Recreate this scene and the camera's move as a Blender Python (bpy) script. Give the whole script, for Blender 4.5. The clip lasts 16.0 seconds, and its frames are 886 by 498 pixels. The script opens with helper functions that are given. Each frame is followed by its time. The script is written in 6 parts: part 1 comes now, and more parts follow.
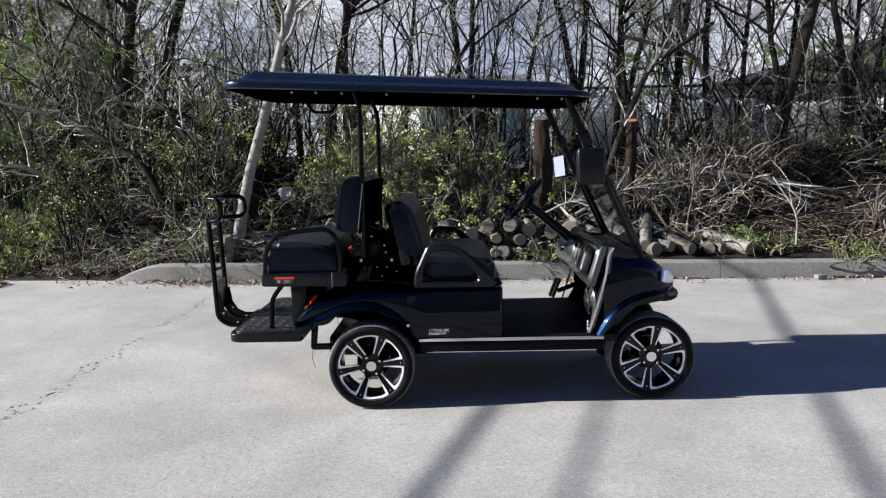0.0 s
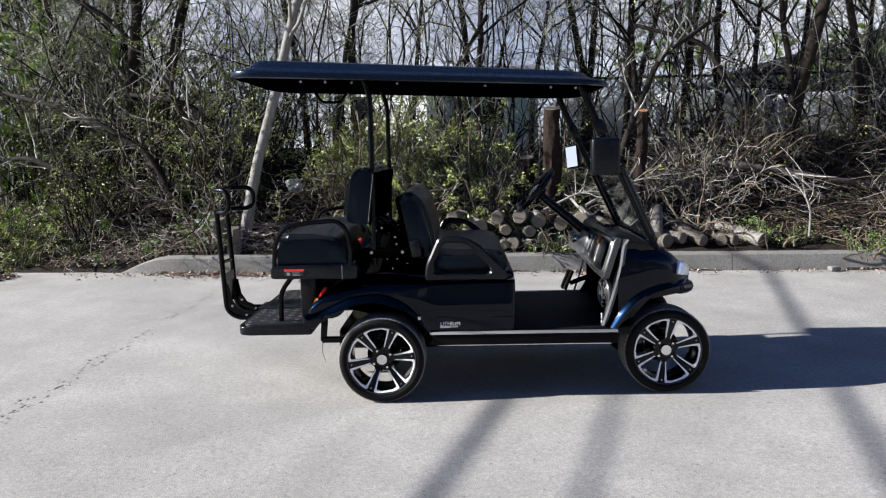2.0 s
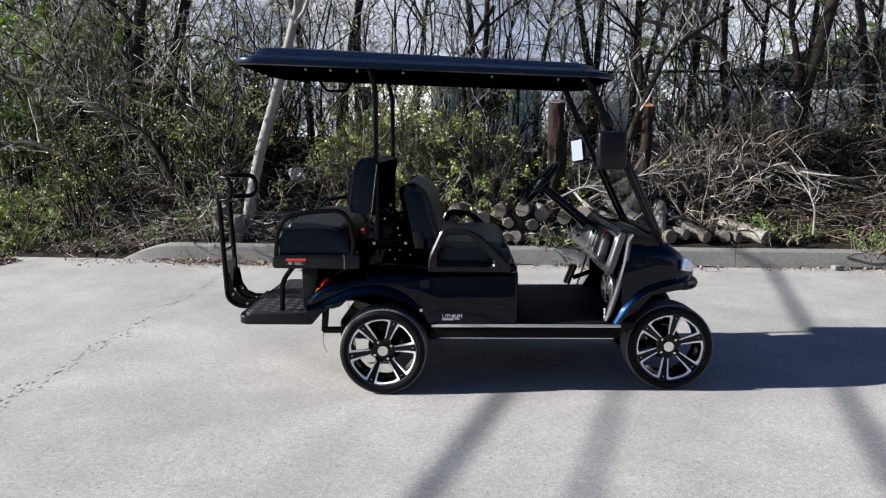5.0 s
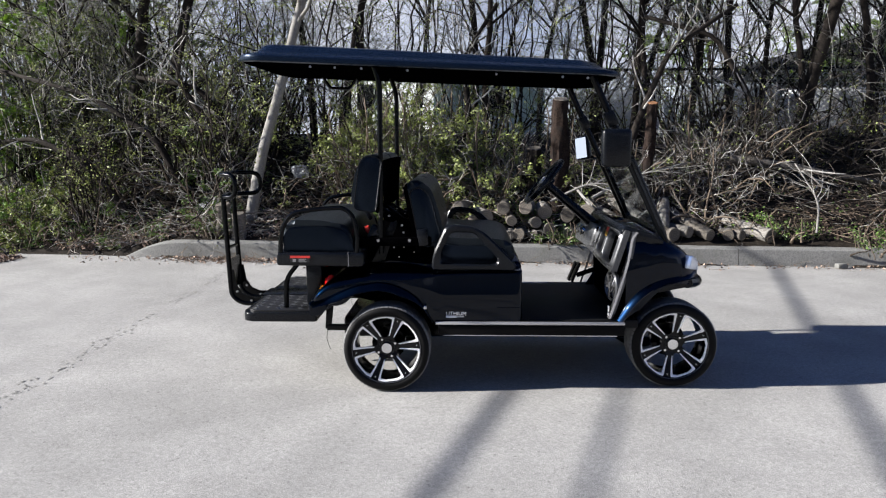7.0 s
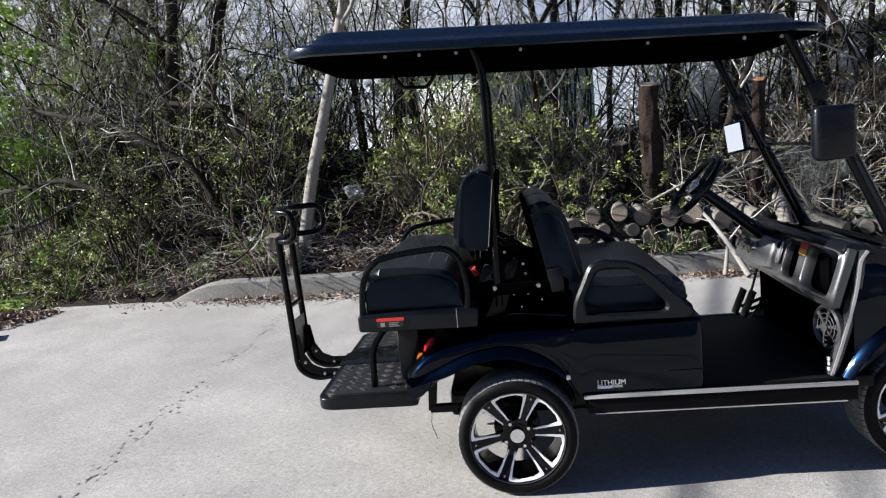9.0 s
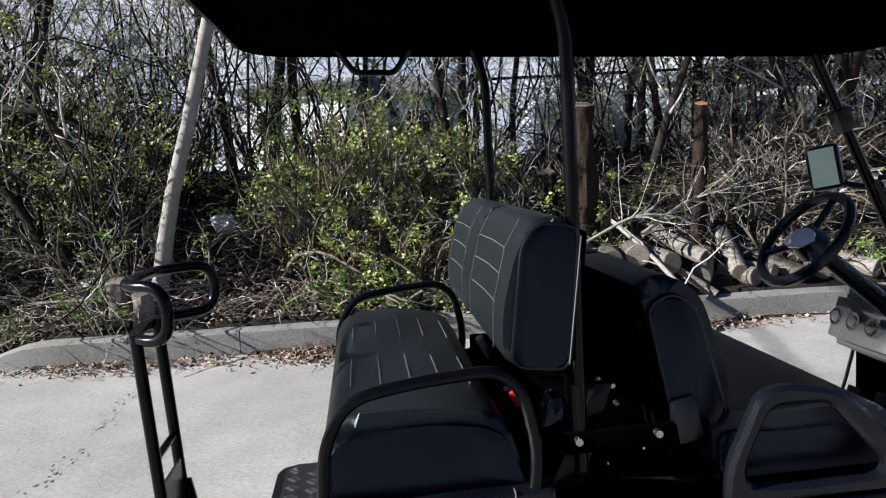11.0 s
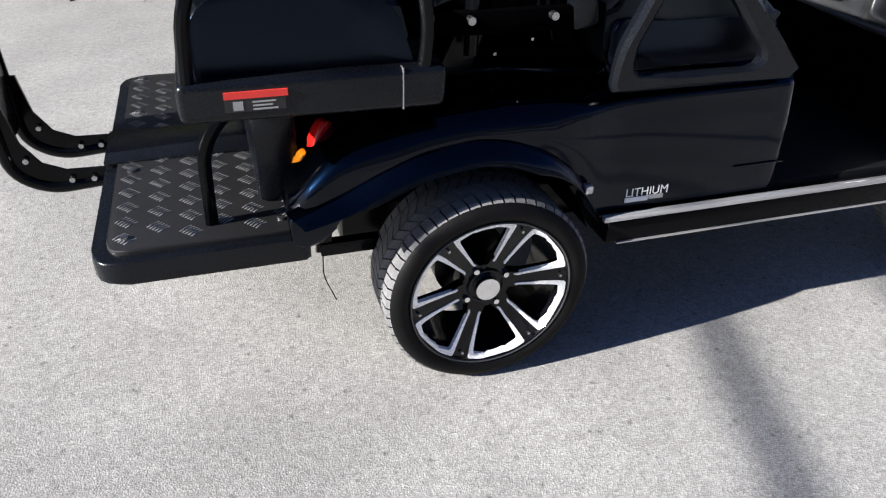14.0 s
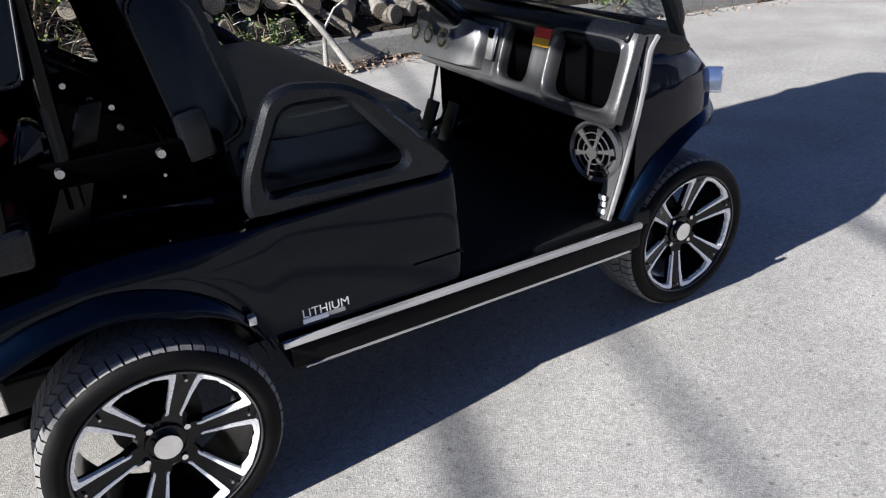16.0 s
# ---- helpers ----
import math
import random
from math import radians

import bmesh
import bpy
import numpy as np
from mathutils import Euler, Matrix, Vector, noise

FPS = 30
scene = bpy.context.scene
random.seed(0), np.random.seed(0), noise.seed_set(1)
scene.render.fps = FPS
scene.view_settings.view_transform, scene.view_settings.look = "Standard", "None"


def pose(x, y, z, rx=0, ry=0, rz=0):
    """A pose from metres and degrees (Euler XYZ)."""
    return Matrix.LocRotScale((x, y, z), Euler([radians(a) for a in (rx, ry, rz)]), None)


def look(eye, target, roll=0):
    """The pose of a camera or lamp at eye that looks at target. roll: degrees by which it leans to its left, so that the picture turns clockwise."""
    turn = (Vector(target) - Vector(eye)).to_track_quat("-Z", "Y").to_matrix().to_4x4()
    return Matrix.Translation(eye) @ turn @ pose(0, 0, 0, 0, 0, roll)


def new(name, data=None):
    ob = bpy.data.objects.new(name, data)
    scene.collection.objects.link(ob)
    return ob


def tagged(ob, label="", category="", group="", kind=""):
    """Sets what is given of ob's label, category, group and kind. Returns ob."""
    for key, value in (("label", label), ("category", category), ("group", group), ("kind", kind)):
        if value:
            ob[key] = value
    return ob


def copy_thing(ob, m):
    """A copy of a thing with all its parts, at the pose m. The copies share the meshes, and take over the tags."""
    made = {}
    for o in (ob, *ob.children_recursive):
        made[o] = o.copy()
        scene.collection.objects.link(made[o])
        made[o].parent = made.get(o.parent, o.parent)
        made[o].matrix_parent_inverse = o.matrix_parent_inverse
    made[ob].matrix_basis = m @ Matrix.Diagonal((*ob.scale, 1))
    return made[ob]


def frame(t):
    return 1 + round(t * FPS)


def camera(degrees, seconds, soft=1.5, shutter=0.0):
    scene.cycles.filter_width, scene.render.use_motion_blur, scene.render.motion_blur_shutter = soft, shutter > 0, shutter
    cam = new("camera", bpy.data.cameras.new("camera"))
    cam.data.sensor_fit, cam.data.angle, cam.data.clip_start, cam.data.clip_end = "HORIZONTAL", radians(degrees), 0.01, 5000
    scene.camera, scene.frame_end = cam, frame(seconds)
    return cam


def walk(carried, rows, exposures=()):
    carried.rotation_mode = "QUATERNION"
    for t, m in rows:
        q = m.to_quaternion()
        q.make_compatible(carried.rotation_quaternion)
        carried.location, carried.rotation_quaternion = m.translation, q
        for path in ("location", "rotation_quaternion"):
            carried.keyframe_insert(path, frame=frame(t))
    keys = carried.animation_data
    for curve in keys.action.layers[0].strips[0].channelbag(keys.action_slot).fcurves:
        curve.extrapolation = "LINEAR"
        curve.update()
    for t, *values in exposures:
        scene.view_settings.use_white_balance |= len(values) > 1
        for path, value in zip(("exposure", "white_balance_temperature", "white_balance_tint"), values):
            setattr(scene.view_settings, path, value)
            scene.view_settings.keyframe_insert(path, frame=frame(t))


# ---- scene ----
cam = camera(62.5, 16.0, soft=1.2)
PATH = [
    (0, (0.522, -4.204, 1.465), (0.483, -2.219, 1.221), -1.2),
    (0.5, (0.51, -4.186, 1.46), (0.471, -2.202, 1.215), -1.0),
    (1, (0.504, -4.186, 1.459), (0.469, -2.2, 1.218), -0.8),
    (1.5, (0.496, -4.162, 1.456), (0.45, -2.179, 1.198), -0.8),
    (2, (0.491, -4.139, 1.458), (0.434, -2.158, 1.192), -1.3),
    (2.5, (0.483, -4.131, 1.462), (0.43, -2.152, 1.181), -0.9),
    (3, (0.474, -4.114, 1.455), (0.429, -2.135, 1.171), -0.4),
    (3.5, (0.472, -4.11, 1.453), (0.422, -2.131, 1.168), -0.5),
    (4, (0.48, -4.103, 1.456), (0.425, -2.125, 1.164), -0.4),
    (6.5, (0.475, -4.124, 1.451), (0.412, -2.145, 1.17), -0.2),
    (7, (0.467, -4.111, 1.452), (0.401, -2.134, 1.158), -0.2),
    (7.5, (0.423, -4.029, 1.427), (0.325, -2.06, 1.088), -0.6),
    (8, (0.347, -3.739, 1.427), (0.049, -1.788, 1.107), 0.8),
    (8.5, (0.197, -3.353, 1.434), (-0.152, -1.407, 1.131), -2.1),
    (8.7, (0.132, -3.195, 1.46), (-0.132, -1.234, 1.169), -4.0),
    (10.8, (-0.435, -1.527, 1.519), (-0.322, 0.458, 1.302), -3.4),
    (11, (-0.478, -1.436, 1.506), (-0.271, 0.54, 1.271), -3.6),
    (11.5, (-0.588, -1.323, 1.458), (-0.276, 0.606, 1.03), -2.3),
    (12, (-0.614, -1.287, 1.422), (-0.303, 0.599, 0.831), -2.2),
    (12.4, (-0.589, -1.263, 1.355), (-0.315, 0.578, 0.625), -1.4),
    (12.5, (-0.613, -1.291, 1.365), (-0.329, 0.533, 0.594), -0.5),
    (13, (-0.594, -1.302, 1.317), (-0.297, 0.452, 0.403), -1.0),
    (13.5, (-0.571, -1.325, 1.28), (-0.24, 0.332, 0.21), 0.3),
    (14, (-0.545, -1.328, 1.282), (-0.027, 0.275, 0.204), 1.6),
    (14.5, (-0.487, -1.325, 1.293), (0.225, 0.232, 0.258), -0.1),
    (15, (-0.37, -1.337, 1.308), (0.41, 0.209, 0.308), -1.1),
    (15.5, (-0.239, -1.348, 1.3), (0.621, 0.172, 0.328), -2.5),
    (16, (-0.059, -1.398, 1.316), (0.807, 0.171, 0.429), -3.4),
]
walk(cam, [(t, look(eye, target, roll)) for t, eye, target, roll in PATH], exposures=((0, 1.27), (8.7, 1.28), (12, 1.33), (16, 1.37)))

# ---- light ----
SUN_EL, SUN_AZ = radians(25.6), radians(186.4)      # where the sun stands, seen from the cart (+x is the cart's front)
world = bpy.data.worlds.new("sky")
scene.world = world
world.use_nodes = True
wn = world.node_tree
sky = wn.nodes.new("ShaderNodeTexSky")
sky.sky_type, sky.sun_disc = "NISHITA", False
sky.sun_elevation, sky.sun_rotation = SUN_EL, radians(90) - SUN_AZ
sky.air_density, sky.dust_density, sky.ozone_density = 1.0, 1.0, 2.0
bg = wn.nodes["Background"]
bg.inputs["Strength"].default_value = 0.027
# thin bright haze and broken cloud low over the whole horizon
w_coord, w_axis, w_band, w_cloud, w_part, w_mul, w_mix = (wn.nodes.new(k) for k in ("ShaderNodeTexCoord", "ShaderNodeSeparateXYZ", "ShaderNodeMapRange", "ShaderNodeTexNoise", "ShaderNodeMapRange", "ShaderNodeMath", "ShaderNodeMix"))
wn.links.new(w_coord.outputs["Generated"], w_axis.inputs[0])
wn.links.new(w_axis.outputs["Z"], w_band.inputs["Value"])
for k, v in zip(("From Min", "From Max", "To Min", "To Max"), (0.2, 0.38, 1.0, 0.0)):
    w_band.inputs[k].default_value = v
w_cloud.inputs["Scale"].default_value, w_cloud.inputs["Detail"].default_value = 4.0, 6.0
wn.links.new(w_coord.outputs["Generated"], w_cloud.inputs["Vector"])
wn.links.new(w_cloud.outputs["Fac"], w_part.inputs["Value"])
for k, v in zip(("From Min", "From Max", "To Min", "To Max"), (0.36, 0.6, 0.45, 1.0)):
    w_part.inputs[k].default_value = v
w_mul.operation = "MULTIPLY"
wn.links.new(w_band.outputs[0], w_mul.inputs[0])
wn.links.new(w_part.outputs[0], w_mul.inputs[1])
w_mix.data_type = "RGBA"
wn.links.new(w_mul.outputs[0], w_mix.inputs["Factor"])
w_blue = wn.nodes.new("ShaderNodeMix")
w_blue.data_type, w_blue.blend_type = "RGBA", "MULTIPLY"
w_blue.inputs["Factor"].default_value, w_blue.inputs["B"].default_value = 1.0, (0.58, 0.88, 1.6, 1)
wn.links.new(sky.outputs[0], w_blue.inputs["A"])
wn.links.new(w_blue.outputs["Result"], w_mix.inputs["A"])
w_mix.inputs["B"].default_value = (14.0, 14.6, 16.4, 1)
wn.links.new(w_mix.outputs["Result"], bg.inputs["Color"])
sun_data = bpy.data.lights.new("sun", "SUN")
sun_data.energy, sun_data.angle, sun_data.color = 5.4, radians(0.53), (1.0, 0.968, 0.925)
sun = new("sun", sun_data)
SUN_FROM = Vector((math.cos(SUN_EL) * math.cos(SUN_AZ), math.cos(SUN_EL) * math.sin(SUN_AZ), math.sin(SUN_EL)))
sun.matrix_world = look(SUN_FROM * 60, (0, 0, 0))


# ---- materials ----
def material(name, colour, rough=0.5, metal=0.0, vary=0.15, scale=8.0, fine=90.0, bump=0.0, bump_scale=None, coat=0.0,
             second=None, island=0.0, per_object=0.0, **more):
    """A node material: two scales of colour noise, optional second colour, bump, and variation by piece."""
    m = bpy.data.materials.new(name)
    m.use_nodes = True
    t = m.node_tree
    b = t.nodes["Principled BSDF"]
    coord = t.nodes.new("ShaderNodeTexCoord")

    def noise_at(s, detail=4.0):
        n = t.nodes.new("ShaderNodeTexNoise")
        n.inputs["Scale"].default_value, n.inputs["Detail"].default_value = s, detail
        t.links.new(coord.outputs["Object"], n.inputs["Vector"])
        return n.outputs["Fac"]

    def mix(kind, fac, a, bb):
        n = t.nodes.new("ShaderNodeMix")
        n.data_type, n.blend_type = "RGBA", kind
        for sock, v in ((n.inputs["Factor"], fac), (n.inputs["A"], a), (n.inputs["B"], bb)):
            if hasattr(v, "is_output"):
                t.links.new(v, sock)
            elif isinstance(v, (int, float)):
                sock.default_value = v
            else:
                sock.default_value = (*v, 1)
        return n.outputs["Result"]

    def ramp(src, lo, hi, a=0.0, c=1.0):
        n = t.nodes.new("ShaderNodeMapRange")
        t.links.new(src, n.inputs["Value"])
        for k, v in zip(("From Min", "From Max", "To Min", "To Max"), (lo, hi, a, c)):
            n.inputs[k].default_value = v
        return n.outputs["Result"]

    col = tuple(colour)
    coarse, grain = noise_at(scale), noise_at(fine, 2.0)
    if second:
        col = mix("MIX", ramp(coarse, 0.38, 0.62), col, second)
    if vary:
        both = t.nodes.new("ShaderNodeMath")
        both.operation = "ADD"
        t.links.new(ramp(coarse, 0.3, 0.7, 1 - vary, 1 + vary), both.inputs[0])
        t.links.new(ramp(grain, 0.3, 0.7, -vary, vary), both.inputs[1])
        col = mix("MULTIPLY", 1.0, col, both.outputs[0])
    for amount, node, sock in ((island, "ShaderNodeNewGeometry", "Random Per Island"), (per_object, "ShaderNodeObjectInfo", "Random")):
        if amount:
            n = t.nodes.new(node)
            col = mix("MULTIPLY", 1.0, col, ramp(n.outputs[sock], 0, 1, 1 - amount, 1 + amount))
    if hasattr(col, "is_output"):
        t.links.new(col, b.inputs["Base Color"])
    else:
        b.inputs["Base Color"].default_value = (*col, 1)
    b.inputs["Roughness"].default_value, b.inputs["Metallic"].default_value = rough, metal
    b.inputs["Coat Weight"].default_value, b.inputs["Coat Roughness"].default_value = coat, 0.03
    if rough > 0.12:
        t.links.new(ramp(grain, 0.3, 0.7, max(rough - 0.08, 0.02), min(rough + 0.08, 1)), b.inputs["Roughness"])
    if bump:
        n = t.nodes.new("ShaderNodeBump")
        n.inputs["Strength"].default_value, n.inputs["Distance"].default_value = bump, 0.01
        t.links.new(noise_at(bump_scale or fine, 6.0), n.inputs["Height"])
        t.links.new(n.outputs["Normal"], b.inputs["Normal"])
    for k, v in more.items():
        b.inputs[k.replace("_", " ")].default_value = v
    return m


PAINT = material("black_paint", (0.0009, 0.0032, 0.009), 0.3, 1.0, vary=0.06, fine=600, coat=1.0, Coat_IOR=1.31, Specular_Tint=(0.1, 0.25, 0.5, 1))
PLASTIC = material("matt_plastic", (0.0038, 0.0048, 0.007), 0.27, vary=0.15, fine=400, bump=0.03, Specular_IOR_Level=0.28)
ROOF_SKIN = material("roof_plastic", (0.003, 0.0065, 0.015), 0.27, vary=0.12, fine=300, bump=0.05, Specular_IOR_Level=0.3, Specular_Tint=(0.4, 0.62, 1.0, 1))
VINYL = material("black_vinyl", (0.006, 0.0076, 0.0096), 0.38, vary=0.15, fine=500, bump=0.12, Specular_IOR_Level=0.33, Specular_Tint=(0.7, 0.85, 1.0, 1))
VINYL_SIDE = material("smooth_vinyl", (0.0018, 0.0026, 0.005), 0.3, vary=0.1, fine=500, bump=0.06, Specular_IOR_Level=0.3, Specular_Tint=(0.5, 0.7, 1.0, 1))
STITCH = material("pale_thread", (0.075, 0.08, 0.085), 0.7)
TUBE = material("powder_coated_steel", (0.0016, 0.002, 0.0026), 0.2, vary=0.1, fine=300, bump=0.012, Specular_IOR_Level=0.16)
RUBBER = material("rubber", (0.0028, 0.0028, 0.0032), 0.6, vary=0.25, scale=14, fine=200, bump=0.1, Specular_IOR_Level=0.14)
# paler than dusty rubber: sun and reflected light put into the tread colour
TREAD = material("dusty_lit_tread", (0.15, 0.15, 0.153), 0.85, vary=0.25, scale=14, fine=200, bump=0.15)
CHROME = material("chrome", (0.75, 0.75, 0.76), 0.1, 1.0, vary=0.04)
ALU = material("machined_aluminium", (0.9, 0.9, 0.92), 0.3, 0.25, vary=0.06, fine=300)
RIM_BLACK = material("gloss_black_rim", (0.003, 0.003, 0.0045), 0.12, vary=0.1, Specular_IOR_Level=0.25)
TRIM = material("silver_trim", (0.55, 0.55, 0.57), 0.115, 0.7, vary=0.0)
DASH = material("grey_dash", (0.075, 0.077, 0.082), 0.3, 0.45, vary=0.1, fine=400, bump=0.04)
STEEL = material("bright_bolt", (0.45, 0.45, 0.46), 0.3, 1.0, vary=0.05)
RED = material("red_lens", (0.65, 0.012, 0.01), 0.12, vary=0.05, coat=0.7)
BLACK_STEEL = material("black_steel", (0.0015, 0.0015, 0.002), 0.5, vary=0.1, Specular_IOR_Level=0.1)
SPEAKER = material("speaker_grey", (0.2, 0.2, 0.21), 0.22, 0.8, vary=0.05)
AMBER = material("amber_lens", (0.85, 0.25, 0.01), 0.12, vary=0.05, coat=0.7)
HEADLAMP = material("clear_lens", (0.8, 0.83, 0.88), 0.14, 0.5, vary=0.05, coat=1.0)
WHITE = material("white_print", (0.75, 0.75, 0.75), 0.5, vary=0.05)
GREY_PRINT = material("grey_print", (0.3, 0.3, 0.3), 0.5, vary=0.05)
RED_PRINT = material("red_print", (0.7, 0.04, 0.03), 0.5, vary=0.05)
YELLOW = material("yellow_print", (0.8, 0.42, 0.04), 0.5, vary=0.05)
MIRROR = material("mirror_glass", (0.85, 0.87, 0.88), 0.02, 1.0, vary=0.0)
FLOOR_MAT = material("rubber_floor_mat", (0.0045, 0.0048, 0.0056), 0.6, vary=0.2, fine=300, bump=0.1, Specular_IOR_Level=0.2)
# glossless near-black for linings; also stands in for shade in the dash trays
LINING_AND_SHADE = material("black_lining_and_shade", (0.0012, 0.0012, 0.0015), 0.85, vary=0.2, fine=300, bump=0.2, Specular_IOR_Level=0.0)

GLASS = bpy.data.materials.new("clear_glass")
GLASS.use_nodes = True
gt = GLASS.node_tree
g_mix, g_clear, g_gloss, g_fres = (gt.nodes.new(k) for k in ("ShaderNodeMixShader", "ShaderNodeBsdfTransparent", "ShaderNodeBsdfGlossy", "ShaderNodeLayerWeight"))
g_gloss.inputs["Roughness"].default_value, g_clear.inputs["Color"].default_value = 0.02, (0.93, 0.95, 0.96, 1)
g_pow = gt.nodes.new("ShaderNodeMath")
g_pow.operation = "POWER"
g_pow.inputs[1].default_value = 9.0
gt.links.new(g_fres.outputs["Facing"], g_pow.inputs[0])
gt.links.new(g_pow.outputs[0], g_mix.inputs[0])
gt.links.new(g_clear.outputs[0], g_mix.inputs[1])
gt.links.new(g_gloss.outputs[0], g_mix.inputs[2])
gt.links.new(g_mix.outputs[0], gt.nodes["Material Output"].inputs["Surface"])

CONCRETE = material("old_concrete", (0.205, 0.203, 0.196), 0.9, vary=0.25, scale=3, fine=60, bump=0.4, bump_scale=90, second=(0.13, 0.13, 0.122))
SOIL = material("leaf_mould", (0.03, 0.024, 0.019), 0.95, vary=0.45, scale=2.5, fine=45, bump=0.8, bump_scale=40, second=(0.013, 0.011, 0.009), Specular_IOR_Level=0.1)
LAWN = material("lawn", (0.09, 0.16, 0.02), 0.9, vary=0.3, scale=1.5, fine=60, bump=0.6)
BARK = material("grey_bark", (0.12, 0.107, 0.092), 0.9, vary=0.4, scale=6, fine=60, bump=0.6, bump_scale=50, per_object=0.3, Specular_IOR_Level=0.15)
DARK_BARK = material("dark_bark", (0.022, 0.0185, 0.016), 0.92, vary=0.4, scale=6, fine=60, bump=0.7, bump_scale=40, per_object=0.3, Specular_IOR_Level=0.1)
PALE_BARK = material("pale_bark", (0.255, 0.245, 0.228), 0.85, vary=0.3, scale=7, fine=70, bump=0.5, bump_scale=60, second=(0.15, 0.142, 0.13))
TWIG = material("grey_twig", (0.25, 0.24, 0.225), 0.8, vary=0.3, scale=3, island=0.8, per_object=0.25, Specular_IOR_Level=0.2)
# darker twig tone: crown silhouettes and thicket shade put into the colour
TWIG_DARK = material("dark_shaded_twig", (0.075, 0.066, 0.058), 0.85, vary=0.3, scale=3, island=0.6, per_object=0.3, Specular_IOR_Level=0.1)
CANE = material("red_brown_cane", (0.115, 0.09, 0.068), 0.8, vary=0.3, scale=3, island=0.5, Specular_IOR_Level=0.2)
CUT_WOOD = material("cut_wood", (0.19, 0.165, 0.135), 0.85, vary=0.35, scale=14, fine=120, bump=0.3, second=(0.1, 0.086, 0.07), per_object=0.5)
cw = CUT_WOOD.node_tree
cw_ring, cw_span, cw_mix = cw.nodes.new("ShaderNodeTexWave"), cw.nodes.new("ShaderNodeMapRange"), cw.nodes.new("ShaderNodeMix")
cw_ring.wave_type, cw_ring.rings_direction = "RINGS", "Z"
for k, v in zip(("Scale", "Distortion", "Detail"), (14.0, 3.0, 3.0)):
    cw_ring.inputs[k].default_value = v
cw.links.new(next(n for n in cw.nodes if n.type == "TEX_COORD").outputs["Object"], cw_ring.inputs["Vector"])
cw_span.inputs["To Min"].default_value, cw_span.inputs["To Max"].default_value = 0.6, 1.15
cw.links.new(cw_ring.outputs["Fac"], cw_span.inputs["Value"])
cw_mix.data_type, cw_mix.blend_type = "RGBA", "MULTIPLY"
cw_mix.inputs["Factor"].default_value = 1.0
cw.links.new(cw.nodes["Principled BSDF"].inputs["Base Color"].links[0].from_socket, cw_mix.inputs["A"])
cw.links.new(cw_span.outputs[0], cw_mix.inputs["B"])
cw.links.new(cw_mix.outputs["Result"], cw.nodes["Principled BSDF"].inputs["Base Color"])
LOG_BARK = material("mottled_bark", (0.23, 0.216, 0.195), 0.9, vary=0.35, scale=16, fine=90, bump=0.7, bump_scale=60, second=(0.075, 0.066, 0.056), per_object=0.4)
ORANGE_WOOD = material("fresh_cut_wood", (0.26, 0.12, 0.05), 0.8, vary=0.2, scale=20, fine=120)
LEAF = material("spring_leaf", (0.22, 0.26, 0.075), 0.5, vary=0.2, scale=2, island=0.5, per_object=0.25)
LEAF_DEEP = material("ivy_leaf", (0.1, 0.17, 0.035), 0.5, vary=0.2, scale=2, island=0.5, per_object=0.25)
LEAF_GREEN = material("bright_leaf", (0.13, 0.205, 0.035), 0.5, vary=0.25, scale=1, island=0.5, per_object=0.2)
for leaf_mat, glow in ((LEAF, (0.17, 0.2, 0.045, 1)), (LEAF_DEEP, (0.08, 0.13, 0.02, 1)), (LEAF_GREEN, (0.16, 0.28, 0.025, 1))):
    lt = leaf_mat.node_tree
    l_mix, l_thin = lt.nodes.new("ShaderNodeMixShader"), lt.nodes.new("ShaderNodeBsdfTranslucent")
    l_thin.inputs["Color"].default_value, l_mix.inputs[0].default_value = glow, 0.22
    lt.links.new(lt.nodes["Principled BSDF"].outputs[0], l_mix.inputs[1])
    lt.links.new(l_thin.outputs[0], l_mix.inputs[2])
    lt.links.new(l_mix.outputs[0], lt.nodes["Material Output"].inputs["Surface"])
DRY_LEAF = material("dry_leaf", (0.24, 0.175, 0.135), 0.9, vary=0.25, scale=3, island=0.7)
BROWN_LEAF = material("rotting_leaf", (0.085, 0.064, 0.05), 0.95, vary=0.3, scale=3, island=0.7, Specular_IOR_Level=0.1)
SIDING = material("white_siding", (0.72, 0.73, 0.75), 0.6, vary=0.06, scale=0.6, fine=20)
GREY_SIDING = material("grey_blue_siding", (0.27, 0.31, 0.38), 0.7, vary=0.08, scale=0.6, fine=20)
SHINGLE = material("dark_shingle", (0.1, 0.1, 0.108), 0.9, vary=0.25, scale=2, fine=30, bump=0.3)
WIRE = material("galvanised_wire", (0.7, 0.72, 0.75), 0.5, 0.2, vary=0.1)
TARP = material("pale_tarp", (0.5, 0.55, 0.62), 0.6, vary=0.15, scale=1)
POLY = material("white_plastic_bag", (0.5, 0.51, 0.53), 0.75, vary=0.15, fine=40, bump=0.5)
PAPER = material("weathered_board", (0.5, 0.48, 0.44), 0.8, vary=0.15, fine=50)

# asphalt: pale grey aggregate chips in darker binder, with faint stains
ASPHALT = material("worn_asphalt", (0.292, 0.286, 0.275), 0.9, vary=0.12, scale=1.3, fine=140, bump=0.0)
at_nodes, at_links = ASPHALT.node_tree.nodes, ASPHALT.node_tree.links
at_bsdf = at_nodes["Principled BSDF"]
chips = at_nodes.new("ShaderNodeTexVoronoi")
chips.inputs["Scale"].default_value = 240
at_links.new(next(n for n in at_nodes if n.type == "TEX_COORD").outputs["Object"], chips.inputs["Vector"])
chip_grey = at_nodes.new("ShaderNodeSeparateColor")
at_links.new(chips.outputs["Color"], chip_grey.inputs[0])
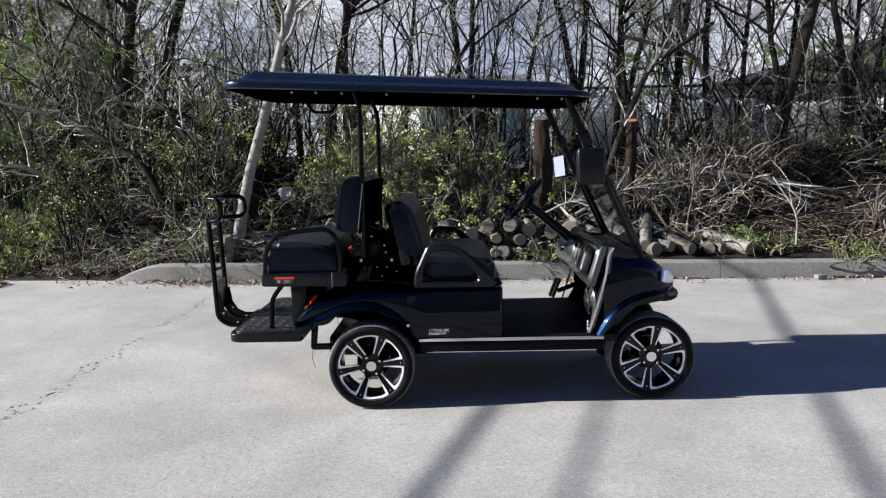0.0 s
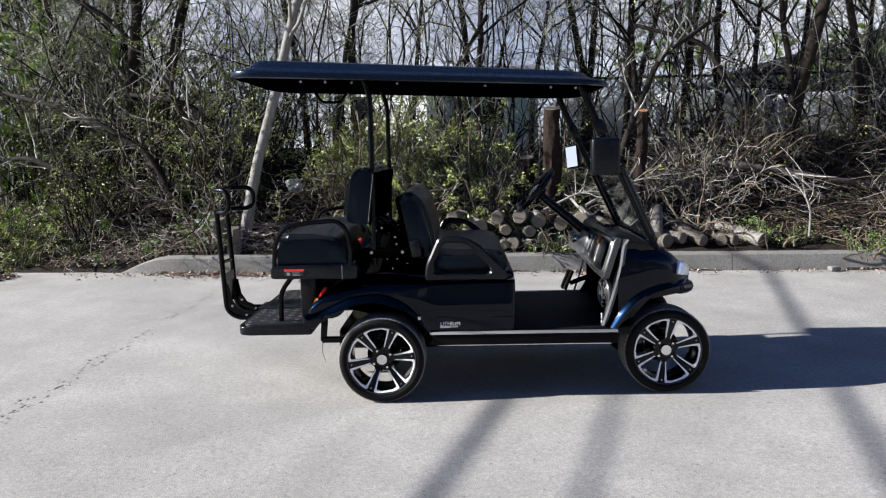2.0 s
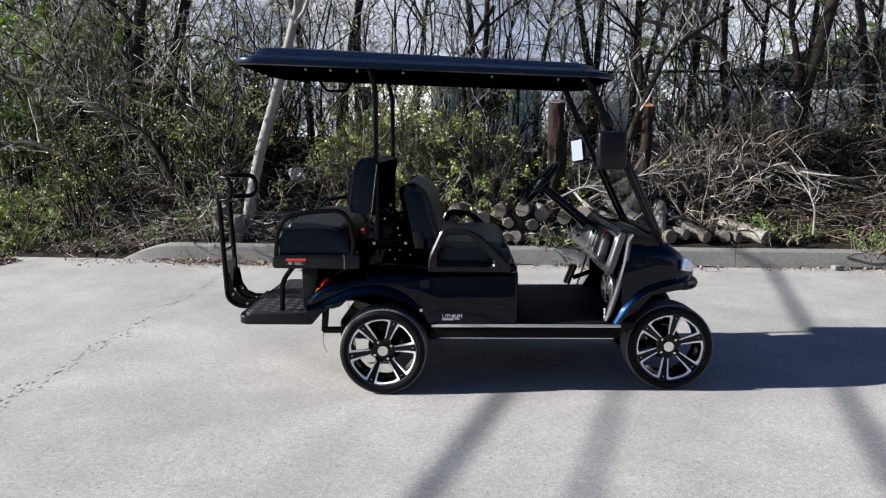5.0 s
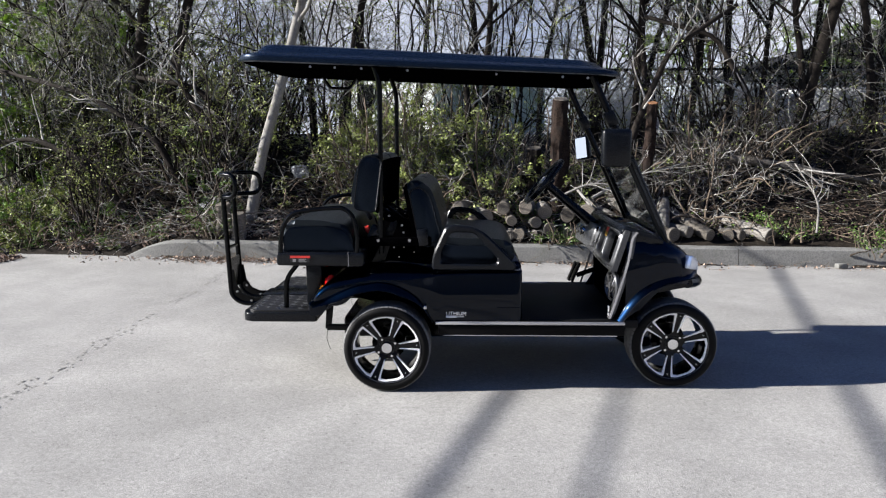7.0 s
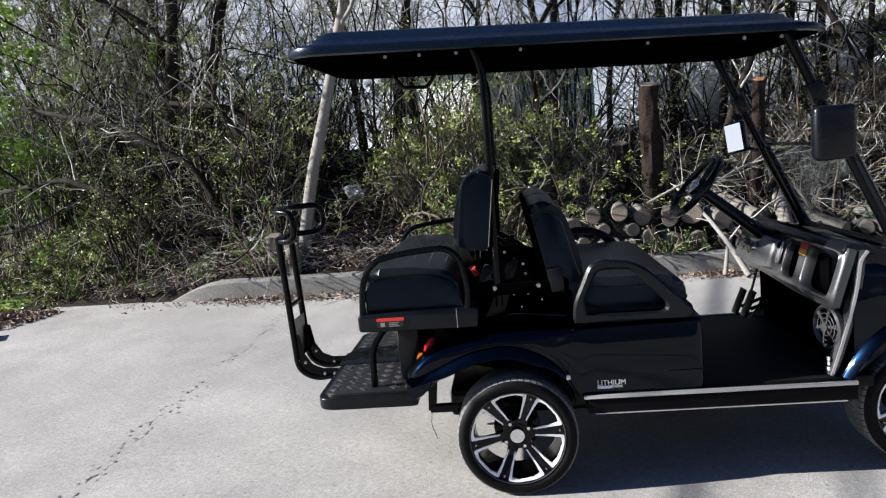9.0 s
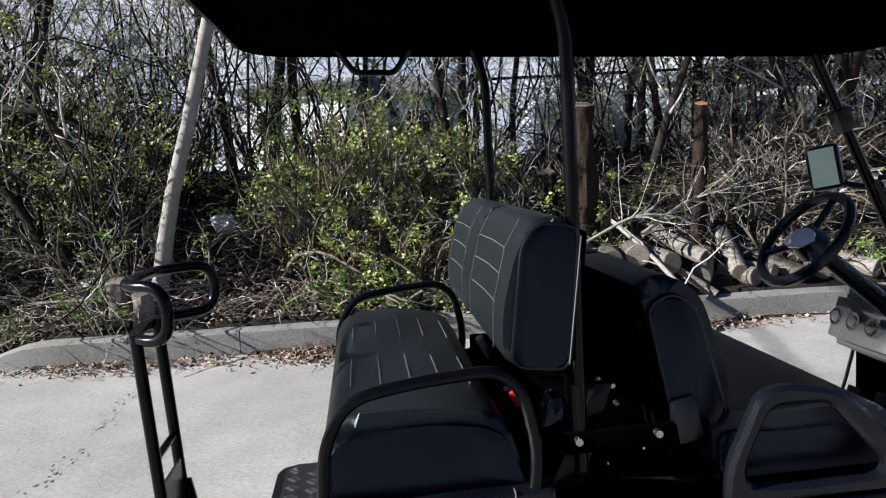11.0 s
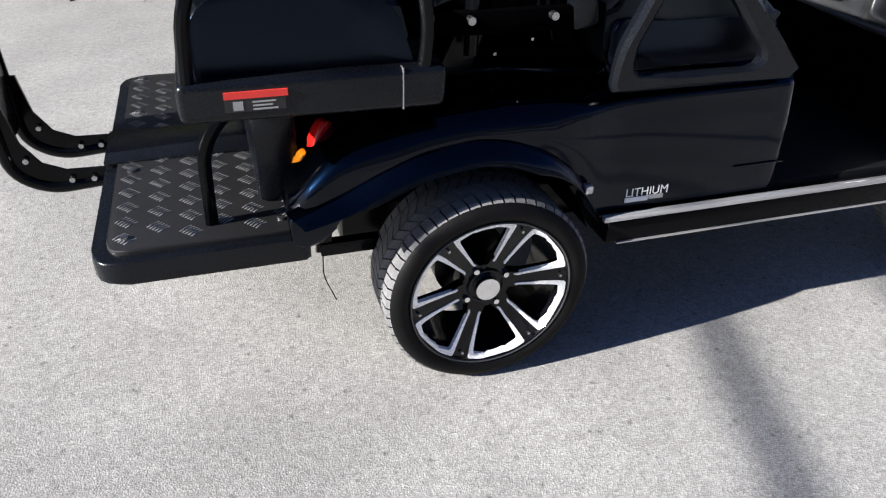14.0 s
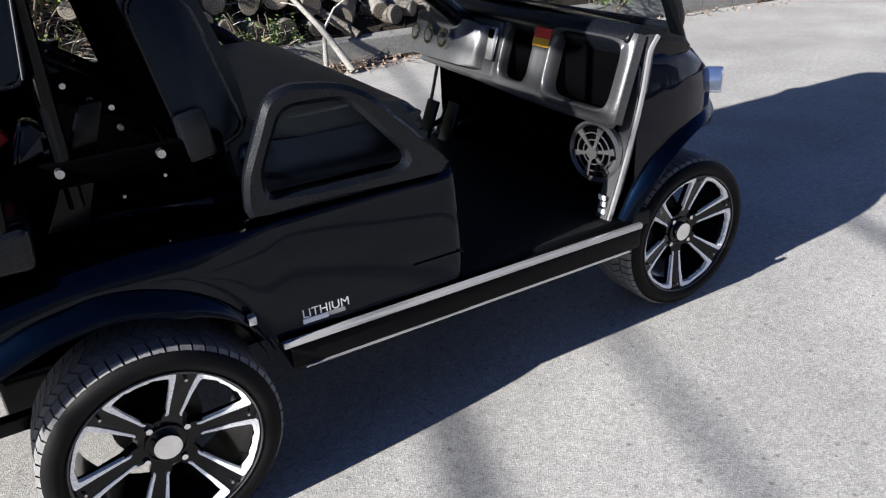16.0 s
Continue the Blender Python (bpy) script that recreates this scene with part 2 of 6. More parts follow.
chip_range = at_nodes.new("ShaderNodeMapRange")
at_links.new(chip_grey.outputs[0], chip_range.inputs["Value"])
for k, v in zip(("From Min", "From Max", "To Min", "To Max"), (0.0, 1.0, 0.73, 1.23)):
    chip_range.inputs[k].default_value = v
chip_mix = at_nodes.new("ShaderNodeMix")
chip_mix.data_type, chip_mix.blend_type = "RGBA", "MULTIPLY"
chip_mix.inputs["Factor"].default_value = 1.0
at_links.new(at_bsdf.inputs["Base Color"].links[0].from_socket, chip_mix.inputs["A"])
at_links.new(chip_range.outputs[0], chip_mix.inputs["B"])
at_links.new(chip_mix.outputs["Result"], at_bsdf.inputs["Base Color"])
chip_bump = at_nodes.new("ShaderNodeBump")
chip_bump.inputs["Strength"].default_value, chip_bump.inputs["Distance"].default_value = 0.3, 0.004
at_links.new(chips.outputs["Distance"], chip_bump.inputs["Height"])
at_links.new(chip_bump.outputs["Normal"], at_bsdf.inputs["Normal"])
# coarser mottling, pits and old stains of the asphalt
at_coord = next(n for n in at_nodes if n.type == "TEX_COORD").outputs["Object"]
for kind, size, lo, hi, low, high in (("noise", 34, 0.3, 0.7, 0.89, 1.11), ("noise", 0.55, 0.35, 0.65, 0.9, 1.07), ("noise", 3.1, 0.32, 0.68, 0.93, 1.06), ("pit", 17, 0.05, 0.16, 0.55, 1.0), ("pit", 52, 0.1, 0.2, 0.72, 1.0)):
    tex = at_nodes.new("ShaderNodeTexNoise" if kind == "noise" else "ShaderNodeTexVoronoi")
    tex.inputs["Scale"].default_value = size
    at_links.new(at_coord, tex.inputs["Vector"])
    span = at_nodes.new("ShaderNodeMapRange")
    for k, v in zip(("From Min", "From Max", "To Min", "To Max"), (lo, hi, low, high)):
        span.inputs[k].default_value = v
    at_links.new(tex.outputs["Fac" if kind == "noise" else "Distance"], span.inputs["Value"])
    mul = at_nodes.new("ShaderNodeMix")
    mul.data_type, mul.blend_type = "RGBA", "MULTIPLY"
    mul.inputs["Factor"].default_value = 1.0
    at_links.new(at_bsdf.inputs["Base Color"].links[0].from_socket, mul.inputs["A"])
    at_links.new(span.outputs[0], mul.inputs["B"])
    at_links.new(mul.outputs["Result"], at_bsdf.inputs["Base Color"])


# ---- mesh helpers ----
def mesh_of(bm, name, mat, smooth=35.0):
    me = bpy.data.meshes.new(name)
    bmesh.ops.recalc_face_normals(bm, faces=bm.faces)
    bm.to_mesh(me)
    bm.free()
    me.materials.append(mat)
    if smooth:
        me.polygons.foreach_set("use_smooth", [True] * len(me.polygons))
        me.set_sharp_from_angle(angle=radians(smooth))
    return me


def thing(name, label, category, at=(0, 0, 0), turn=0.0, group="", kind=""):
    ob = new(name)
    ob.empty_display_size = 0.1
    ob.matrix_basis = pose(*at, 0, 0, turn)
    return tagged(ob, label, category, group, kind)


def part(name, bm, mat, parent, label="", smooth=35.0):
    ob = new(name, mesh_of(bm, name, mat, smooth))
    ob.parent = parent
    return tagged(ob, label)


def single(name, bm, mat, label, category, kind="", group="", smooth=35.0):
    return tagged(new(name, mesh_of(bm, name, mat, smooth)), label, category, group, kind)


def box(x0, x1, y0, y1, z0, z1, r=0.0, seg=2, bm=None):
    """A box, its edges rounded by r."""
    b = bmesh.new()
    bmesh.ops.create_cube(b, size=1.0, matrix=Matrix.LocRotScale(((x0 + x1) / 2, (y0 + y1) / 2, (z0 + z1) / 2), None, (x1 - x0, y1 - y0, z1 - z0)))
    if r:
        bmesh.ops.bevel(b, geom=b.edges[:], offset=r, segments=seg, profile=0.5, affect="EDGES", clamp_overlap=True)
    return merged(bm, b)


def merged(bm, b):
    if bm is None:
        return b
    me = bpy.data.meshes.new("tmp")
    b.to_mesh(me)
    b.free()
    bm.from_mesh(me)
    bpy.data.meshes.remove(me)
    return bm


def fillet(points, r, n=5):
    """A polyline with its corners rounded."""
    p = [Vector(q) for q in points]
    out = [p[0]]
    for a, b, c in zip(p, p[1:], p[2:]):
        u, v = a - b, c - b
        d = min(r, u.length * 0.49, v.length * 0.49)
        s, e = b + u.normalized() * d, b + v.normalized() * d
        for i in range(n + 1):
            t = i / n
            out.append(s * (1 - t) ** 2 + b * 2 * t * (1 - t) + e * t * t)
    return out + [p[-1]]


def tube(points, r, sides=10, bm=None, closed=False, flat=1.0):
    """A tube along a polyline; r is one radius or one a point."""
    bm = bm or bmesh.new()
    p = [Vector(q) for q in points]
    n = len(p)
    rs = r if isinstance(r, (list, tuple)) else [r] * n
    rings, side = [], None
    for i in range(n):
        a, b = (p[i - 1], p[(i + 1) % n]) if closed else (p[max(i - 1, 0)], p[min(i + 1, n - 1)])
        d = (b - a).normalized()
        if side is None:
            side = d.orthogonal().normalized()
        side = (side - d * side.dot(d)).normalized()
        up = d.cross(side)
        rings.append([bm.verts.new(p[i] + (side * math.cos(k) + up * math.sin(k) * flat) * rs[i]) for k in (2 * math.pi * j / sides for j in range(sides))])
    for i in range(n if closed else n - 1):
        a, b = rings[i], rings[(i + 1) % n]
        for j in range(sides):
            bm.faces.new((a[j], a[(j + 1) % sides], b[(j + 1) % sides], b[j]))
    if not closed:
        bm.faces.new(rings[0])
        bm.faces.new(rings[-1])
    return bm


def prism(outline, y0, y1, r=0.0, seg=2, bm=None):
    """A side outline of (x, z), rounded or not, pushed across from y0 to y1, its rims rounded by r."""
    b = bmesh.new()
    near = [b.verts.new((x, y0, z)) for x, z in outline]
    far = [b.verts.new((x, y1, z)) for x, z in outline]
    n = len(near)
    b.faces.new(near)
    b.faces.new(far[::-1])
    for i in range(n):
        b.faces.new((near[i], near[(i + 1) % n], far[(i + 1) % n], far[i]))
    if r:
        rims = [e for e in b.edges if abs(e.verts[0].co.y - e.verts[1].co.y) < 1e-6]
        bmesh.ops.bevel(b, geom=rims, offset=r, segments=seg, profile=0.5, affect="EDGES", clamp_overlap=True)
    return merged(bm, b)


def round_outline(points, r, n=5):
    """A closed (x, z) outline with rounded corners."""
    p = [Vector((x, z)) for x, z in points]
    out = []
    for i in range(len(p)):
        a, b, c = p[i - 1], p[i], p[(i + 1) % len(p)]
        u, v = a - b, c - b
        rr = r[i] if isinstance(r, (list, tuple)) else r
        d = min(rr, u.length * 0.45, v.length * 0.45)
        s, e = b + u.normalized() * d, b + v.normalized() * d
        out += [tuple(s * (1 - t) ** 2 + b * 2 * t * (1 - t) + e * t * t) for t in (k / n for k in range(n + 1))]
    return out


def lathe(profile, sides=48, bm=None, axis_x=0.0, axis_z=0.0, groove=None):
    """(radius, y) profile turned round an axis along y."""
    bm = bm or bmesh.new()
    rings = []
    for i in range(sides):
        a = 2 * math.pi * i / sides
        ring = []
        for k, (r, y) in enumerate(profile):
            rr = r - (groove(i, k) if groove else 0.0)
            ring.append(bm.verts.new((axis_x + rr * math.cos(a), y, axis_z + rr * math.sin(a))))
        rings.append(ring)
    for i in range(sides):
        a, b = rings[i], rings[(i + 1) % sides]
        for k in range(len(profile) - 1):
            bm.faces.new((a[k], b[k], b[k + 1], a[k + 1]))
    return bm


def disc(x, y, z, r, depth, sides=20, bm=None, r2=None):
    """A short cylinder along y, its face at y."""
    b = bmesh.new()
    bmesh.ops.create_cone(b, cap_ends=True, segments=sides, radius1=r if r2 is None else r2, radius2=r, depth=depth, matrix=Matrix.Translation((x, y + depth / 2, z)) @ Matrix.Rotation(radians(90), 4, "X"))
    return merged(bm, b)


def moved(bm, m):
    bmesh.ops.transform(bm, matrix=m, verts=bm.verts)
    return bm


def strip(points, width, y, thick=0.003, bm=None, closed=False):
    """A flat raised line in the x-z plane with its face at y."""
    bm = bm or bmesh.new()
    p = [Vector((a, b)) for a, b in points]
    n = len(p)
    ws = width if isinstance(width, (list, tuple)) else [width] * n
    rows = []
    for i in range(n):
        a, b = (p[i - 1], p[(i + 1) % n]) if closed else (p[max(i - 1, 0)], p[min(i + 1, n - 1)])
        d = (b - a).normalized()
        o = Vector((-d.y, d.x)) * ws[i] / 2
        rows.append([bm.verts.new((q.x, yy, q.y)) for q, yy in ((p[i] - o, y), (p[i] + o, y), (p[i] + o, y + thick), (p[i] - o, y + thick))])
    for i in range(n if closed else n - 1):
        a, b = rows[i], rows[(i + 1) % n]
        for k in range(4):
            bm.faces.new((a[k], a[(k + 1) % 4], b[(k + 1) % 4], b[k]))
    if not closed:
        bm.faces.new(rows[0])
        bm.faces.new(rows[-1][::-1])
    return bm


def writing(text, parent, m, size, mat, name="lettering"):
    """Flat letters in the built-in font, turned into a mesh."""
    cu = bpy.data.curves.new("text", "FONT")
    cu.body, cu.size, cu.extrude = text, size, 0.0006
    tmp = new("text", cu)
    bpy.context.view_layer.update()
    me = bpy.data.meshes.new_from_object(tmp.evaluated_get(bpy.context.evaluated_depsgraph_get()))
    bpy.data.objects.remove(tmp)
    me.materials.clear()
    me.materials.append(mat)
    ob = new(name, me)
    ob.parent, ob.matrix_basis = parent, m
    return ob


def slab(outline, z0, z1, r=0.0, seg=2):
    """A plan outline of (x, y) given a thickness from z0 to z1."""
    return moved(prism(outline, -z1, -z0, r, seg), Matrix.Rotation(radians(-90), 4, "X"))


# ---- ground ----
def kerb_y(x):
    return 4.63 - 0.075 * x


def beyond(x, y):
    """How far a place lies past the edge of the asphalt (minus: on it)."""
    dy = y - kerb_y(x)
    dx = (-5.25 - 0.33 * max(4.75 - y, 0)) - x
    return math.hypot(dx, dy) if dx > 0 and dy > 0 else max(dx, dy)


BANK = ((0.0, 0.0), (0.15, 0.19), (0.7, 0.4), (1.3, 0.68), (2.6, 1.1), (4.6, 1.45), (8.0, 1.6), (9000.0, 1.65))


def land(x, y):
    """The height of the ground."""
    d = beyond(x, y)
    if d < -0.25:
        return -0.06
    dy = max(y - kerb_y(x), 0)
    z = next(a[1] + (b[1] - a[1]) * (dy - a[0]) / (b[0] - a[0]) for a, b in zip(BANK, BANK[1:]) if dy <= b[0])
    k = min(max((x + 8.5) / 4.5, 0), 1)
    z *= 0.25 + 0.75 * k * k * (3 - 2 * k)
    q = min(max((-3.3 - x) / 0.9, 0), 1)
    soft = 1 - q * (1 - min(d / 1.6, 1) ** 1.3)
    z *= soft if d > 0 else 1
    rough = 0.05 * noise.noise((x * 1.3, y * 1.3, 0)) + 0.025 * noise.noise((x * 4, y * 4, 3))
    lift = min(max((d + 0.25) / 0.5, 0), 1)
    return -0.06 + lift * 0.07 + (z + rough) * min(max(d / 0.3, 0), 1) if x < -3.3 else -0.06 + lift * 0.06 + (z + rough * min(d, 1)) * (d > 0.08)


def spaced(parts):
    out = []
    for a, b, s in parts:
        n = max(int(round((b - a) / s)), 1)
        out += [a + (b - a) * i / n for i in range(n)]
    return out + [parts[-1][1]]


def build_ground():
    xs = spaced(((-900, -60, 280), (-60, -14, 8), (-14, -9, 1), (-9, 11, 0.2), (11, 30, 1.5), (30, 60, 8), (60, 900, 280)))
    ys = spaced(((-900, -60, 280), (-60, -10, 10), (-10, 1, 1.1), (1, 8, 0.16), (8, 12, 0.5), (12, 40, 4), (40, 900, 215)))
    verts = [(x, y, land(x, y)) for y in ys for x in xs]
    w = len(xs)
    faces = [(j * w + i, j * w + i + 1, (j + 1) * w + i + 1, (j + 1) * w + i) for j in range(len(ys) - 1) for i in range(w - 1)]
    me = bpy.data.meshes.new("ground")
    me.from_pydata(verts, [], faces)
    me.materials.append(SOIL)
    me.materials.append(LAWN)
    for p in me.polygons:
        c = p.center
        d = beyond(c.x, c.y) + 0.35 * noise.noise((c.x * 1.1, c.y * 1.1, 7))
        p.material_index = int((c.x < -5.6 + 0.5 * noise.noise((c.x, c.y, 1)) and 0.75 < d and c.y < 9) or c.y > 15)
        p.use_smooth = True
    tagged(new("ground", me), "brown leaf mould bank with patches of lawn", "ground", kind="structure")
    bm = bmesh.new()
    bmesh.ops.create_grid(bm, x_segments=2, y_segments=2, size=60, matrix=Matrix.Translation((40, -50, 0)))
    single("road", bm, ASPHALT, "pale worn grey asphalt car park", "road", "structure", smooth=0)


def build_kerb():
    """Cast concrete lengths with a tapering nose, a hand's breadth proud of the asphalt."""
    kerb = thing("kerb", "weathered grey concrete kerb, stained and chipped", "kerb", kind="structure")
    joints = [-3.95, -1.6, 0.95, 3.62, 6.3, 9.0, 11.7, 14.4, 17.1]
    section = ((0.0, -0.05), (0.012, 0.12), (0.022, 0.185), (0.045, 0.205), (0.16, 0.21), (0.185, 0.2), (0.19, -0.05))
    for a, b in zip(joints, joints[1:]):
        bm = bmesh.new()
        steps = spaced(((a + 0.004, b - 0.004, 0.13),))
        rows = []
        for x in steps:
            k = min(max((x + 3.95) / 0.75, 0.0), 1.0)
            k = math.sin(k * math.pi / 2)
            row = []
            for d, z in section:
                chip = 0.006 * noise.noise((x * 5, d * 30, z * 20))
                row.append(bm.verts.new((x, kerb_y(x) + d + chip + (1 - k) * 0.05, z * k - 0.02 * (1 - k) + chip if z > 0 else z)))
            rows.append(row)
        for r0, r1 in zip(rows, rows[1:]):
            for i in range(len(section) - 1):
                bm.faces.new((r0[i], r0[i + 1], r1[i + 1], r1[i]))
        bm.faces.new(rows[0])
        bm.faces.new(rows[-1][::-1])
        part("kerb_length", bm, CONCRETE, kerb)


def build_crack():
    """A ragged, broken hairline with crumbled spots."""
    rng = random.Random(4)
    bm = bmesh.new()
    y = -1.6
    while y < 3.9:
        x = -2.17 - 0.02 * y + 0.07 * noise.noise((0, y * 1.2, 4)) + 0.03 * noise.noise((0, y * 6, 9))
        if noise.noise((3, y * 2.2, 0)) > -0.2 and rng.random() < 0.6:
            w, h = rng.uniform(0.003, 0.013), rng.uniform(0.006, 0.022)
            c = Vector((x + rng.gauss(0, 0.04), y))
            n = rng.randint(5, 8)
            vs = []
            for i in range(n):
                a = 2 * math.pi * i / n + rng.uniform(-0.3, 0.3)
                vs.append(bm.verts.new((c.x + w * math.cos(a) * rng.uniform(0.6, 1.3), c.y + h * math.sin(a) * rng.uniform(0.6, 1.3), 0.004)))
            bm.faces.new(vs)
        y += rng.uniform(0.006, 0.02)
    single("crack", bm, material("crack_dirt", (0.238, 0.232, 0.221), 0.95, vary=0.5, scale=20, fine=90), "ragged crumbling crack in the asphalt", "crack", "stuff", smooth=0)


build_ground()
build_kerb()
build_crack()


# ---- golf cart ----
# x runs from the rear axle to the front, y from the passenger's side to the driver's, z up
cart = thing("golf_cart", "black four-seat golf cart with a roof and a rear-facing back seat", "golf cart")
WIDE = 1.20


def ribbon(points, widths, y0, thick, bm):
    """An open flat band in the wheel's plane, from y0 to y0 + thick."""
    pts = [Vector(p) for p in points]
    rows = []
    for i, p in enumerate(pts):
        d = (pts[min(i + 1, len(pts) - 1)] - pts[max(i - 1, 0)]).normalized()
        o = Vector((-d.y, d.x)) * widths[i] / 2
        rows.append([bm.verts.new((q.x, y, q.y)) for q, y in ((p - o, y0), (p + o, y0), (p + o, y0 + thick), (p - o, y0 + thick))])
    for a, b in zip(rows, rows[1:]):
        for k in range(4):
            bm.faces.new((a[k], a[(k + 1) % 4], b[(k + 1) % 4], b[k]))
    bm.faces.new(rows[0])
    bm.faces.new(rows[-1][::-1])


def build_wheel(name, x, y_face, inward, r=0.256, spin=8.0):
    """One wheel; its outer face looks to -y, or to +y if inward is -1."""
    hold = new(name)
    hold.parent = cart
    hold.matrix_basis = pose(x, y_face, r) @ (Matrix.Identity(4) if inward > 0 else Matrix.Rotation(math.pi, 4, "Z"))
    rim_r = 0.2
    w = 0.215
    sidewall = [(rim_r - 0.004, 0.03), (rim_r + 0.003, 0.01), (rim_r + 0.01, 0.006), (rim_r + 0.016, 0.003), (rim_r + 0.026, 0.002), (r - 0.02, 0.006), (r - 0.01, 0.014), (r - 0.006, 0.024)]
    part("tyre", lathe(sidewall + [(r - 0.007, 0.03), (r - 0.007, w - 0.03)] + [(a, w - b) for a, b in sidewall[::-1]], 96), RUBBER, hold)
    # tread: shoulder bars that wrap over the edge and slanted blocks inside them
    bm = bmesh.new()
    blocks, rows = 58, ((0.012, 0.06, 0.10), (0.064, 0.106, 0.45), (0.109, 0.151, -0.45), (0.155, 0.203, -0.10))
    for i in range(blocks):
        for k, (ya, yb, skew) in enumerate(rows):
            lo, hi = [], []
            for f, yy in ((0.05, ya), (0.9, ya), (0.9, yb), (0.05, yb)):
                a = 2 * math.pi * (i + f + skew * (yy - (ya + yb) / 2) / 0.021 + (0.4 if k in (1, 2) else 0.0)) / blocks
                drop = 0.013 if (k == 0 and yy == ya) or (k == 3 and yy == yb) else 0.0
                lo.append(bm.verts.new(((r - 0.018) * math.cos(a), yy, (r - 0.018) * math.sin(a))))
                hi.append(bm.verts.new(((r - drop) * math.cos(a), yy, (r - drop) * math.sin(a))))
            if k in (0, 3):
                ym = ya + 0.014 if k == 0 else yb - 0.014
                mids = []
                for f in (0.05, 0.9):
                    a = 2 * math.pi * (i + f + skew * (ym - (ya + yb) / 2) / 0.021) / blocks
                    mids.append(bm.verts.new(((r - 0.001) * math.cos(a), ym, (r - 0.001) * math.sin(a))))
                if k == 0:
                    bm.faces.new((hi[0], hi[1], mids[1], mids[0]))
                    bm.faces.new((mids[0], mids[1], hi[2], hi[3]))
                else:
                    bm.faces.new((hi[0], hi[1], mids[1], mids[0]))
                    bm.faces.new((mids[0], mids[1], hi[2], hi[3]))
            else:
                bm.faces.new(hi)
            for j in range(4):
                bm.faces.new((lo[j], lo[(j + 1) % 4], hi[(j + 1) % 4], hi[j]))
    part("tread", bm, TREAD, hold, "dusty block tread, paled further for the light on it", smooth=0)
    part("rim", lathe([(rim_r - 0.016, w - 0.01), (rim_r - 0.02, 0.06), (rim_r - 0.012, 0.026), (rim_r - 0.005, 0.012), (rim_r + 0.003, 0.008), (rim_r + 0.004, 0.014), (rim_r - 0.002, 0.03)], 72), RIM_BLACK, hold, "gloss black wheel rim")
    part("rim_lip", lathe([(rim_r - 0.003, 0.0085), (rim_r, 0.0065), (rim_r + 0.0015, 0.0085)], 72), DASH, hold)

    def dish(q):
        return 0.05 * max(0.0, 1 - q / 0.195) ** 0.8

    for k in range(6):
        c = radians(spin + 60 * k)

        def at(a, rad):
            return (rad * math.cos(c + a), rad * math.sin(c + a))
        spoke = bmesh.new()
        outline = [at(-0.5, 0.05), at(-0.3, 0.074), at(-0.17, 0.095), at(-0.135, 0.14), at(-0.15, 0.196), at(0.0, 0.199), at(0.15, 0.196), at(0.135, 0.14), at(0.17, 0.095), at(0.3, 0.074), at(0.5, 0.05)]
        prism(outline, 0.016, 0.044, bm=spoke)
        for v in spoke.verts:
            v.co.y += dish(math.hypot(v.co.x, v.co.z))
        part("spoke", spoke, RIM_BLACK, hold, "gloss black spoke", smooth=0)
        part("spoke_rivet", disc(*(lambda p: (p[0], 0.012, p[1]))(at(0.0, 0.178)), 0.0035, 0.01, 8), STEEL, hold)
        mid = math.pi / 6

        def win(a, rad):
            return (rad * math.cos(c + mid + a), rad * math.sin(c + mid + a))
        half = [(0.3, 0.074, 0.004), (0.345, 0.079, 0.0055), (0.356, 0.1, 0.0062), (0.375, 0.14, 0.0085), (0.378, 0.176, 0.012), (0.368, 0.187, 0.017), (0.34, 0.19, 0.017), (0.27, 0.1895, 0.0125), (0.2, 0.19, 0.009), (0.15, 0.1905, 0.0065), (0.1, 0.1885, 0.009), (0.05, 0.189, 0.0075)]
        ring = [(-a, q, b) for a, q, b in half] + [(0.0, 0.189, 0.007)] + half[::-1]
        edge = bmesh.new()
        ribbon([win(a, q) for a, q, b in ring], [b for a, q, b in ring], 0.0125, 0.012, edge)
        for v in edge.verts:
            v.co.y += dish(math.hypot(v.co.x, v.co.z))
        part("spoke_edge", edge, ALU, hold, "bright machined window edge", smooth=0)
    part("hub", disc(0, 0.055, 0, 0.062, 0.05, 40, r2=0.066), RIM_BLACK, hold, "gloss black wheel hub")
    part("hub_ring", lathe([(0.04, 0.06), (0.042, 0.05), (0.046, 0.05), (0.048, 0.06)], 40), PLASTIC, hold)
    part("hub_cap", disc(0, 0.036, 0, 0.03, 0.05, 32, r2=0.034), CHROME, hold, "round chrome centre cap")
    for k in range(4):
        a = radians(spin + 22 + 90 * k)
        part("wheel_nut", disc(0.056 * math.cos(a), 0.045, 0.056 * math.sin(a), 0.0075, 0.035, 6), CHROME, hold)
    part("brake_drum", disc(0, 0.155, 0, 0.1, 0.04, 32), TUBE, hold)


build_wheel("rear_wheel", 0.0, -0.04, 1)
build_wheel("front_wheel", 1.682, 0.075, 1, spin=20.0)
build_wheel("rear_wheel", 0.0, WIDE + 0.04, -1)
build_wheel("front_wheel", 1.682, WIDE - 0.075, -1, spin=33.0)
part("rear_axle", tube([(0, 0.15, 0.255), (0, WIDE - 0.15, 0.255)], 0.04), TUBE, cart)
part("front_axle", tube([(1.675, 0.2, 0.255), (1.675, WIDE - 0.2, 0.255)], 0.03), TUBE, cart)


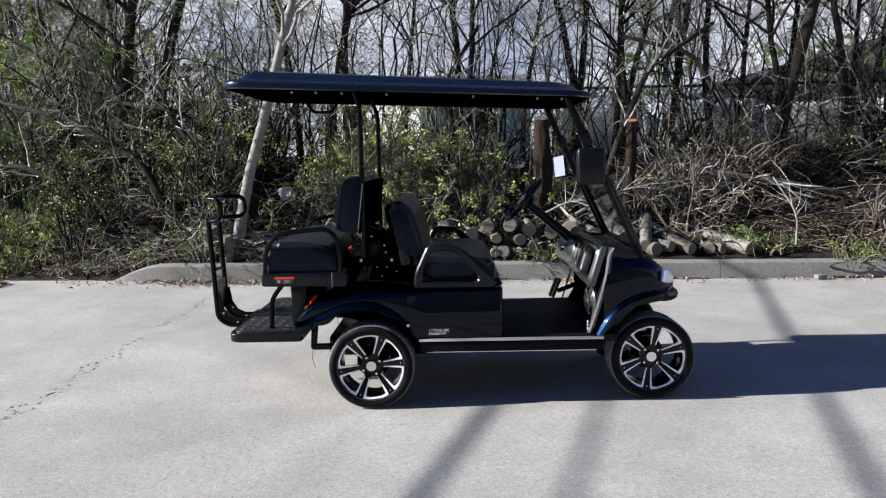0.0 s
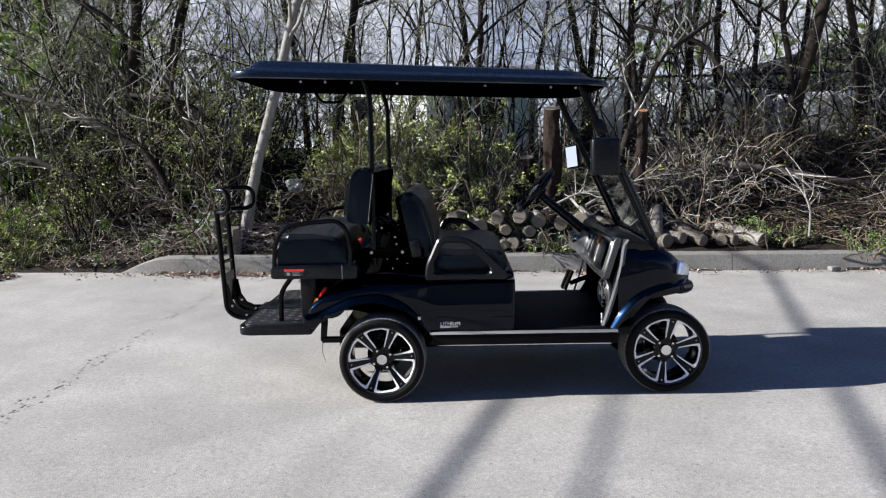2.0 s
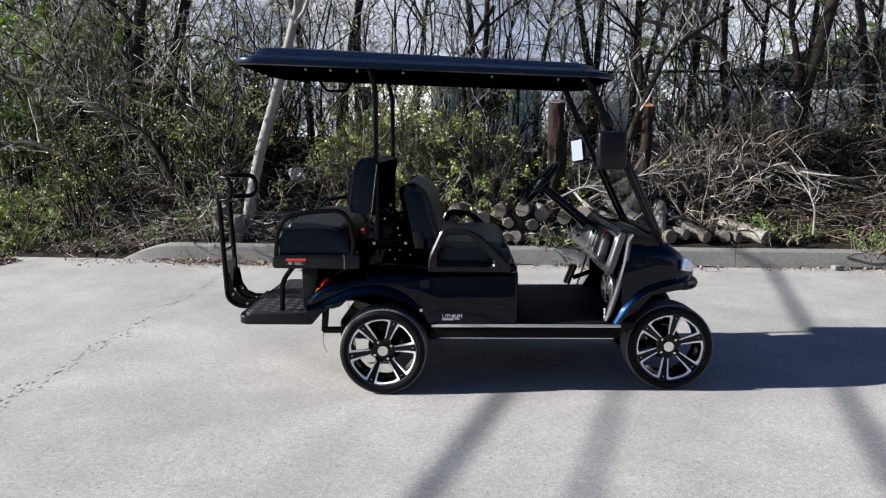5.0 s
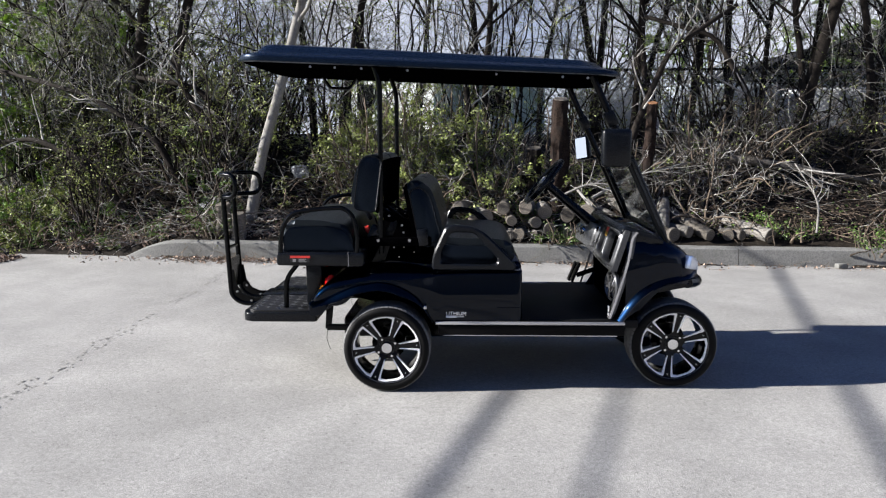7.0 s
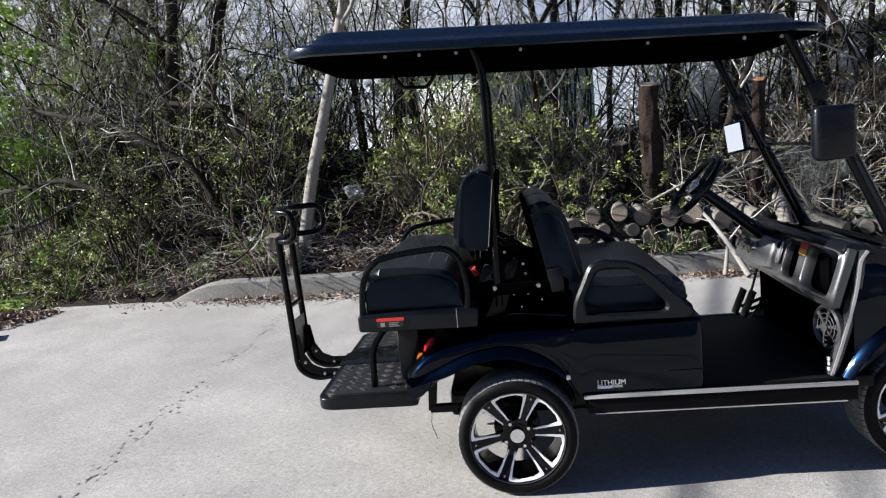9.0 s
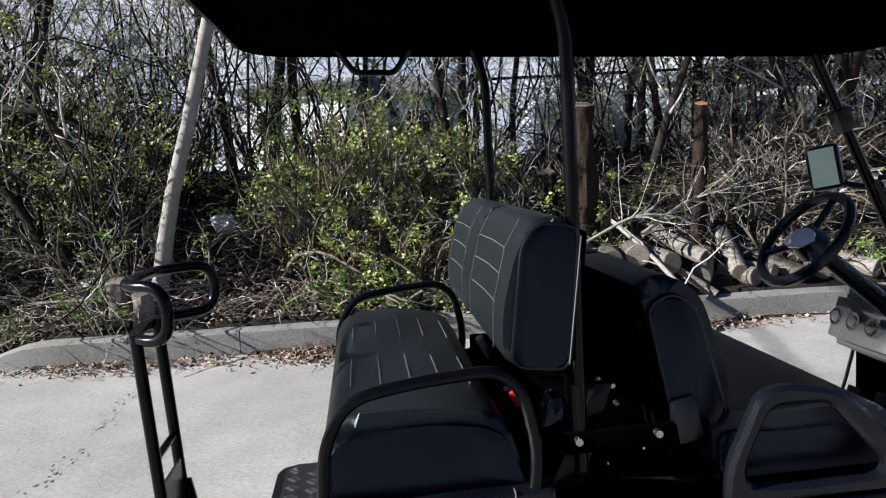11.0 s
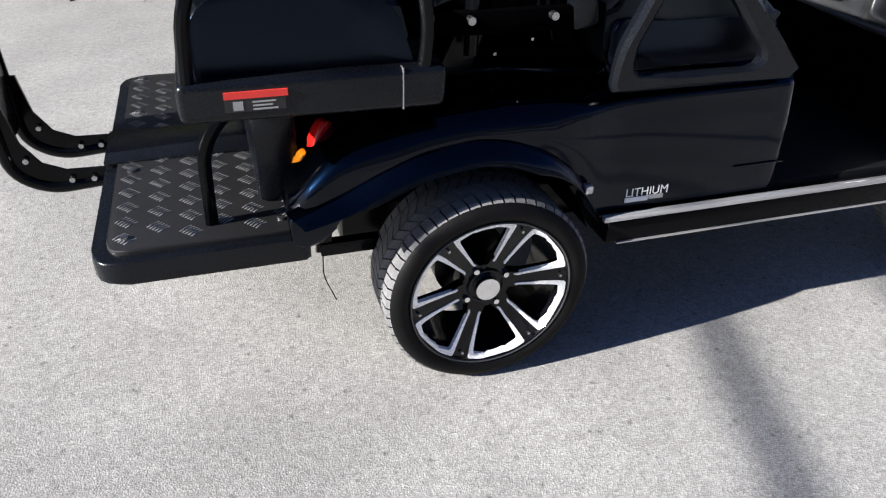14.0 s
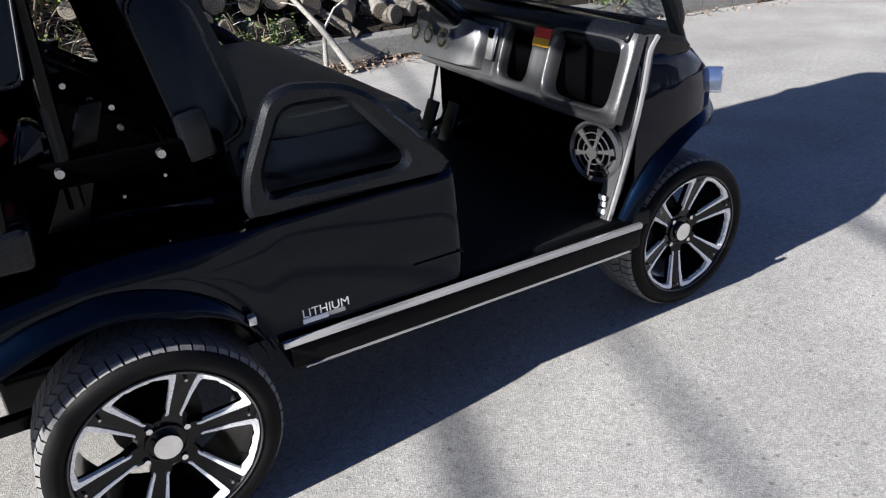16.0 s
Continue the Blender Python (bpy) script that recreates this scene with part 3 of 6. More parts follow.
def build_roof():
    """A moulded roof: a lip all round, a step, and a raised crown; it falls towards the front."""
    def ring(inset, up, bm, n=10):
        x0, x1, y0, y1 = -0.85 + inset, 1.345 - inset, 0.03 + inset, WIDE - 0.045 - inset
        verts = []
        for cx, cy, a0, rr in ((x1, y1, 0, 0.2), (x0, y1, 90, 0.17), (x0, y0, 180, 0.17), (x1, y0, 270, 0.2)):
            rr = max(rr - inset * 0.7, 0.04)
            ox, oy = cx - math.copysign(rr, cx - 0.27), cy - math.copysign(rr, cy - WIDE / 2)
            for i in range(n + 1):
                a = radians(a0 + 90 * i / n)
                x, y = ox + rr * math.cos(a), oy + rr * math.sin(a)
                f = max(x + 0.85, 0.0) / 2.195
                verts.append(bm.verts.new((x, y, 1.908 - 0.098 * f ** 1.15 + up * (1.06 - 0.6 * max(f - 0.55, 0)) * (1 + 0.18 * math.sin(math.pi * min(f, 1))) - 0.01 * ((y - 0.6) / 0.55) ** 2)))
        return verts
    bm = bmesh.new()
    rings = [ring(i, u, bm) for i, u in ((0.02, -0.002), (0.004, 0.004), (0.0, 0.016), (0.004, 0.032), (0.02, 0.041), (0.075, 0.05), (0.1, 0.062), (0.13, 0.088), (0.155, 0.095), (0.3, 0.105), (0.48, 0.108))]
    for a, b in zip(rings, rings[1:]):
        for i in range(len(a)):
            bm.faces.new((a[i], a[(i + 1) % len(a)], b[(i + 1) % len(a)], b[i]))
    bm.faces.new(rings[-1])
    roof = part("roof", bm, ROOF_SKIN, cart, "moulded dark grey plastic roof")
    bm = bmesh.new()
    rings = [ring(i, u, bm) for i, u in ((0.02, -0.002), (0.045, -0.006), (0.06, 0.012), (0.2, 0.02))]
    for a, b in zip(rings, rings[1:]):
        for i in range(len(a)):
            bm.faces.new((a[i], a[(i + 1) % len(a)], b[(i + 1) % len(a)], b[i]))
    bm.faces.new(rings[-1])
    part("roof_lining", bm, LINING_AND_SHADE, roof)
    for x in (-0.42, -0.28, -0.13, 0.13, 0.63, 1.0, 1.14):
        for y in (0.085, WIDE - 0.085):
            part("roof_bolt", disc(0, 0, 0, 0.007, 0.006, 10), STEEL, roof).matrix_basis = pose(x, y, 1.896 - 0.098 * ((x + 0.85) / 2.195) ** 1.15 - 0.014)
    part("grab_handle", tube(fillet([(-0.525, 1.0, 1.885), (-0.475, 1.0, 1.812), (-0.345, 1.0, 1.806), (-0.295, 1.0, 1.875)], 0.02), 0.01, 8), TUBE, roof, "black roof grab handle")


build_roof()
for y in (0.12, WIDE - 0.12):
    y = y + math.copysign(0.02, y - 0.6)
    rear_post = fillet([(-0.035, y, 0.80), (-0.032, y, 1.35), (-0.03, y, 1.78), (-0.075, y, 1.905)], 0.06)
    part("rear_post", tube(rear_post, 0.0155, 12), TUBE, cart, "black steel roof post")
    y = y - math.copysign(0.02, y - 0.6)
    front = [(1.635, y + 0.015, 0.83), (1.40, y + 0.015, 1.32), (1.175, y + 0.015, 1.81)]
    part("front_post", tube(front, 0.02, 12), TUBE, cart, "black windscreen post")
    part("post_clamp", moved(box(-0.03, 0.03, -0.03, 0.03, -0.045, 0.045, 0.008), pose(1.283, y + 0.015, 1.57, 0, -24, 0)), PLASTIC, cart)

# side body: a panel below the front seat that swells into the rear wing, and the flare round the wheel
def curve(knots, x):
    """A smooth line through (x, value) knots."""
    if x <= knots[0][0]:
        return knots[0][1]
    for i in range(len(knots) - 1):
        (xa, a), (xb, b) = knots[i], knots[i + 1]
        if x <= xb:
            pa, pb = knots[max(i - 1, 0)], knots[min(i + 2, len(knots) - 1)]
            ma = (b - pa[1]) / (xb - pa[0]) * (xb - xa)
            mb = (pb[1] - a) / (pb[0] - xa) * (xb - xa)
            t = (x - xa) / (xb - xa)
            return a * (1 + 2 * t) * (1 - t) ** 2 + ma * t * (1 - t) ** 2 + b * t * t * (3 - 2 * t) + mb * t * t * (t - 1)
    return knots[-1][1]


WING_TOP = ((-0.445, 0.538), (-0.41, 0.576), (-0.38, 0.606), (-0.35, 0.634), (-0.32, 0.658), (-0.277, 0.685), (-0.2, 0.711), (-0.123, 0.726), (0.014, 0.738), (0.1, 0.734), (0.18, 0.722), (0.25, 0.709), (0.32, 0.706), (0.785, 0.708))
ARCH_ROOT = ((-0.445, 0.516), (-0.40, 0.532), (-0.336, 0.556), (-0.252, 0.596), (-0.169, 0.629), (-0.048, 0.648), (0.028, 0.638), (0.109, 0.607), (0.160, 0.574), (0.20, 0.536), (0.232, 0.490), (0.25, 0.452), (0.268, 0.412))
FALL = ((-0.445, 0.03), (-0.36, 0.045), (-0.25, 0.085), (-0.05, 0.09), (0.1, 0.085), (0.2, 0.055), (0.32, 0.03), (0.785, 0.022))
REACH = ((-0.445, 0.03), (-0.36, 0.05), (-0.25, 0.14), (-0.05, 0.19), (0.1, 0.17), (0.2, 0.11), (0.32, 0.05), (0.785, 0.03))
for y0, side in ((0.0, 1), (WIDE, -1)):
    y1 = y0 + side * 0.18
    skin = bmesh.new()
    rows = []
    for x in [-0.447, -0.441, -0.43, -0.415] + [-0.395 + 0.0295 * i for i in range(40)] + [0.772, 0.781, 0.785]:
        top, low = curve(WING_TOP, x), curve(ARCH_ROOT, x) if x < 0.268 else 0.405
        fall, reach = min(curve(FALL, x), top - low - 0.004), curve(REACH, x)
        tuck = 0.05 * max(0.0, (-0.40 - x) / 0.047) ** 2 + 0.018 * max(0.0, (x - 0.765) / 0.02) ** 2
        out = 0.002 + 0.014 * min(max((x - 0.15) / 0.15, 0), 1) + tuck
        lean = 0.07 * min(max((x - 0.12) / 0.2, 0), 1)
        row = [(0.36, top + 0.004), (0.28, top + 0.003)]
        for i in range(9):
            a = math.pi / 2 * i / 8
            row.append((out + reach - reach * math.sin(a) + lean * (top - fall - low), top - fall + fall * math.cos(a)))
        drop = top - fall - low
        for i in range(1, 6):
            f = i / 5
            row.append((out - 0.006 * math.sin(math.pi * f) * (drop > 0.05) + lean * drop * (1 - f), top - fall - drop * f))
        row.append((out + 0.03, low - 0.002))
        rows.append([skin.verts.new((x, y0 + side * y, z)) for y, z in row])
    for u, v in zip(rows, rows[1:]):
        for i in range(len(u) - 1):
            skin.faces.new((u[i], u[i + 1], v[i + 1], v[i]))
    skin.faces.new(rows[-1])
    skin.faces.new(rows[0])
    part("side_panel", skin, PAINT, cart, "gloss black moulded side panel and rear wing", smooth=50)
    # the flare
    flare = bmesh.new()
    rows = []
    knots = [Vector((x, z)) for x, z in ARCH_ROOT]
    for x, z in [(k.x, k.y) for k in (Vector(p.xz) for p in fillet([Vector((k.x, 0, k.y)) for k in knots], 0.03, 4))]:
        o = Vector((x + 0.03, z - 0.27)).normalized()
        f = min(max((0.268 - x) / 0.16, 0.08), 1.0)
        e = 1.0 if x > -0.3 else 1.0 - 0.35 * (-0.3 - x) / 0.145
        section = ((0.012, 0.02), (0.003, 0.0), (-0.006, -0.012), (-0.02, -0.025), (-0.034 * e, -0.034), (-0.042 * e, -0.036), (-0.046 * e, -0.032), (-0.043 * e, 0.02), (-0.03, 0.06))
        rows.append([flare.verts.new((x + o.x * k * f, y0 + side * (dy * (0.35 + 0.65 * f) if dy < 0 else dy), z + o.y * k * f)) for k, dy in section])
    for u, v in zip(rows, rows[1:]):
        for k in range(len(u) - 1):
            flare.faces.new((u[k], u[k + 1], v[k + 1], v[k]))
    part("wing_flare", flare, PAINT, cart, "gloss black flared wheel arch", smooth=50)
    part("flare_clip", box(0.218, 0.236, *sorted((y0 - side * 0.02, y0 + side * 0.004)), 0.493, 0.513, 0.003), TRIM, cart, "small bright flare clip")
    liner = bmesh.new()
    rows = [[liner.verts.new((x * 0.96, y0 + side * y, z - 0.035)) for y in (0.022, 0.3)] for x, z in ((k.x, k.y) for k in knots[2:])]
    for u, v in zip(rows, rows[1:]):
        liner.faces.new((u[0], u[1], v[1], v[0]))
    rim_out = [(x * 0.96, z - 0.035) for x, z in ((k.x, k.y) for k in knots[2:])]
    liner.faces.new([liner.verts.new((x, y0 + side * 0.3, z)) for x, z in rim_out])
    part("arch_liner", liner, LINING_AND_SHADE, cart, "black wheel arch liner")
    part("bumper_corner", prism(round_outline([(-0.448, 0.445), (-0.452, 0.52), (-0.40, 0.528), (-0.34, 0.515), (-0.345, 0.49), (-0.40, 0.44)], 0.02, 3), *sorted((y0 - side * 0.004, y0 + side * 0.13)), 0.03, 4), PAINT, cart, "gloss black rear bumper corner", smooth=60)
    part("panel_step", box(0.64, 0.782, *sorted((y0 + side * 0.012, y0 + side * 0.04)), 0.495, 0.4985, 0.001), PAINT, cart, "moulded step line")
    # sill
    part("sill", box(0.30, 1.375, min(y0 - side * 0.003, y1), max(y0 - side * 0.003, y1), 0.335, 0.398, 0.008), BLACK_STEEL, cart, "black plastic sill")
    a, b = sorted((y0 - side * 0.01, y0 + side * 0.006))
    part("sill_trim", box(0.285, 1.372, a, b, 0.4, 0.4175, 0.004), TRIM, cart, "silver sill strip")
    a, b = sorted((y0 - side * 0.007, y0 + side * 0.004))
    part("sill_edge", box(0.33, 1.33, a, b, 0.334, 0.338), TRIM, cart, "thin bright sill edge")

part("floor", box(0.70, 1.46, 0.05, WIDE - 0.05, 0.37, 0.418, 0.006), FLOOR_MAT, cart, "black floor mat")
part("underbody", box(-0.3, 1.5, 0.3, WIDE - 0.3, 0.24, 0.37, 0.02), TUBE, cart, "black chassis")
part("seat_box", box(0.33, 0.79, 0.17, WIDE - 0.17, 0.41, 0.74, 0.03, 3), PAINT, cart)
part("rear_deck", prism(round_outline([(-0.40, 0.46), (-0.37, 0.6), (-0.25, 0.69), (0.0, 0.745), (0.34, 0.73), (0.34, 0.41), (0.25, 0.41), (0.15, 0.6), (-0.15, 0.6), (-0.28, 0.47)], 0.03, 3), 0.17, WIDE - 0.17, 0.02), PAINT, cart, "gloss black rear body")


# seats -------------------------------------------------------------
def cushion(name, parent, outline, y0, y1, label="", swell=0.03):
    """A stuffed pad: a rounded side outline pushed across, with soft rims."""
    return part(name, prism(round_outline(outline, 0.05, 4), y0, y1, swell, 4), VINYL, parent, label)


def stitch(parent, points, r=0.0014):
    part("stitching", tube(points, r, 4), STITCH, parent)


# rear seat, facing backwards
rear_seat = new("rear_seat")
rear_seat.parent = cart
Y0, Y1 = 0.02, WIDE - 0.06
pad = cushion("seat_pad", rear_seat, [(-0.59, 0.82), (-0.605, 0.94), (-0.555, 1.003), (-0.38, 1.003), (-0.215, 0.972), (-0.175, 0.82)], Y0 + 0.012, Y1 - 0.012, label="black quilted vinyl seat pad")
part("side_panel", prism(round_outline([(-0.588, 0.82), (-0.592, 0.92), (-0.545, 0.966), (-0.36, 0.97), (-0.22, 0.944), (-0.18, 0.82)], [0.004, 0.06, 0.06, 0.05, 0.05, 0.004], 4), Y0 - 0.004, Y0 + 0.05, 0.012, 3), VINYL_SIDE, rear_seat)
part("side_panel", prism(round_outline([(-0.58, 0.825), (-0.59, 0.92), (-0.545, 0.965), (-0.36, 0.968), (-0.20, 0.94), (-0.16, 0.825)], 0.05, 4), Y1 - 0.05, Y1 + 0.004, 0.012, 3), VINYL_SIDE, rear_seat)
for ya, yb in ((Y0 + 0.2, 0.47), (0.70, Y1 - 0.2)):
    for x in (-0.54, -0.47, -0.4, -0.33, -0.26):
        z = 1.0045 - max(x + 0.38, 0) * 0.159
        stitch(pad, [(x, ya, z), (x, (ya + yb) / 2, z + 0.001), (x, yb, z)])
back_lean = pose(-0.12, 0, 1.045, 0, 0, 0) @ Matrix.Rotation(radians(9), 4, "Y")
for ya, yb in ((Y0 + 0.06, 0.597), (0.603, Y1 - 0.06)):
    back = part("backrest", moved(prism(round_outline([(-0.085, -0.0), (-0.10, 0.12), (-0.085, 0.25), (-0.05, 0.33), (0.05, 0.335), (0.065, 0.0)], 0.045, 4), ya, yb, 0.035, 4), back_lean), VINYL, rear_seat, "black quilted vinyl backrest")
    for z in (0.06, 0.125, 0.19, 0.25):
        stitch(back, [back_lean @ Vector((-0.0985 + abs(z - 0.14) * 0.1, y, z + 0.004 * (1 - abs(y - (ya + yb) / 2) * 6))) for y in (ya + 0.1, (ya + yb) / 2, yb - 0.06)])
    for y in (ya + 0.1, yb - 0.06):
        stitch(back, [back_lean @ Vector((-0.091, y, 0.02)), back_lean @ Vector((-0.1015, y, 0.12)), back_lean @ Vector((-0.089, y, 0.25)), back_lean @ Vector((-0.062, y, 0.32))])
side = round_outline([(-0.07, 0.005), (-0.075, 0.27), (-0.045, 0.318), (0.045, 0.32), (0.06, 0.005)], 0.035, 4)
for ya, yb in ((Y0 + 0.05, Y0 + 0.09), (Y1 - 0.09, Y1 - 0.05)):
    part("side_panel", moved(prism(side, ya, yb, 0.01, 3), back_lean), VINYL_SIDE, rear_seat)
for y in (Y0 + 0.052, Y1 - 0.052):
    part("piping", moved(tube([(a, y, b) for a, b in side], 0.0045, 6, closed=True), back_lean), PLASTIC, rear_seat, "black piping")
    part("seam", moved(tube([(0.057, y - 0.004 if y < 0.6 else y + 0.004, 0.02), (0.05, y - 0.004 if y < 0.6 else y + 0.004, 0.3)], 0.0018, 5), back_lean), STITCH, rear_seat)
part("back_shell", moved(prism(round_outline([(0.055, 0.0), (0.045, 0.31), (0.075, 0.31), (0.085, 0.0)], 0.01, 2), Y0 + 0.08, Y1 - 0.08, 0.008), back_lean), LINING_AND_SHADE, rear_seat)
# the tray round the pad, with its sticker
tray = part("seat_tray", prism(round_outline([(-0.626, 0.745), (-0.626, 0.822), (-0.12, 0.822), (-0.125, 0.738)], 0.018, 3), -0.018, WIDE - 0.045, 0.016, 3), PLASTIC, rear_seat, "dark grey plastic seat tray")
part("tray_seam", box(-0.212, -0.2095, -0.0186, 0.0, 0.741, 0.823), TRIM, tray)
part("sticker", box(-0.545, -0.435, -0.0205, -0.016, 0.765, 0.803), material("sticker_black", (0.012, 0.012, 0.014), 0.4), tray, "black warning sticker")
part("sticker_band", box(-0.545, -0.43, -0.0215, -0.016, 0.79, 0.803), RED_PRINT, tray, "red warning band")
part("sticker_symbol", box(-0.53, -0.512, -0.0212, -0.018, 0.768, 0.785), GREY_PRINT, tray)
for k, w in enumerate((0.045, 0.036, 0.042)):
    part("print_line", box(-0.495, -0.495 + w, -0.0212, -0.018, 0.767 + k * 0.007, 0.77 + k * 0.007), GREY_PRINT, tray)
for y in (0.0, WIDE - 0.06):
    part("arm_rail", tube(fillet([(-0.605, y, 0.81), (-0.595, y, 0.95), (-0.54, y, 1.045), (-0.40, y, 1.068), (-0.235, y, 1.078), (-0.18, y, 1.03), (-0.155, y, 0.9), (-0.165, y, 0.81)], 0.06), 0.0135, 10), TUBE, rear_seat, "black tubular arm rail")
for y in (0.16, WIDE - 0.16):
    part("seat_support", prism(((-0.1, 0.74), (-0.02, 0.74), (0.06, 0.98), (0.02, 0.98)), y - 0.015, y + 0.015, 0.003), TUBE, rear_seat)
part("under_box", box(-0.5, -0.4, 0.16, WIDE - 0.16, 0.47, 0.76, 0.02), PLASTIC, rear_seat, "black storage box below the seat")
for y, x, z in ((0.315, -0.125, 0.875), (0.56, -0.15, 0.95)):
    part("belt_buckle", moved(box(-0.012, 0.012, -0.02, 0.02, 0, 0.07, 0.005), pose(x, y, z, 0, -28, 0)), PLASTIC, rear_seat)
part("buckle_button", moved(box(-0.013, 0.013, -0.0215, 0.0215, 0.03, 0.0715, 0.003), pose(-0.114, 0.3, 0.872, 0, -28, 0)), RED_PRINT, rear_seat, "red release button")

# front seat
front_seat = new("front_seat")
front_seat.parent = cart
cushion("seat_pad", front_seat, [(0.28, 0.74), (0.27, 0.91), (0.42, 0.888), (0.62, 0.89), (0.71, 0.872), (0.75, 0.82), (0.735, 0.74)], 0.10, WIDE - 0.10, label="black vinyl bench seat pad")
for ya, yb in ((0.09, 0.13), (WIDE - 0.13, WIDE - 0.09)):
    part("side_panel", prism(round_outline([(0.29, 0.745), (0.285, 0.86), (0.42, 0.845), (0.60, 0.846), (0.68, 0.835), (0.715, 0.80), (0.705, 0.745)], 0.035, 4), ya, yb, 0.012, 3), VINYL_SIDE, front_seat)
lean_f = pose(0.243, 0, 0.868, 0, 0, 0) @ Matrix.Rotation(radians(-13), 4, "Y")
for ya, yb in ((0.11, 0.597), (0.603, WIDE - 0.11)):
    part("backrest", moved(prism(round_outline([(-0.07, -0.03), (-0.06, 0.36), (0.02, 0.37), (0.085, 0.30), (0.10, 0.12), (0.085, -0.03)], 0.05, 4), ya, yb, 0.04, 4), lean_f), VINYL, front_seat, "black vinyl backrest")
for ya, yb in ((0.098, 0.14), (WIDE - 0.14, WIDE - 0.098)):
    part("side_panel", moved(prism(round_outline([(-0.055, -0.02), (-0.045, 0.31), (0.02, 0.325), (0.065, 0.27), (0.075, 0.0)], 0.035, 4), ya, yb, 0.012, 3), lean_f), VINYL_SIDE, front_seat)
for y in (0.1, WIDE - 0.1):
    part("piping", moved(tube([(a, y, b) for a, b in round_outline([(-0.055, -0.02), (-0.045, 0.31), (0.02, 0.325), (0.065, 0.27), (0.075, 0.0)], 0.035, 4)], 0.0045, 6, closed=True), lean_f), PLASTIC, front_seat, "black piping")
part("back_shell", moved(prism(round_outline([(-0.085, -0.05), (-0.075, 0.34), (-0.05, 0.36), (-0.055, -0.05)], 0.01, 2), 0.105, WIDE - 0.105, 0.008), lean_f), LINING_AND_SHADE, front_seat)
for y in (0.13, WIDE - 0.13):
    part("seat_bracket", moved(box(-0.032, 0.03, -0.025, 0.025, -0.055, 0.045, 0.01), pose(0.21, y - 0.03 if y < 0.6 else y + 0.03, 0.9, 0, -8, 0)), PLASTIC, front_seat, "dark grey moulded seat bracket")
# hip restraints: flat plastic loops
for y0, y1 in ((0.012, 0.05), (WIDE - 0.05, WIDE - 0.012)):
    outer = round_outline([(0.285, 0.735), (0.29, 0.82), (0.365, 0.985), (0.42, 1.0), (0.53, 0.985), (0.60, 0.945), (0.80, 0.735)], [0.02, 0.05, 0.05, 0.02, 0.04, 0.05, 0.02], 4)
    inner = round_outline([(0.34, 0.775), (0.335, 0.83), (0.395, 0.955), (0.53, 0.95), (0.67, 0.795), (0.65, 0.765)], [0.02, 0.04, 0.03, 0.03, 0.02, 0.02], 4)
    centre = Vector((0.47, 0.84))
    bm = bmesh.new()

    def on_outline(outline, a):
        """Where the ray from the centre at angle a leaves the outline."""
        d, best = Vector((math.cos(a), math.sin(a))), 0.0
        for i in range(len(outline)):
            p, q = Vector(outline[i]) - centre, Vector(outline[(i + 1) % len(outline)]) - centre
            e = q - p
            det = d.x * -e.y + d.y * e.x
            if abs(det) > 1e-9:
                t, s = (p.x * -e.y + p.y * e.x) / det, (d.x * p.y - d.y * p.x) / det
                if -1e-6 <= s <= 1 + 1e-6 and t > best:
                    best = t
        return centre + d * best
    rows = []
    for i in range(72):
        a = 2 * math.pi * i / 72
        o, n = on_outline(outer, a), on_outline(inner, a)
        u = (o - n).normalized() * 0.011
        rows.append([bm.verts.new((p.x, yy, p.y)) for p, yy in ((n, y0 + 0.01), (n + u, y0), (o - u, y0), (o, y0 + 0.01), (o, y1 - 0.01), (o - u, y1), (n + u, y1), (n, y1 - 0.01))])
    for i in range(72):
        a, b = rows[i], rows[(i + 1) % 72]
        for k in range(8):
            bm.faces.new((a[k], a[(k + 1) % 8], b[(k + 1) % 8], b[k]))
    part("hip_restraint", moved(bm, Matrix.Translation((-0.022, 0.0, -0.02))), PLASTIC, front_seat, "black plastic looped hip restraint")
# links between the seats, with their bolts
part("frame_bar", moved(box(-0.2, 0.22, -0.012, 0.012, -0.025, 0.025, 0.006), pose(0.04, 0.09, 0.87, 0, 0, 0)), LINING_AND_SHADE, cart)
part("frame_bar", moved(box(-0.22, 0.22, -0.012, 0.012, -0.02, 0.02, 0.006), pose(0.08, 0.3, 0.93, 0, 35, 0)), LINING_AND_SHADE, cart)
part("frame_bar", moved(box(-0.2, 0.22, -0.012, 0.012, -0.025, 0.025, 0.006), pose(0.06, WIDE - 0.125, 0.87, 0, 0, 0)), LINING_AND_SHADE, cart)
for x, y, z in ((-0.048, 0.06, 0.88), (0.134, 0.06, 0.88)):
    part("bolt", disc(x, y, z, 0.0085, 0.02, 12), STEEL, cart)

for x, y, z in ((0.087, 0.2, 0.909), (0.094, 0.2, 0.844), (0.002, 0.2, 1.009), (0.079, 0.2, 0.953), (0.191, 0.2, 0.891), (0.043, 0.2, 0.974)):
    part("bolt", disc(x, y, z, 0.006, 0.012, 10), STEEL, cart)
part("seat_frame", prism(((-0.03, 0.76), (0.25, 0.76), (0.21, 0.92), (0.03, 1.03), (-0.03, 1.03)), 0.215, 0.24, 0.004), LINING_AND_SHADE, cart)

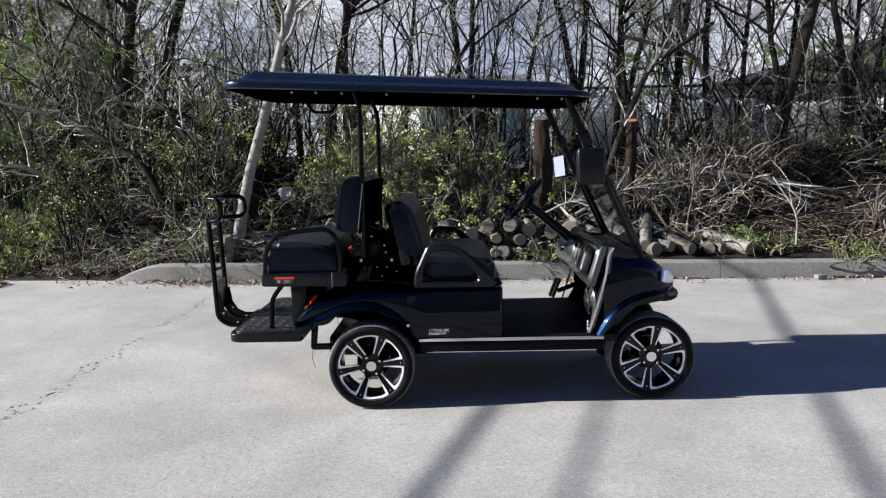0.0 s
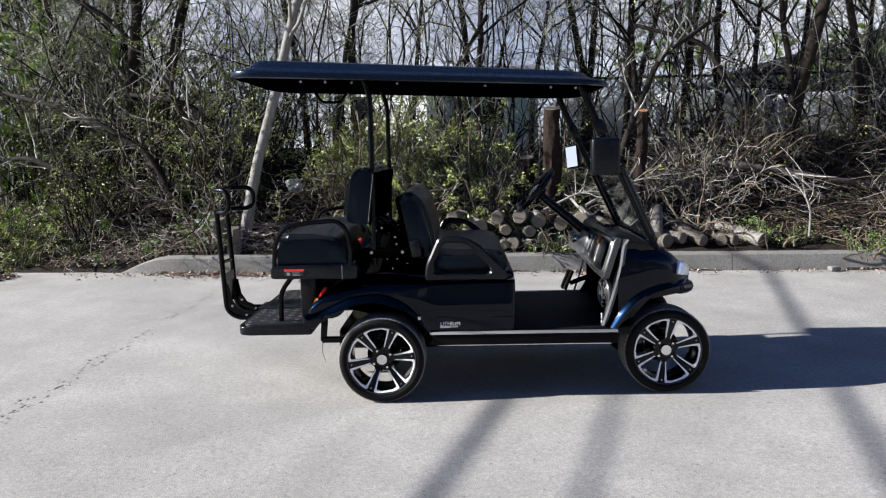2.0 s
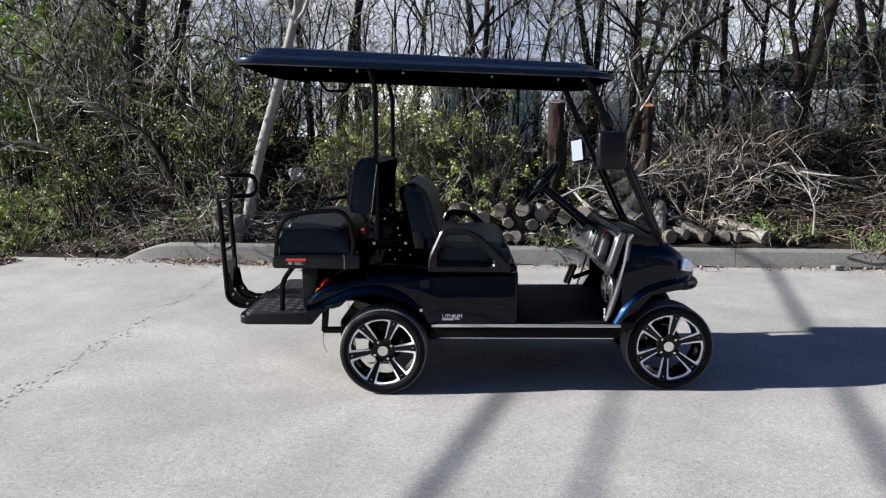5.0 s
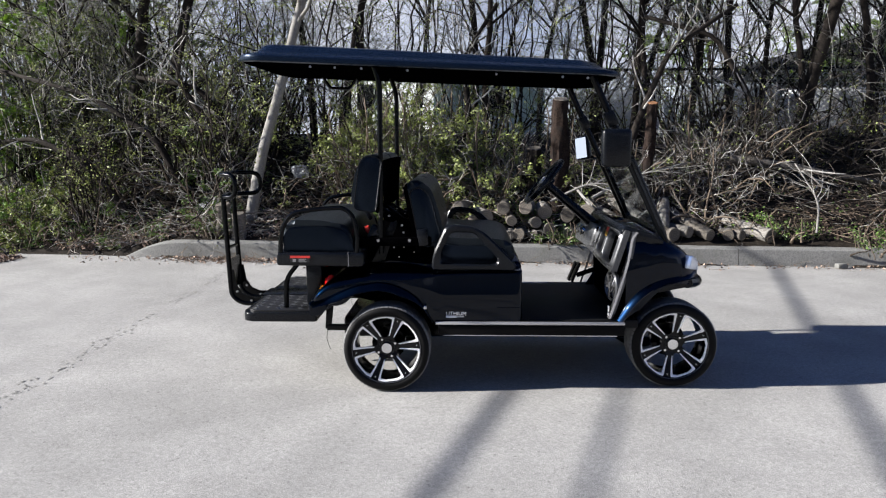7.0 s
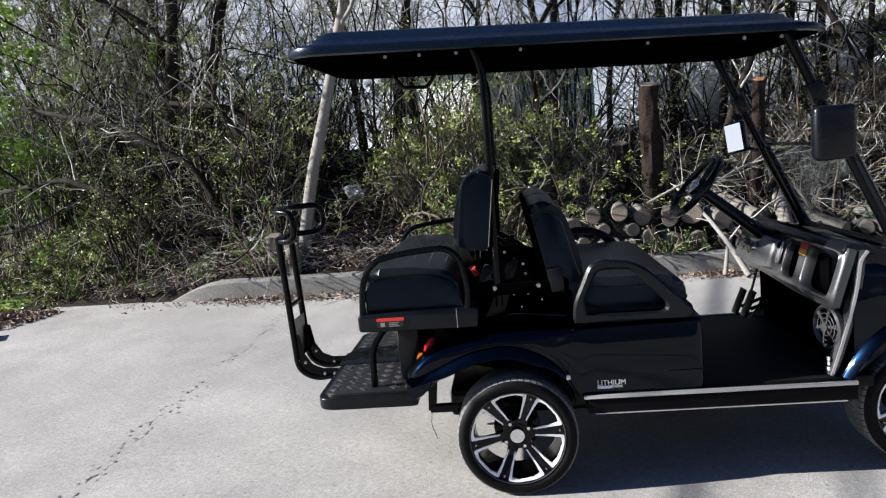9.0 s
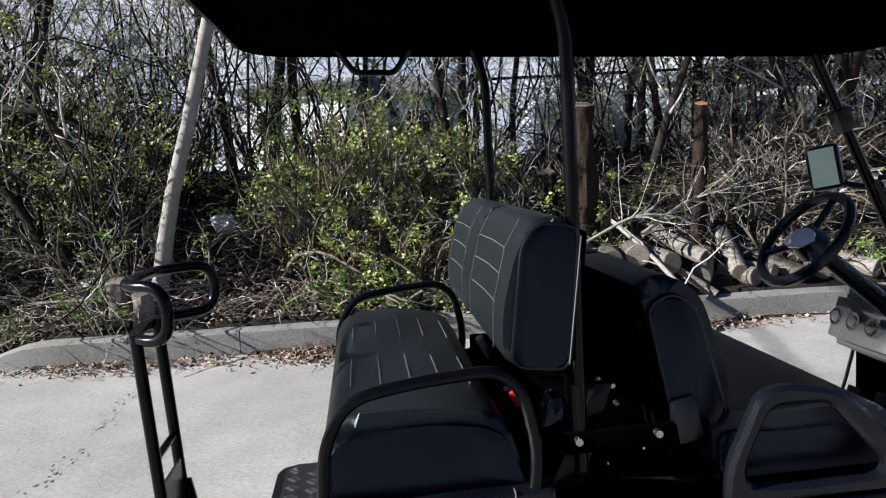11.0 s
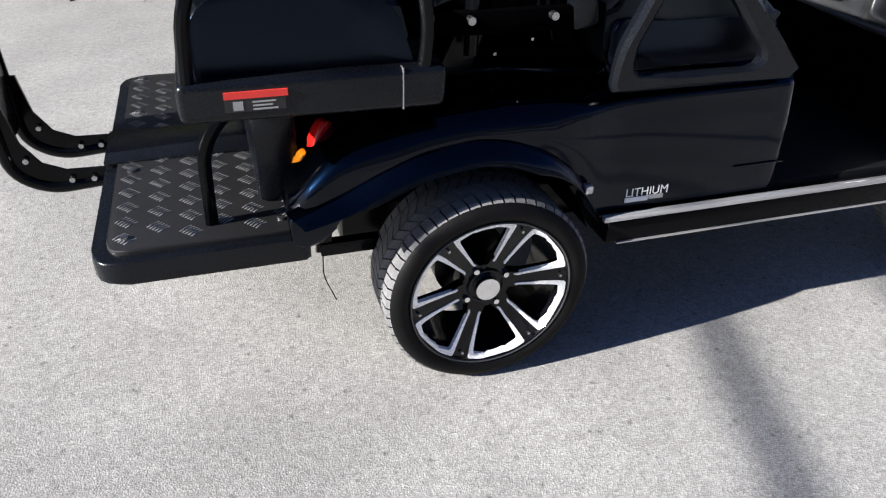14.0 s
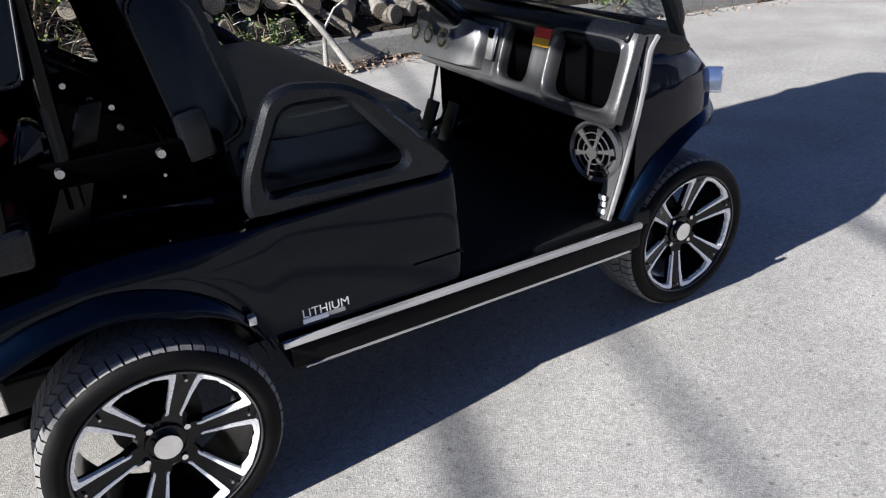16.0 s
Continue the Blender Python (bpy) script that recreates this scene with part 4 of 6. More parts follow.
part("seat_base", prism(round_outline([(-0.19, 0.735), (-0.19, 0.85), (-0.07, 0.885), (0.12, 0.85), (0.28, 0.80), (0.29, 0.735)], 0.015, 2), 0.215, WIDE - 0.17, 0.004), LINING_AND_SHADE, cart, "black base between the seats")
hinge = prism(round_outline([(-0.012, -0.05), (-0.012, 0.055), (0.02, 0.06), (0.045, 0.03), (0.045, -0.05)], 0.014, 3), -0.035, 0.035, 0.008)
part("hinge_cover", moved(hinge, pose(-0.10, 0.155, 0.915, 0, 24, 0)), PAINT, cart, "gloss black hinge cover")
for y in (0.245, 0.42, 0.66):
    part("frame_bar", moved(box(-0.2, 0.2, -0.009, 0.009, -0.018, 0.018, 0.004), pose(0.075, y, 0.965, 0, 34, 0)), TUBE, cart)
rng_b = random.Random(77)
for y in (0.234, 0.409, 0.649):
    for f in (-0.16, -0.09, -0.02, 0.05, 0.11, 0.16):
        q = pose(0.075, y, 0.965, 0, 34, 0) @ Vector((f + rng_b.uniform(-0.012, 0.012), 0, rng_b.uniform(-0.008, 0.008)))
        part("bolt", disc(q.x, q.y, q.z, rng_b.uniform(0.003, 0.006), 0.008, 8), STEEL, cart)
for x, y in ((-0.02, 0.19), (0.03, 0.2), (0.09, 0.19), (0.15, 0.2), (0.2, 0.19), (0.06, 0.2)):
    part("bolt", disc(x, y, 0.79 + rng_b.uniform(-0.03, 0.05), 0.004, 0.01, 8), STEEL, cart)

# footplate with its chequer pattern, and the grab bar behind it
plate = part("footplate", slab(round_outline([(-0.845, 0.0), (-0.41, 0.0), (-0.41, WIDE - 0.07), (-0.845, WIDE - 0.07)], [0.07, 0.01, 0.01, 0.07], 5), 0.412, 0.463, 0.014, 3), PLASTIC, cart, "black plastic rear footplate")
inlay = part("tread_plate", slab(round_outline([(-0.815, 0.03), (-0.42, 0.03), (-0.42, WIDE - 0.1), (-0.815, WIDE - 0.1)], [0.05, 0.01, 0.01, 0.05], 5), 0.456, 0.4735, 0.003), material("tread_plate_black", (0.011, 0.011, 0.012), 0.45, fine=300, bump=0.05), plate, "black chequered tread plate")
bm = bmesh.new()
for i in range(6):
    for j in range(15):
        cx, cy = -0.78 + i * 0.066, 0.08 + j * 0.069 + (0.034 if i % 2 else 0)
        if cy > WIDE - 0.13:
            continue
        for k in range(-2, 3):
            c = 1 if (i + j) % 2 else 1
            u = Vector((math.cos(radians(40)), math.sin(radians(40)), 0)) * c
            v = Vector((-u.y, u.x, 0))
            p = Vector((cx, cy, 0.4735)) + v * k * 0.0085
            a, b = p - u * 0.016, p + u * 0.016
            q = v * 0.0018
            vs = [bm.verts.new(w) for w in (a - q, a + q, b + q, b - q, p + Vector((0, 0, 0.0025)))]
            for m in range(4):
                bm.faces.new((vs[m], vs[(m + 1) % 4], vs[4]))
ridges = part("tread_pattern", bm, material("worn_ridge", (0.24, 0.24, 0.24), 0.35, 0.3, fine=300), inlay, "worn grey tread ridges", smooth=0)
tagged(ridges, kind="stuff")
for x in (-0.78, -0.46):
    for y in (0.08, 0.4, 0.78, WIDE - 0.14):
        part("plate_bolt", moved(disc(0, 0, 0, 0.009, 0.006, 10), pose(x, y, 0.479, -90, 0, 0)), STEEL, plate)
part("plate_cover", box(-0.847, -0.4, 0.45, 0.65, 0.47, 0.48, 0.003), PLASTIC, plate, "black cover strip")
for y in (0.10, WIDE - 0.10):
    part("plate_brace", tube(fillet([(-0.52, y, 0.75), (-0.60, y, 0.65), (-0.605, y, 0.475)], 0.05), 0.016, 8, flat=0.7), TUBE, cart, "black flat-bar brace")
bar = new("grab_bar")
bar.parent = cart
tagged(bar, "black tubular grab bar with two hand loops")
for y in (0.495, 0.70):
    part("upright", tube(fillet([(-0.83, y, 0.418), (-0.985, y, 0.405), (-1.062, y, 0.455), (-1.09, y, 1.115)], 0.09), 0.016, 12), TUBE, bar)
    web = [(-0.85, 0.405), (-0.85, 0.45), (-0.94, 0.452), (-0.99, 0.475), (-1.025, 0.53), (-1.042, 0.63), (-1.058, 0.63), (-1.062, 0.48), (-1.0, 0.405)]
    part("gusset", prism(web, y - 0.005, y + 0.005), TUBE, bar, "black steel web plate")
    for x, z in ((-0.88, 0.428), (-0.93, 0.43), (-1.02, 0.49)):
        part("bar_bolt", disc(x, y - 0.018, z, 0.007, 0.012, 8), STEEL, bar)
ring = fillet([(-1.11, 0.64, 1.105), (-1.105, 0.5, 1.1), (-0.985, 0.425, 1.1), (-0.985, 0.425, 1.242), (-1.115, 0.5, 1.242), (-1.11, 0.64, 1.245), (-1.1, 0.78, 1.242), (-0.955, 0.87, 1.242), (-0.955, 0.87, 1.1), (-1.1, 0.78, 1.1), (-1.11, 0.64, 1.105)], 0.066)
part("hand_loop", tube(ring, 0.0155, 12), TUBE, bar, "long black tubular hand loop")
part("rung", tube([(-1.076, 0.495, 0.77), (-1.076, 0.70, 0.77)], 0.011, 10), TUBE, bar)
part("bar_plate", box(-1.068, -1.061, 0.51, 0.685, 0.5, 0.7), PLASTIC, bar, "black plate between the uprights")

# rear lamps, bracket and tow eye
for y, s in ((0.15, 1), (WIDE - 0.15, -1)):
    part("tail_lamp", moved(prism(round_outline([(-0.022, -0.03), (-0.022, 0.03), (0.012, 0.036), (0.012, -0.036)], 0.018, 5), -0.021, 0.021, 0.018, 5), pose(-0.354, y + s * 0.006, 0.624, 0, 26, s * 20) @ Matrix.Diagonal((0.9, 0.8, 1.2, 1))), RED, cart, "red tail lamp lens", smooth=80)
    part("indicator", moved(prism(round_outline([(-0.022, -0.032), (-0.022, 0.032), (0.012, 0.038), (0.012, -0.038)], 0.018, 5), -0.021, 0.021, 0.018, 5), pose(-0.398, y - s * 0.004, 0.556, 0, 18, s * 20) @ Matrix.Diagonal((0.9, 0.85, 1.2, 1))), AMBER, cart, "amber indicator lens", smooth=80)
    part("rear_corner", prism(round_outline([(-0.425, 0.46), (-0.42, 0.53), (-0.375, 0.60), (-0.335, 0.642), (-0.25, 0.66), (-0.25, 0.56), (-0.36, 0.46)], 0.03, 3), *sorted((y - s * 0.10, y + s * 0.1)), 0.02, 3), PAINT, cart, "gloss black rear corner")
    part("rear_bracket", prism([(-0.375, 0.47), (-0.335, 0.47), (-0.35, 0.335), (-0.385, 0.335)], y - 0.012, y + 0.012, 0.003), TUBE, cart, "black steel bumper bracket")
    part("bracket_arm", box(-0.375, -0.2, y - 0.016, y + 0.016, 0.325, 0.36, 0.004), TUBE, cart)
    part("loose_wire", tube(fillet([(-0.37, y - s * 0.01, 0.33), (-0.375, y - s * 0.03, 0.28), (-0.35, y - s * 0.05, 0.22)], 0.02), 0.0016, 5), TUBE, cart)

# front: cowl, bonnet, wings, lamps
nose = new("front_body")
nose.parent = cart
nose.location.x = -0.018
tagged(nose, "gloss black front body")
bm = bmesh.new()
stations = ((1.40, 0.05, 0.955, 0.42), (1.50, 0.05, 0.94, 0.50), (1.60, 0.06, 0.905, 0.60), (1.68, 0.08, 0.865, 0.63), (1.75, 0.11, 0.82, 0.62), (1.80, 0.15, 0.77, 0.605), (1.835, 0.20, 0.725, 0.60), (1.855, 0.28, 0.69, 0.61))
rows = []
for x, y, zt, zb in stations:
    ring = []
    for f, g in ((0.0, 0.0), (0.0, 0.5), (0.01, 0.8), (0.05, 0.95), (0.14, 1.0), (0.5, 1.035), (0.86, 1.0), (0.95, 0.95), (0.99, 0.8), (1.0, 0.5), (1.0, 0.0)):
        ring.append(bm.verts.new((x, y + f * (WIDE - 2 * y), zb + (zt - zb) * g)))
    rows.append(ring)
for a, b in zip(rows, rows[1:]):
    for i in range(len(a) - 1):
        bm.faces.new((a[i], a[i + 1], b[i + 1], b[i]))
bm.faces.new(rows[-1])
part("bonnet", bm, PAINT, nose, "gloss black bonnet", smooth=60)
part("bumper", tube(fillet([(1.78, 0.16, 0.62), (1.875, 0.26, 0.61), (1.885, 0.6, 0.61), (1.875, WIDE - 0.26, 0.61), (1.78, WIDE - 0.16, 0.62)], 0.08), 0.035, 10), PLASTIC, nose)
for y0, s in ((0.05, 1), (WIDE - 0.05, -1)):
    arch = fillet([(1.378, 0.03, 0.405), (1.445, 0.02, 0.515), (1.51, 0.02, 0.58), (1.60, 0.035, 0.627), (1.70, 0.065, 0.645), (1.80, 0.13, 0.652), (1.845, 0.20, 0.655)], 0.06, 4)
    lip = bmesh.new()
    rows = []
    for p in arch:
        o = Vector((p.x - 1.70, 0, p.z - 0.25)).normalized()
        yy = p.y - 0.05
        rows.append([lip.verts.new((p.x + o.x * k, y0 + s * (yy + dy), p.z + o.z * k)) for k, dy in ((-0.008, 0.03), (-0.008, 0.0), (0.0, -0.006), (0.012, 0.002), (0.03, 0.026), (0.04, 0.05), (-0.008, 0.07))])
    for a, b in zip(rows, rows[1:]):
        for k in range(7):
            lip.faces.new((a[k], a[(k + 1) % 7], b[(k + 1) % 7], b[k]))
    lip.faces.new(rows[0])
    lip.faces.new(rows[-1])
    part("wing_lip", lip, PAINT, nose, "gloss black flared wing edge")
    line = fillet([(1.312, 0, 0.425), (1.356, 0, 0.56), (1.411, 0, 0.76), (1.428, 0, 0.895), (1.455, 0, 0.93)], 0.1)
    part("cowl_trim", strip([(p.x, p.z) for p in line], 0.011, y0 - 0.004 if s > 0 else y0 - 0.002, 0.008), TRIM, nose, "silver cowl edge strip")
    part("headlamp", moved(prism(round_outline([(-0.055, -0.045), (-0.045, 0.05), (0.02, 0.03), (0.05, -0.045)], 0.015, 3), -0.05, 0.05, 0.02, 3), pose(1.782, y0 + s * 0.098, 0.742, 0, 10, s * 40) @ Matrix.Scale(0.85, 4)), HEADLAMP, nose, "clear headlamp lens")
    part("wing_fill", prism([(1.42, 0.45), (1.50, 0.60), (1.62, 0.66), (1.80, 0.65), (1.80, 0.60), (1.6, 0.56), (1.5, 0.45)], *sorted((y0 + s * 0.09, y0 + s * 0.16))), PLASTIC, nose)
part("fire_wall", prism([(1.40, 0.41), (1.46, 0.41), (1.50, 0.9), (1.40, 0.9)], 0.1, WIDE - 0.1), LINING_AND_SHADE, nose)

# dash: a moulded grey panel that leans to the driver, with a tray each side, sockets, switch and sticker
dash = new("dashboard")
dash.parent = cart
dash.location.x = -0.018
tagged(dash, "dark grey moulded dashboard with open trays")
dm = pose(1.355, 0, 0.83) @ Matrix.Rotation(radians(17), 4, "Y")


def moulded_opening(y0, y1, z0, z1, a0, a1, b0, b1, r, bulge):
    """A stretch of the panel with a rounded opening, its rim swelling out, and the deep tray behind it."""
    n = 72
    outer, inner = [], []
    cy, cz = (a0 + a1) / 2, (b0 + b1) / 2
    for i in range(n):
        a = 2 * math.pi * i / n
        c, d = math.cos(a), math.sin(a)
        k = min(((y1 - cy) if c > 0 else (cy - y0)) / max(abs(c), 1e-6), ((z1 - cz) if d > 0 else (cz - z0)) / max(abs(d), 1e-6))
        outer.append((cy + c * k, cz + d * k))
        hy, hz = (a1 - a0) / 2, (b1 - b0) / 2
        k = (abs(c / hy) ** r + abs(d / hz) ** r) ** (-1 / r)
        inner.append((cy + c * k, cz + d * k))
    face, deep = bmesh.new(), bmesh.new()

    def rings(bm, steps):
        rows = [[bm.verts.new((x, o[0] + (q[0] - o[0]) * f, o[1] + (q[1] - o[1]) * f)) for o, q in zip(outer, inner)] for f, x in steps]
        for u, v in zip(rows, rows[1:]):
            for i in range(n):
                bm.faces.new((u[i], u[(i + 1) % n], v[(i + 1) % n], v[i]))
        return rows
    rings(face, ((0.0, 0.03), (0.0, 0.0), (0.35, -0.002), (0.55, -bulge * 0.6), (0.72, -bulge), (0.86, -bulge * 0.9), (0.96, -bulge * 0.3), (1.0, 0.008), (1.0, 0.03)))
    # tray walls and back take near-black as painted shade
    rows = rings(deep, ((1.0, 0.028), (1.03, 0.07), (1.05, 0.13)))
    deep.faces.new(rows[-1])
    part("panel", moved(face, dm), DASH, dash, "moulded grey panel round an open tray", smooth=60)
    part("tray", moved(deep, dm), LINING_AND_SHADE, dash, "deep tray coloured black for the shade inside", smooth=60)


moulded_opening(0.056, 0.425, -0.128, 0.118, 0.088, 0.37, -0.098, 0.088, 5.5, 0.02)
moulded_opening(0.425, 0.665, -0.128, 0.118, 0.485, 0.63, -0.092, 0.082, 5.0, 0.008)
part("panel", moved(box(-0.003, 0.03, 0.665, WIDE - 0.03, -0.11, 0.112, 0.014, 4), dm), DASH, dash, "grey switch and socket panel", smooth=60)
part("panel_lip", moved(tube(fillet([(0.01, 0.07, -0.128), (0.01, 0.425, -0.13), (0.008, 0.7, -0.118), (0.008, WIDE - 0.05, -0.108)], 0.1), 0.012, 10), dm), DASH, dash)
part("dash_top", prism(round_outline([(1.36, 0.925), (1.40, 0.965), (1.60, 0.90), (1.62, 0.86), (1.42, 0.85)], 0.02, 3), 0.075, WIDE - 0.075, 0.01), PLASTIC, dash)
boss = round_outline([(0.02, 0.72), (-0.025, 0.74), (-0.068, 0.84), (-0.078, 0.97), (-0.075, 1.12), (-0.03, 1.165), (0.02, 1.165)], 0.04, 4)
part("panel_boss", moved(slab(boss, -0.09, 0.062, 0.022, 4), dm), DASH, dash, "moulded boss that carries the sockets", smooth=60)
for y, z, r in ((0.885, -0.014, 0.034), (0.985, -0.014, 0.034), (1.08, -0.014, 0.032)):
    part("socket", moved(disc(0, 0, 0, r, 0.03, 24), dm @ pose(-0.088, y, z, 0, 0, -90)), CHROME, dash, "round chrome socket")
    part("socket_cap", moved(disc(0, 0, 0, r * 0.6, 0.01, 24), dm @ pose(-0.092, y, z, 0, 0, -90)), SPEAKER, dash)
part("switch_plate", moved(box(-0.022, -0.008, 0.665, 0.705, -0.05, 0.06, 0.006), dm), TRIM, dash, "bright switch plate")
part("switch", moved(box(-0.032, -0.018, 0.673, 0.697, 0.02, 0.05, 0.005), dm), LINING_AND_SHADE, dash)
part("sticker", moved(box(-0.0165, -0.011, 0.39, 0.47, 0.03, 0.055), dm), YELLOW, dash, "yellow and red warning sticker")
part("sticker_band", moved(box(-0.0165, -0.011, 0.39, 0.47, 0.0555, 0.085), dm), RED_PRINT, dash)
# speaker at the foot of the cowl
spk = pose(1.335, 0.15, 0.602, 0, 0, -80) @ Matrix.Scale(1.06, 4)
part("speaker_ring", moved(lathe([(0.085, 0.02), (0.088, 0.0), (0.08, -0.008), (0.073, 0.002)], 36), spk), DASH, dash, "round black speaker")
part("speaker_pod", tube([(1.35, 0.15, 0.6), (1.45, 0.17, 0.6)], [0.088, 0.06], 28), LINING_AND_SHADE, dash)
for k in range(6):
    a = radians(60 * k + 12)
    part("speaker_spoke", moved(strip([(0.012 * math.cos(a), 0.012 * math.sin(a)), (0.045 * math.cos(a), 0.045 * math.sin(a)), (0.072 * math.cos(a), 0.072 * math.sin(a))], [0.008, 0.011, 0.02], -0.006, 0.006), spk), SPEAKER, dash, smooth=0)
for q in (0.035, 0.055):
    part("speaker_bar", moved(tube([(q * math.cos(a), -0.003, q * math.sin(a)) for a in (2 * math.pi * i / 28 for i in range(28))], 0.0022, 6, closed=True), spk), SPEAKER, dash)
part("speaker_hub", moved(disc(0, -0.012, 0, 0.018, 0.012, 20), spk), SPEAKER, dash)
part("speaker_cone", moved(disc(0, 0.01, 0, 0.07, 0.02, 24), spk), LINING_AND_SHADE, dash)
pillar = [(p.x, p.z) for p in fillet([(1.305, 0, 0.425), (1.349, 0, 0.56), (1.404, 0, 0.76), (1.425, 0, 0.93)], 0.1)]
part("cowl_pillar", prism(pillar + [(x + 0.03, z) for x, z in reversed(pillar)], 0.056, 0.105, 0.006), DASH, dash, "grey moulded cowl pillar")
for z0, w in ((0.44, 0.024), (0.463, 0.018), (0.482, 0.026)):
    part("pillar_label", box(1.306, 1.312, 0.066, 0.066 + w, z0, z0 + 0.013), WHITE, dash, "small white label")
for y, z in ((0.906, 0.63), (0.586, 0.625), (1.052, 0.496), (1.056, 0.441), (1.012, 0.451)):
    part("panel_bolt", moved(disc(0, 0, 0, 0.006, 0.01, 10), pose(1.41, y, z, 0, 0, -90)), STEEL, dash)

# steering, pedals
steer = new("steering_wheel")
steer.parent = cart
tagged(steer, "black steering wheel on a raked column")
hub = Vector((0.985, 0.86, 1.175))
axis = Vector((1.36, 0.86, 0.86))
sm = look(hub, axis)
part("rim", moved(tube([(0.175 * math.cos(a), 0.175 * math.sin(a), 0) for a in (2 * math.pi * i / 40 for i in range(40))], 0.0185, 10, closed=True), sm), PLASTIC, steer)
for a in (90, 210, 330):
    c, s = math.cos(radians(a)), math.sin(radians(a))
    part("spoke", moved(tube([(0.02 * c, 0.02 * s, -0.012), (0.17 * c, 0.17 * s, 0)], 0.013, 8), sm), PLASTIC, steer)
part("hub_plate", moved(slab(round_outline([(-0.075, -0.02), (-0.03, 0.035), (0.05, 0.03), (0.085, -0.01), (0.04, -0.045), (-0.04, -0.05)], 0.02, 3), 0.012, 0.02, 0.003), sm), TRIM, steer, "bright hub plate")
part("hub_pad", moved(tube([(0, 0, -0.05), (0, 0, 0.012)], [0.06, 0.05], 20), sm), PLASTIC, steer)
part("column", tube([hub + (axis - hub) * 0.1, axis], [0.028, 0.036], 12), PLASTIC, cart, "steering column")
for y, z in ((0.78, 0.52), (0.93, 0.5)):
    part("pedal", moved(box(-0.008, 0.008, -0.035, 0.035, -0.07, 0.07, 0.004), pose(1.20, y, z + 0.05, 0, 22, 0)), PLASTIC, cart, "black foot pedal")
    part("pedal_arm", tube([(1.21, y, z + 0.02), (1.38, y, z + 0.08)], 0.01, 6), TUBE, cart)

# mirrors and windscreen
for y, turn, back, half in ((0.02, -80, 0.05, 0.085), (WIDE + 0.01, 46, -0.05, 0.06)):
    mm = pose(1.29, y, 1.408 if y < 0.6 else 1.395, 0, 4 if y > 0.6 else 0, turn) @ Matrix.Rotation(radians(-10 if y > 0.6 else 0), 4, "X")
    tall = 0.105 if y < 0.6 else 0.088
    mir = part("wing_mirror", moved(box(-0.01, 0.045, -half, half, -tall, tall, 0.022, 3), mm), PLASTIC, cart, "black wing mirror housing")
    part("mirror_face", moved(box(-0.0125, -0.009, 0.015 - half, half - 0.015, 0.015 - tall, tall - 0.015, 0.0), mm), MIRROR, mir, "mirror glass")
    part("mirror_arm", tube(fillet([(1.34, y, 1.35), (1.37, y + math.copysign(0.05, back), 1.32), (1.405, y + math.copysign(0.115, back), 1.315)], 0.03), 0.012, 8), TUBE, mir)
wm = pose(1.517, WIDE / 2, 1.11) @ Matrix.Rotation(radians(-25), 4, "Y")
pane = part("windscreen", moved(box(-0.003, 0.003, -0.47, 0.47, -0.21, 0.26), wm), GLASS, cart, "clear folding windscreen")
pane.visible_shadow = False
pane2 = part("windscreen_flap", moved(box(0.025, 0.031, -0.47, 0.47, -0.19, 0.25), wm), GLASS, cart, "clear folded upper screen")
pane2.visible_shadow = False
part("screen_edge", moved(tube(fillet([(0.0, -0.475, 0.255), (0.0, -0.475, -0.215), (0.0, 0.475, -0.215), (0.0, 0.475, 0.255)], 0.06), 0.017, 10), wm), PLASTIC, cart, "black windscreen edging")
for y in (0.15, WIDE - 0.15):
    part("screen_clip", box(1.585, 1.625, y - 0.016, y + 0.016, 0.845, 0.93, 0.008), RUBBER, cart, "black rubber screen clip")
part("screen_hinge", moved(tube([(0.012, -0.47, 0.262), (0.012, 0.47, 0.262)], 0.01, 8), wm), PLASTIC, cart)

writing("LITHIUM", cart, pose(0.345, 0.0155, 0.450, 86, 0, 0), 0.031, WHITE)
part("badge_bar", moved(box(0.0, 0.062, -0.001, 0.002, -0.0135, -0.002), pose(0.345, 0.0145, 0.450, -4, 0, 0)), WHITE, cart, "pale unreadable badge strip")
part("badge_bar", moved(box(0.064, 0.104, -0.001, 0.002, -0.0115, -0.002), pose(0.345, 0.0145, 0.450, -4, 0, 0)), GREY_PRINT, cart)


# ---- trees, thicket and undergrowth ----
def strands(lines, sides=3):
    """Tapered tubes along many polylines of (place, radius), as one list of vertices and faces."""
    verts, faces = [], []
    for line in lines:
        rings = []
        side = None
        n = len(line)
        for i, (p, r) in enumerate(line):
            d = (line[min(i + 1, n - 1)][0] - line[max(i - 1, 0)][0])
            d = d.normalized() if d.length > 1e-6 else Vector((0, 0, 1))
            side = d.orthogonal() if side is None else side - d * side.dot(d)
            side = side.normalized() if side.length > 1e-5 else d.orthogonal().normalized()
            up = d.cross(side)
            base = len(verts)
            for j in range(sides):
                a = 2 * math.pi * j / sides
                verts.append(p + (side * math.cos(a) + up * math.sin(a)) * r)
            rings.append(base)
        for a, b in zip(rings, rings[1:]):
            for j in range(sides):
                k = (j + 1) % sides
                faces.append((a + j, a + k, b + k, b + j))
        faces.append(tuple(rings[-1] + j for j in range(sides)))
    return verts, faces


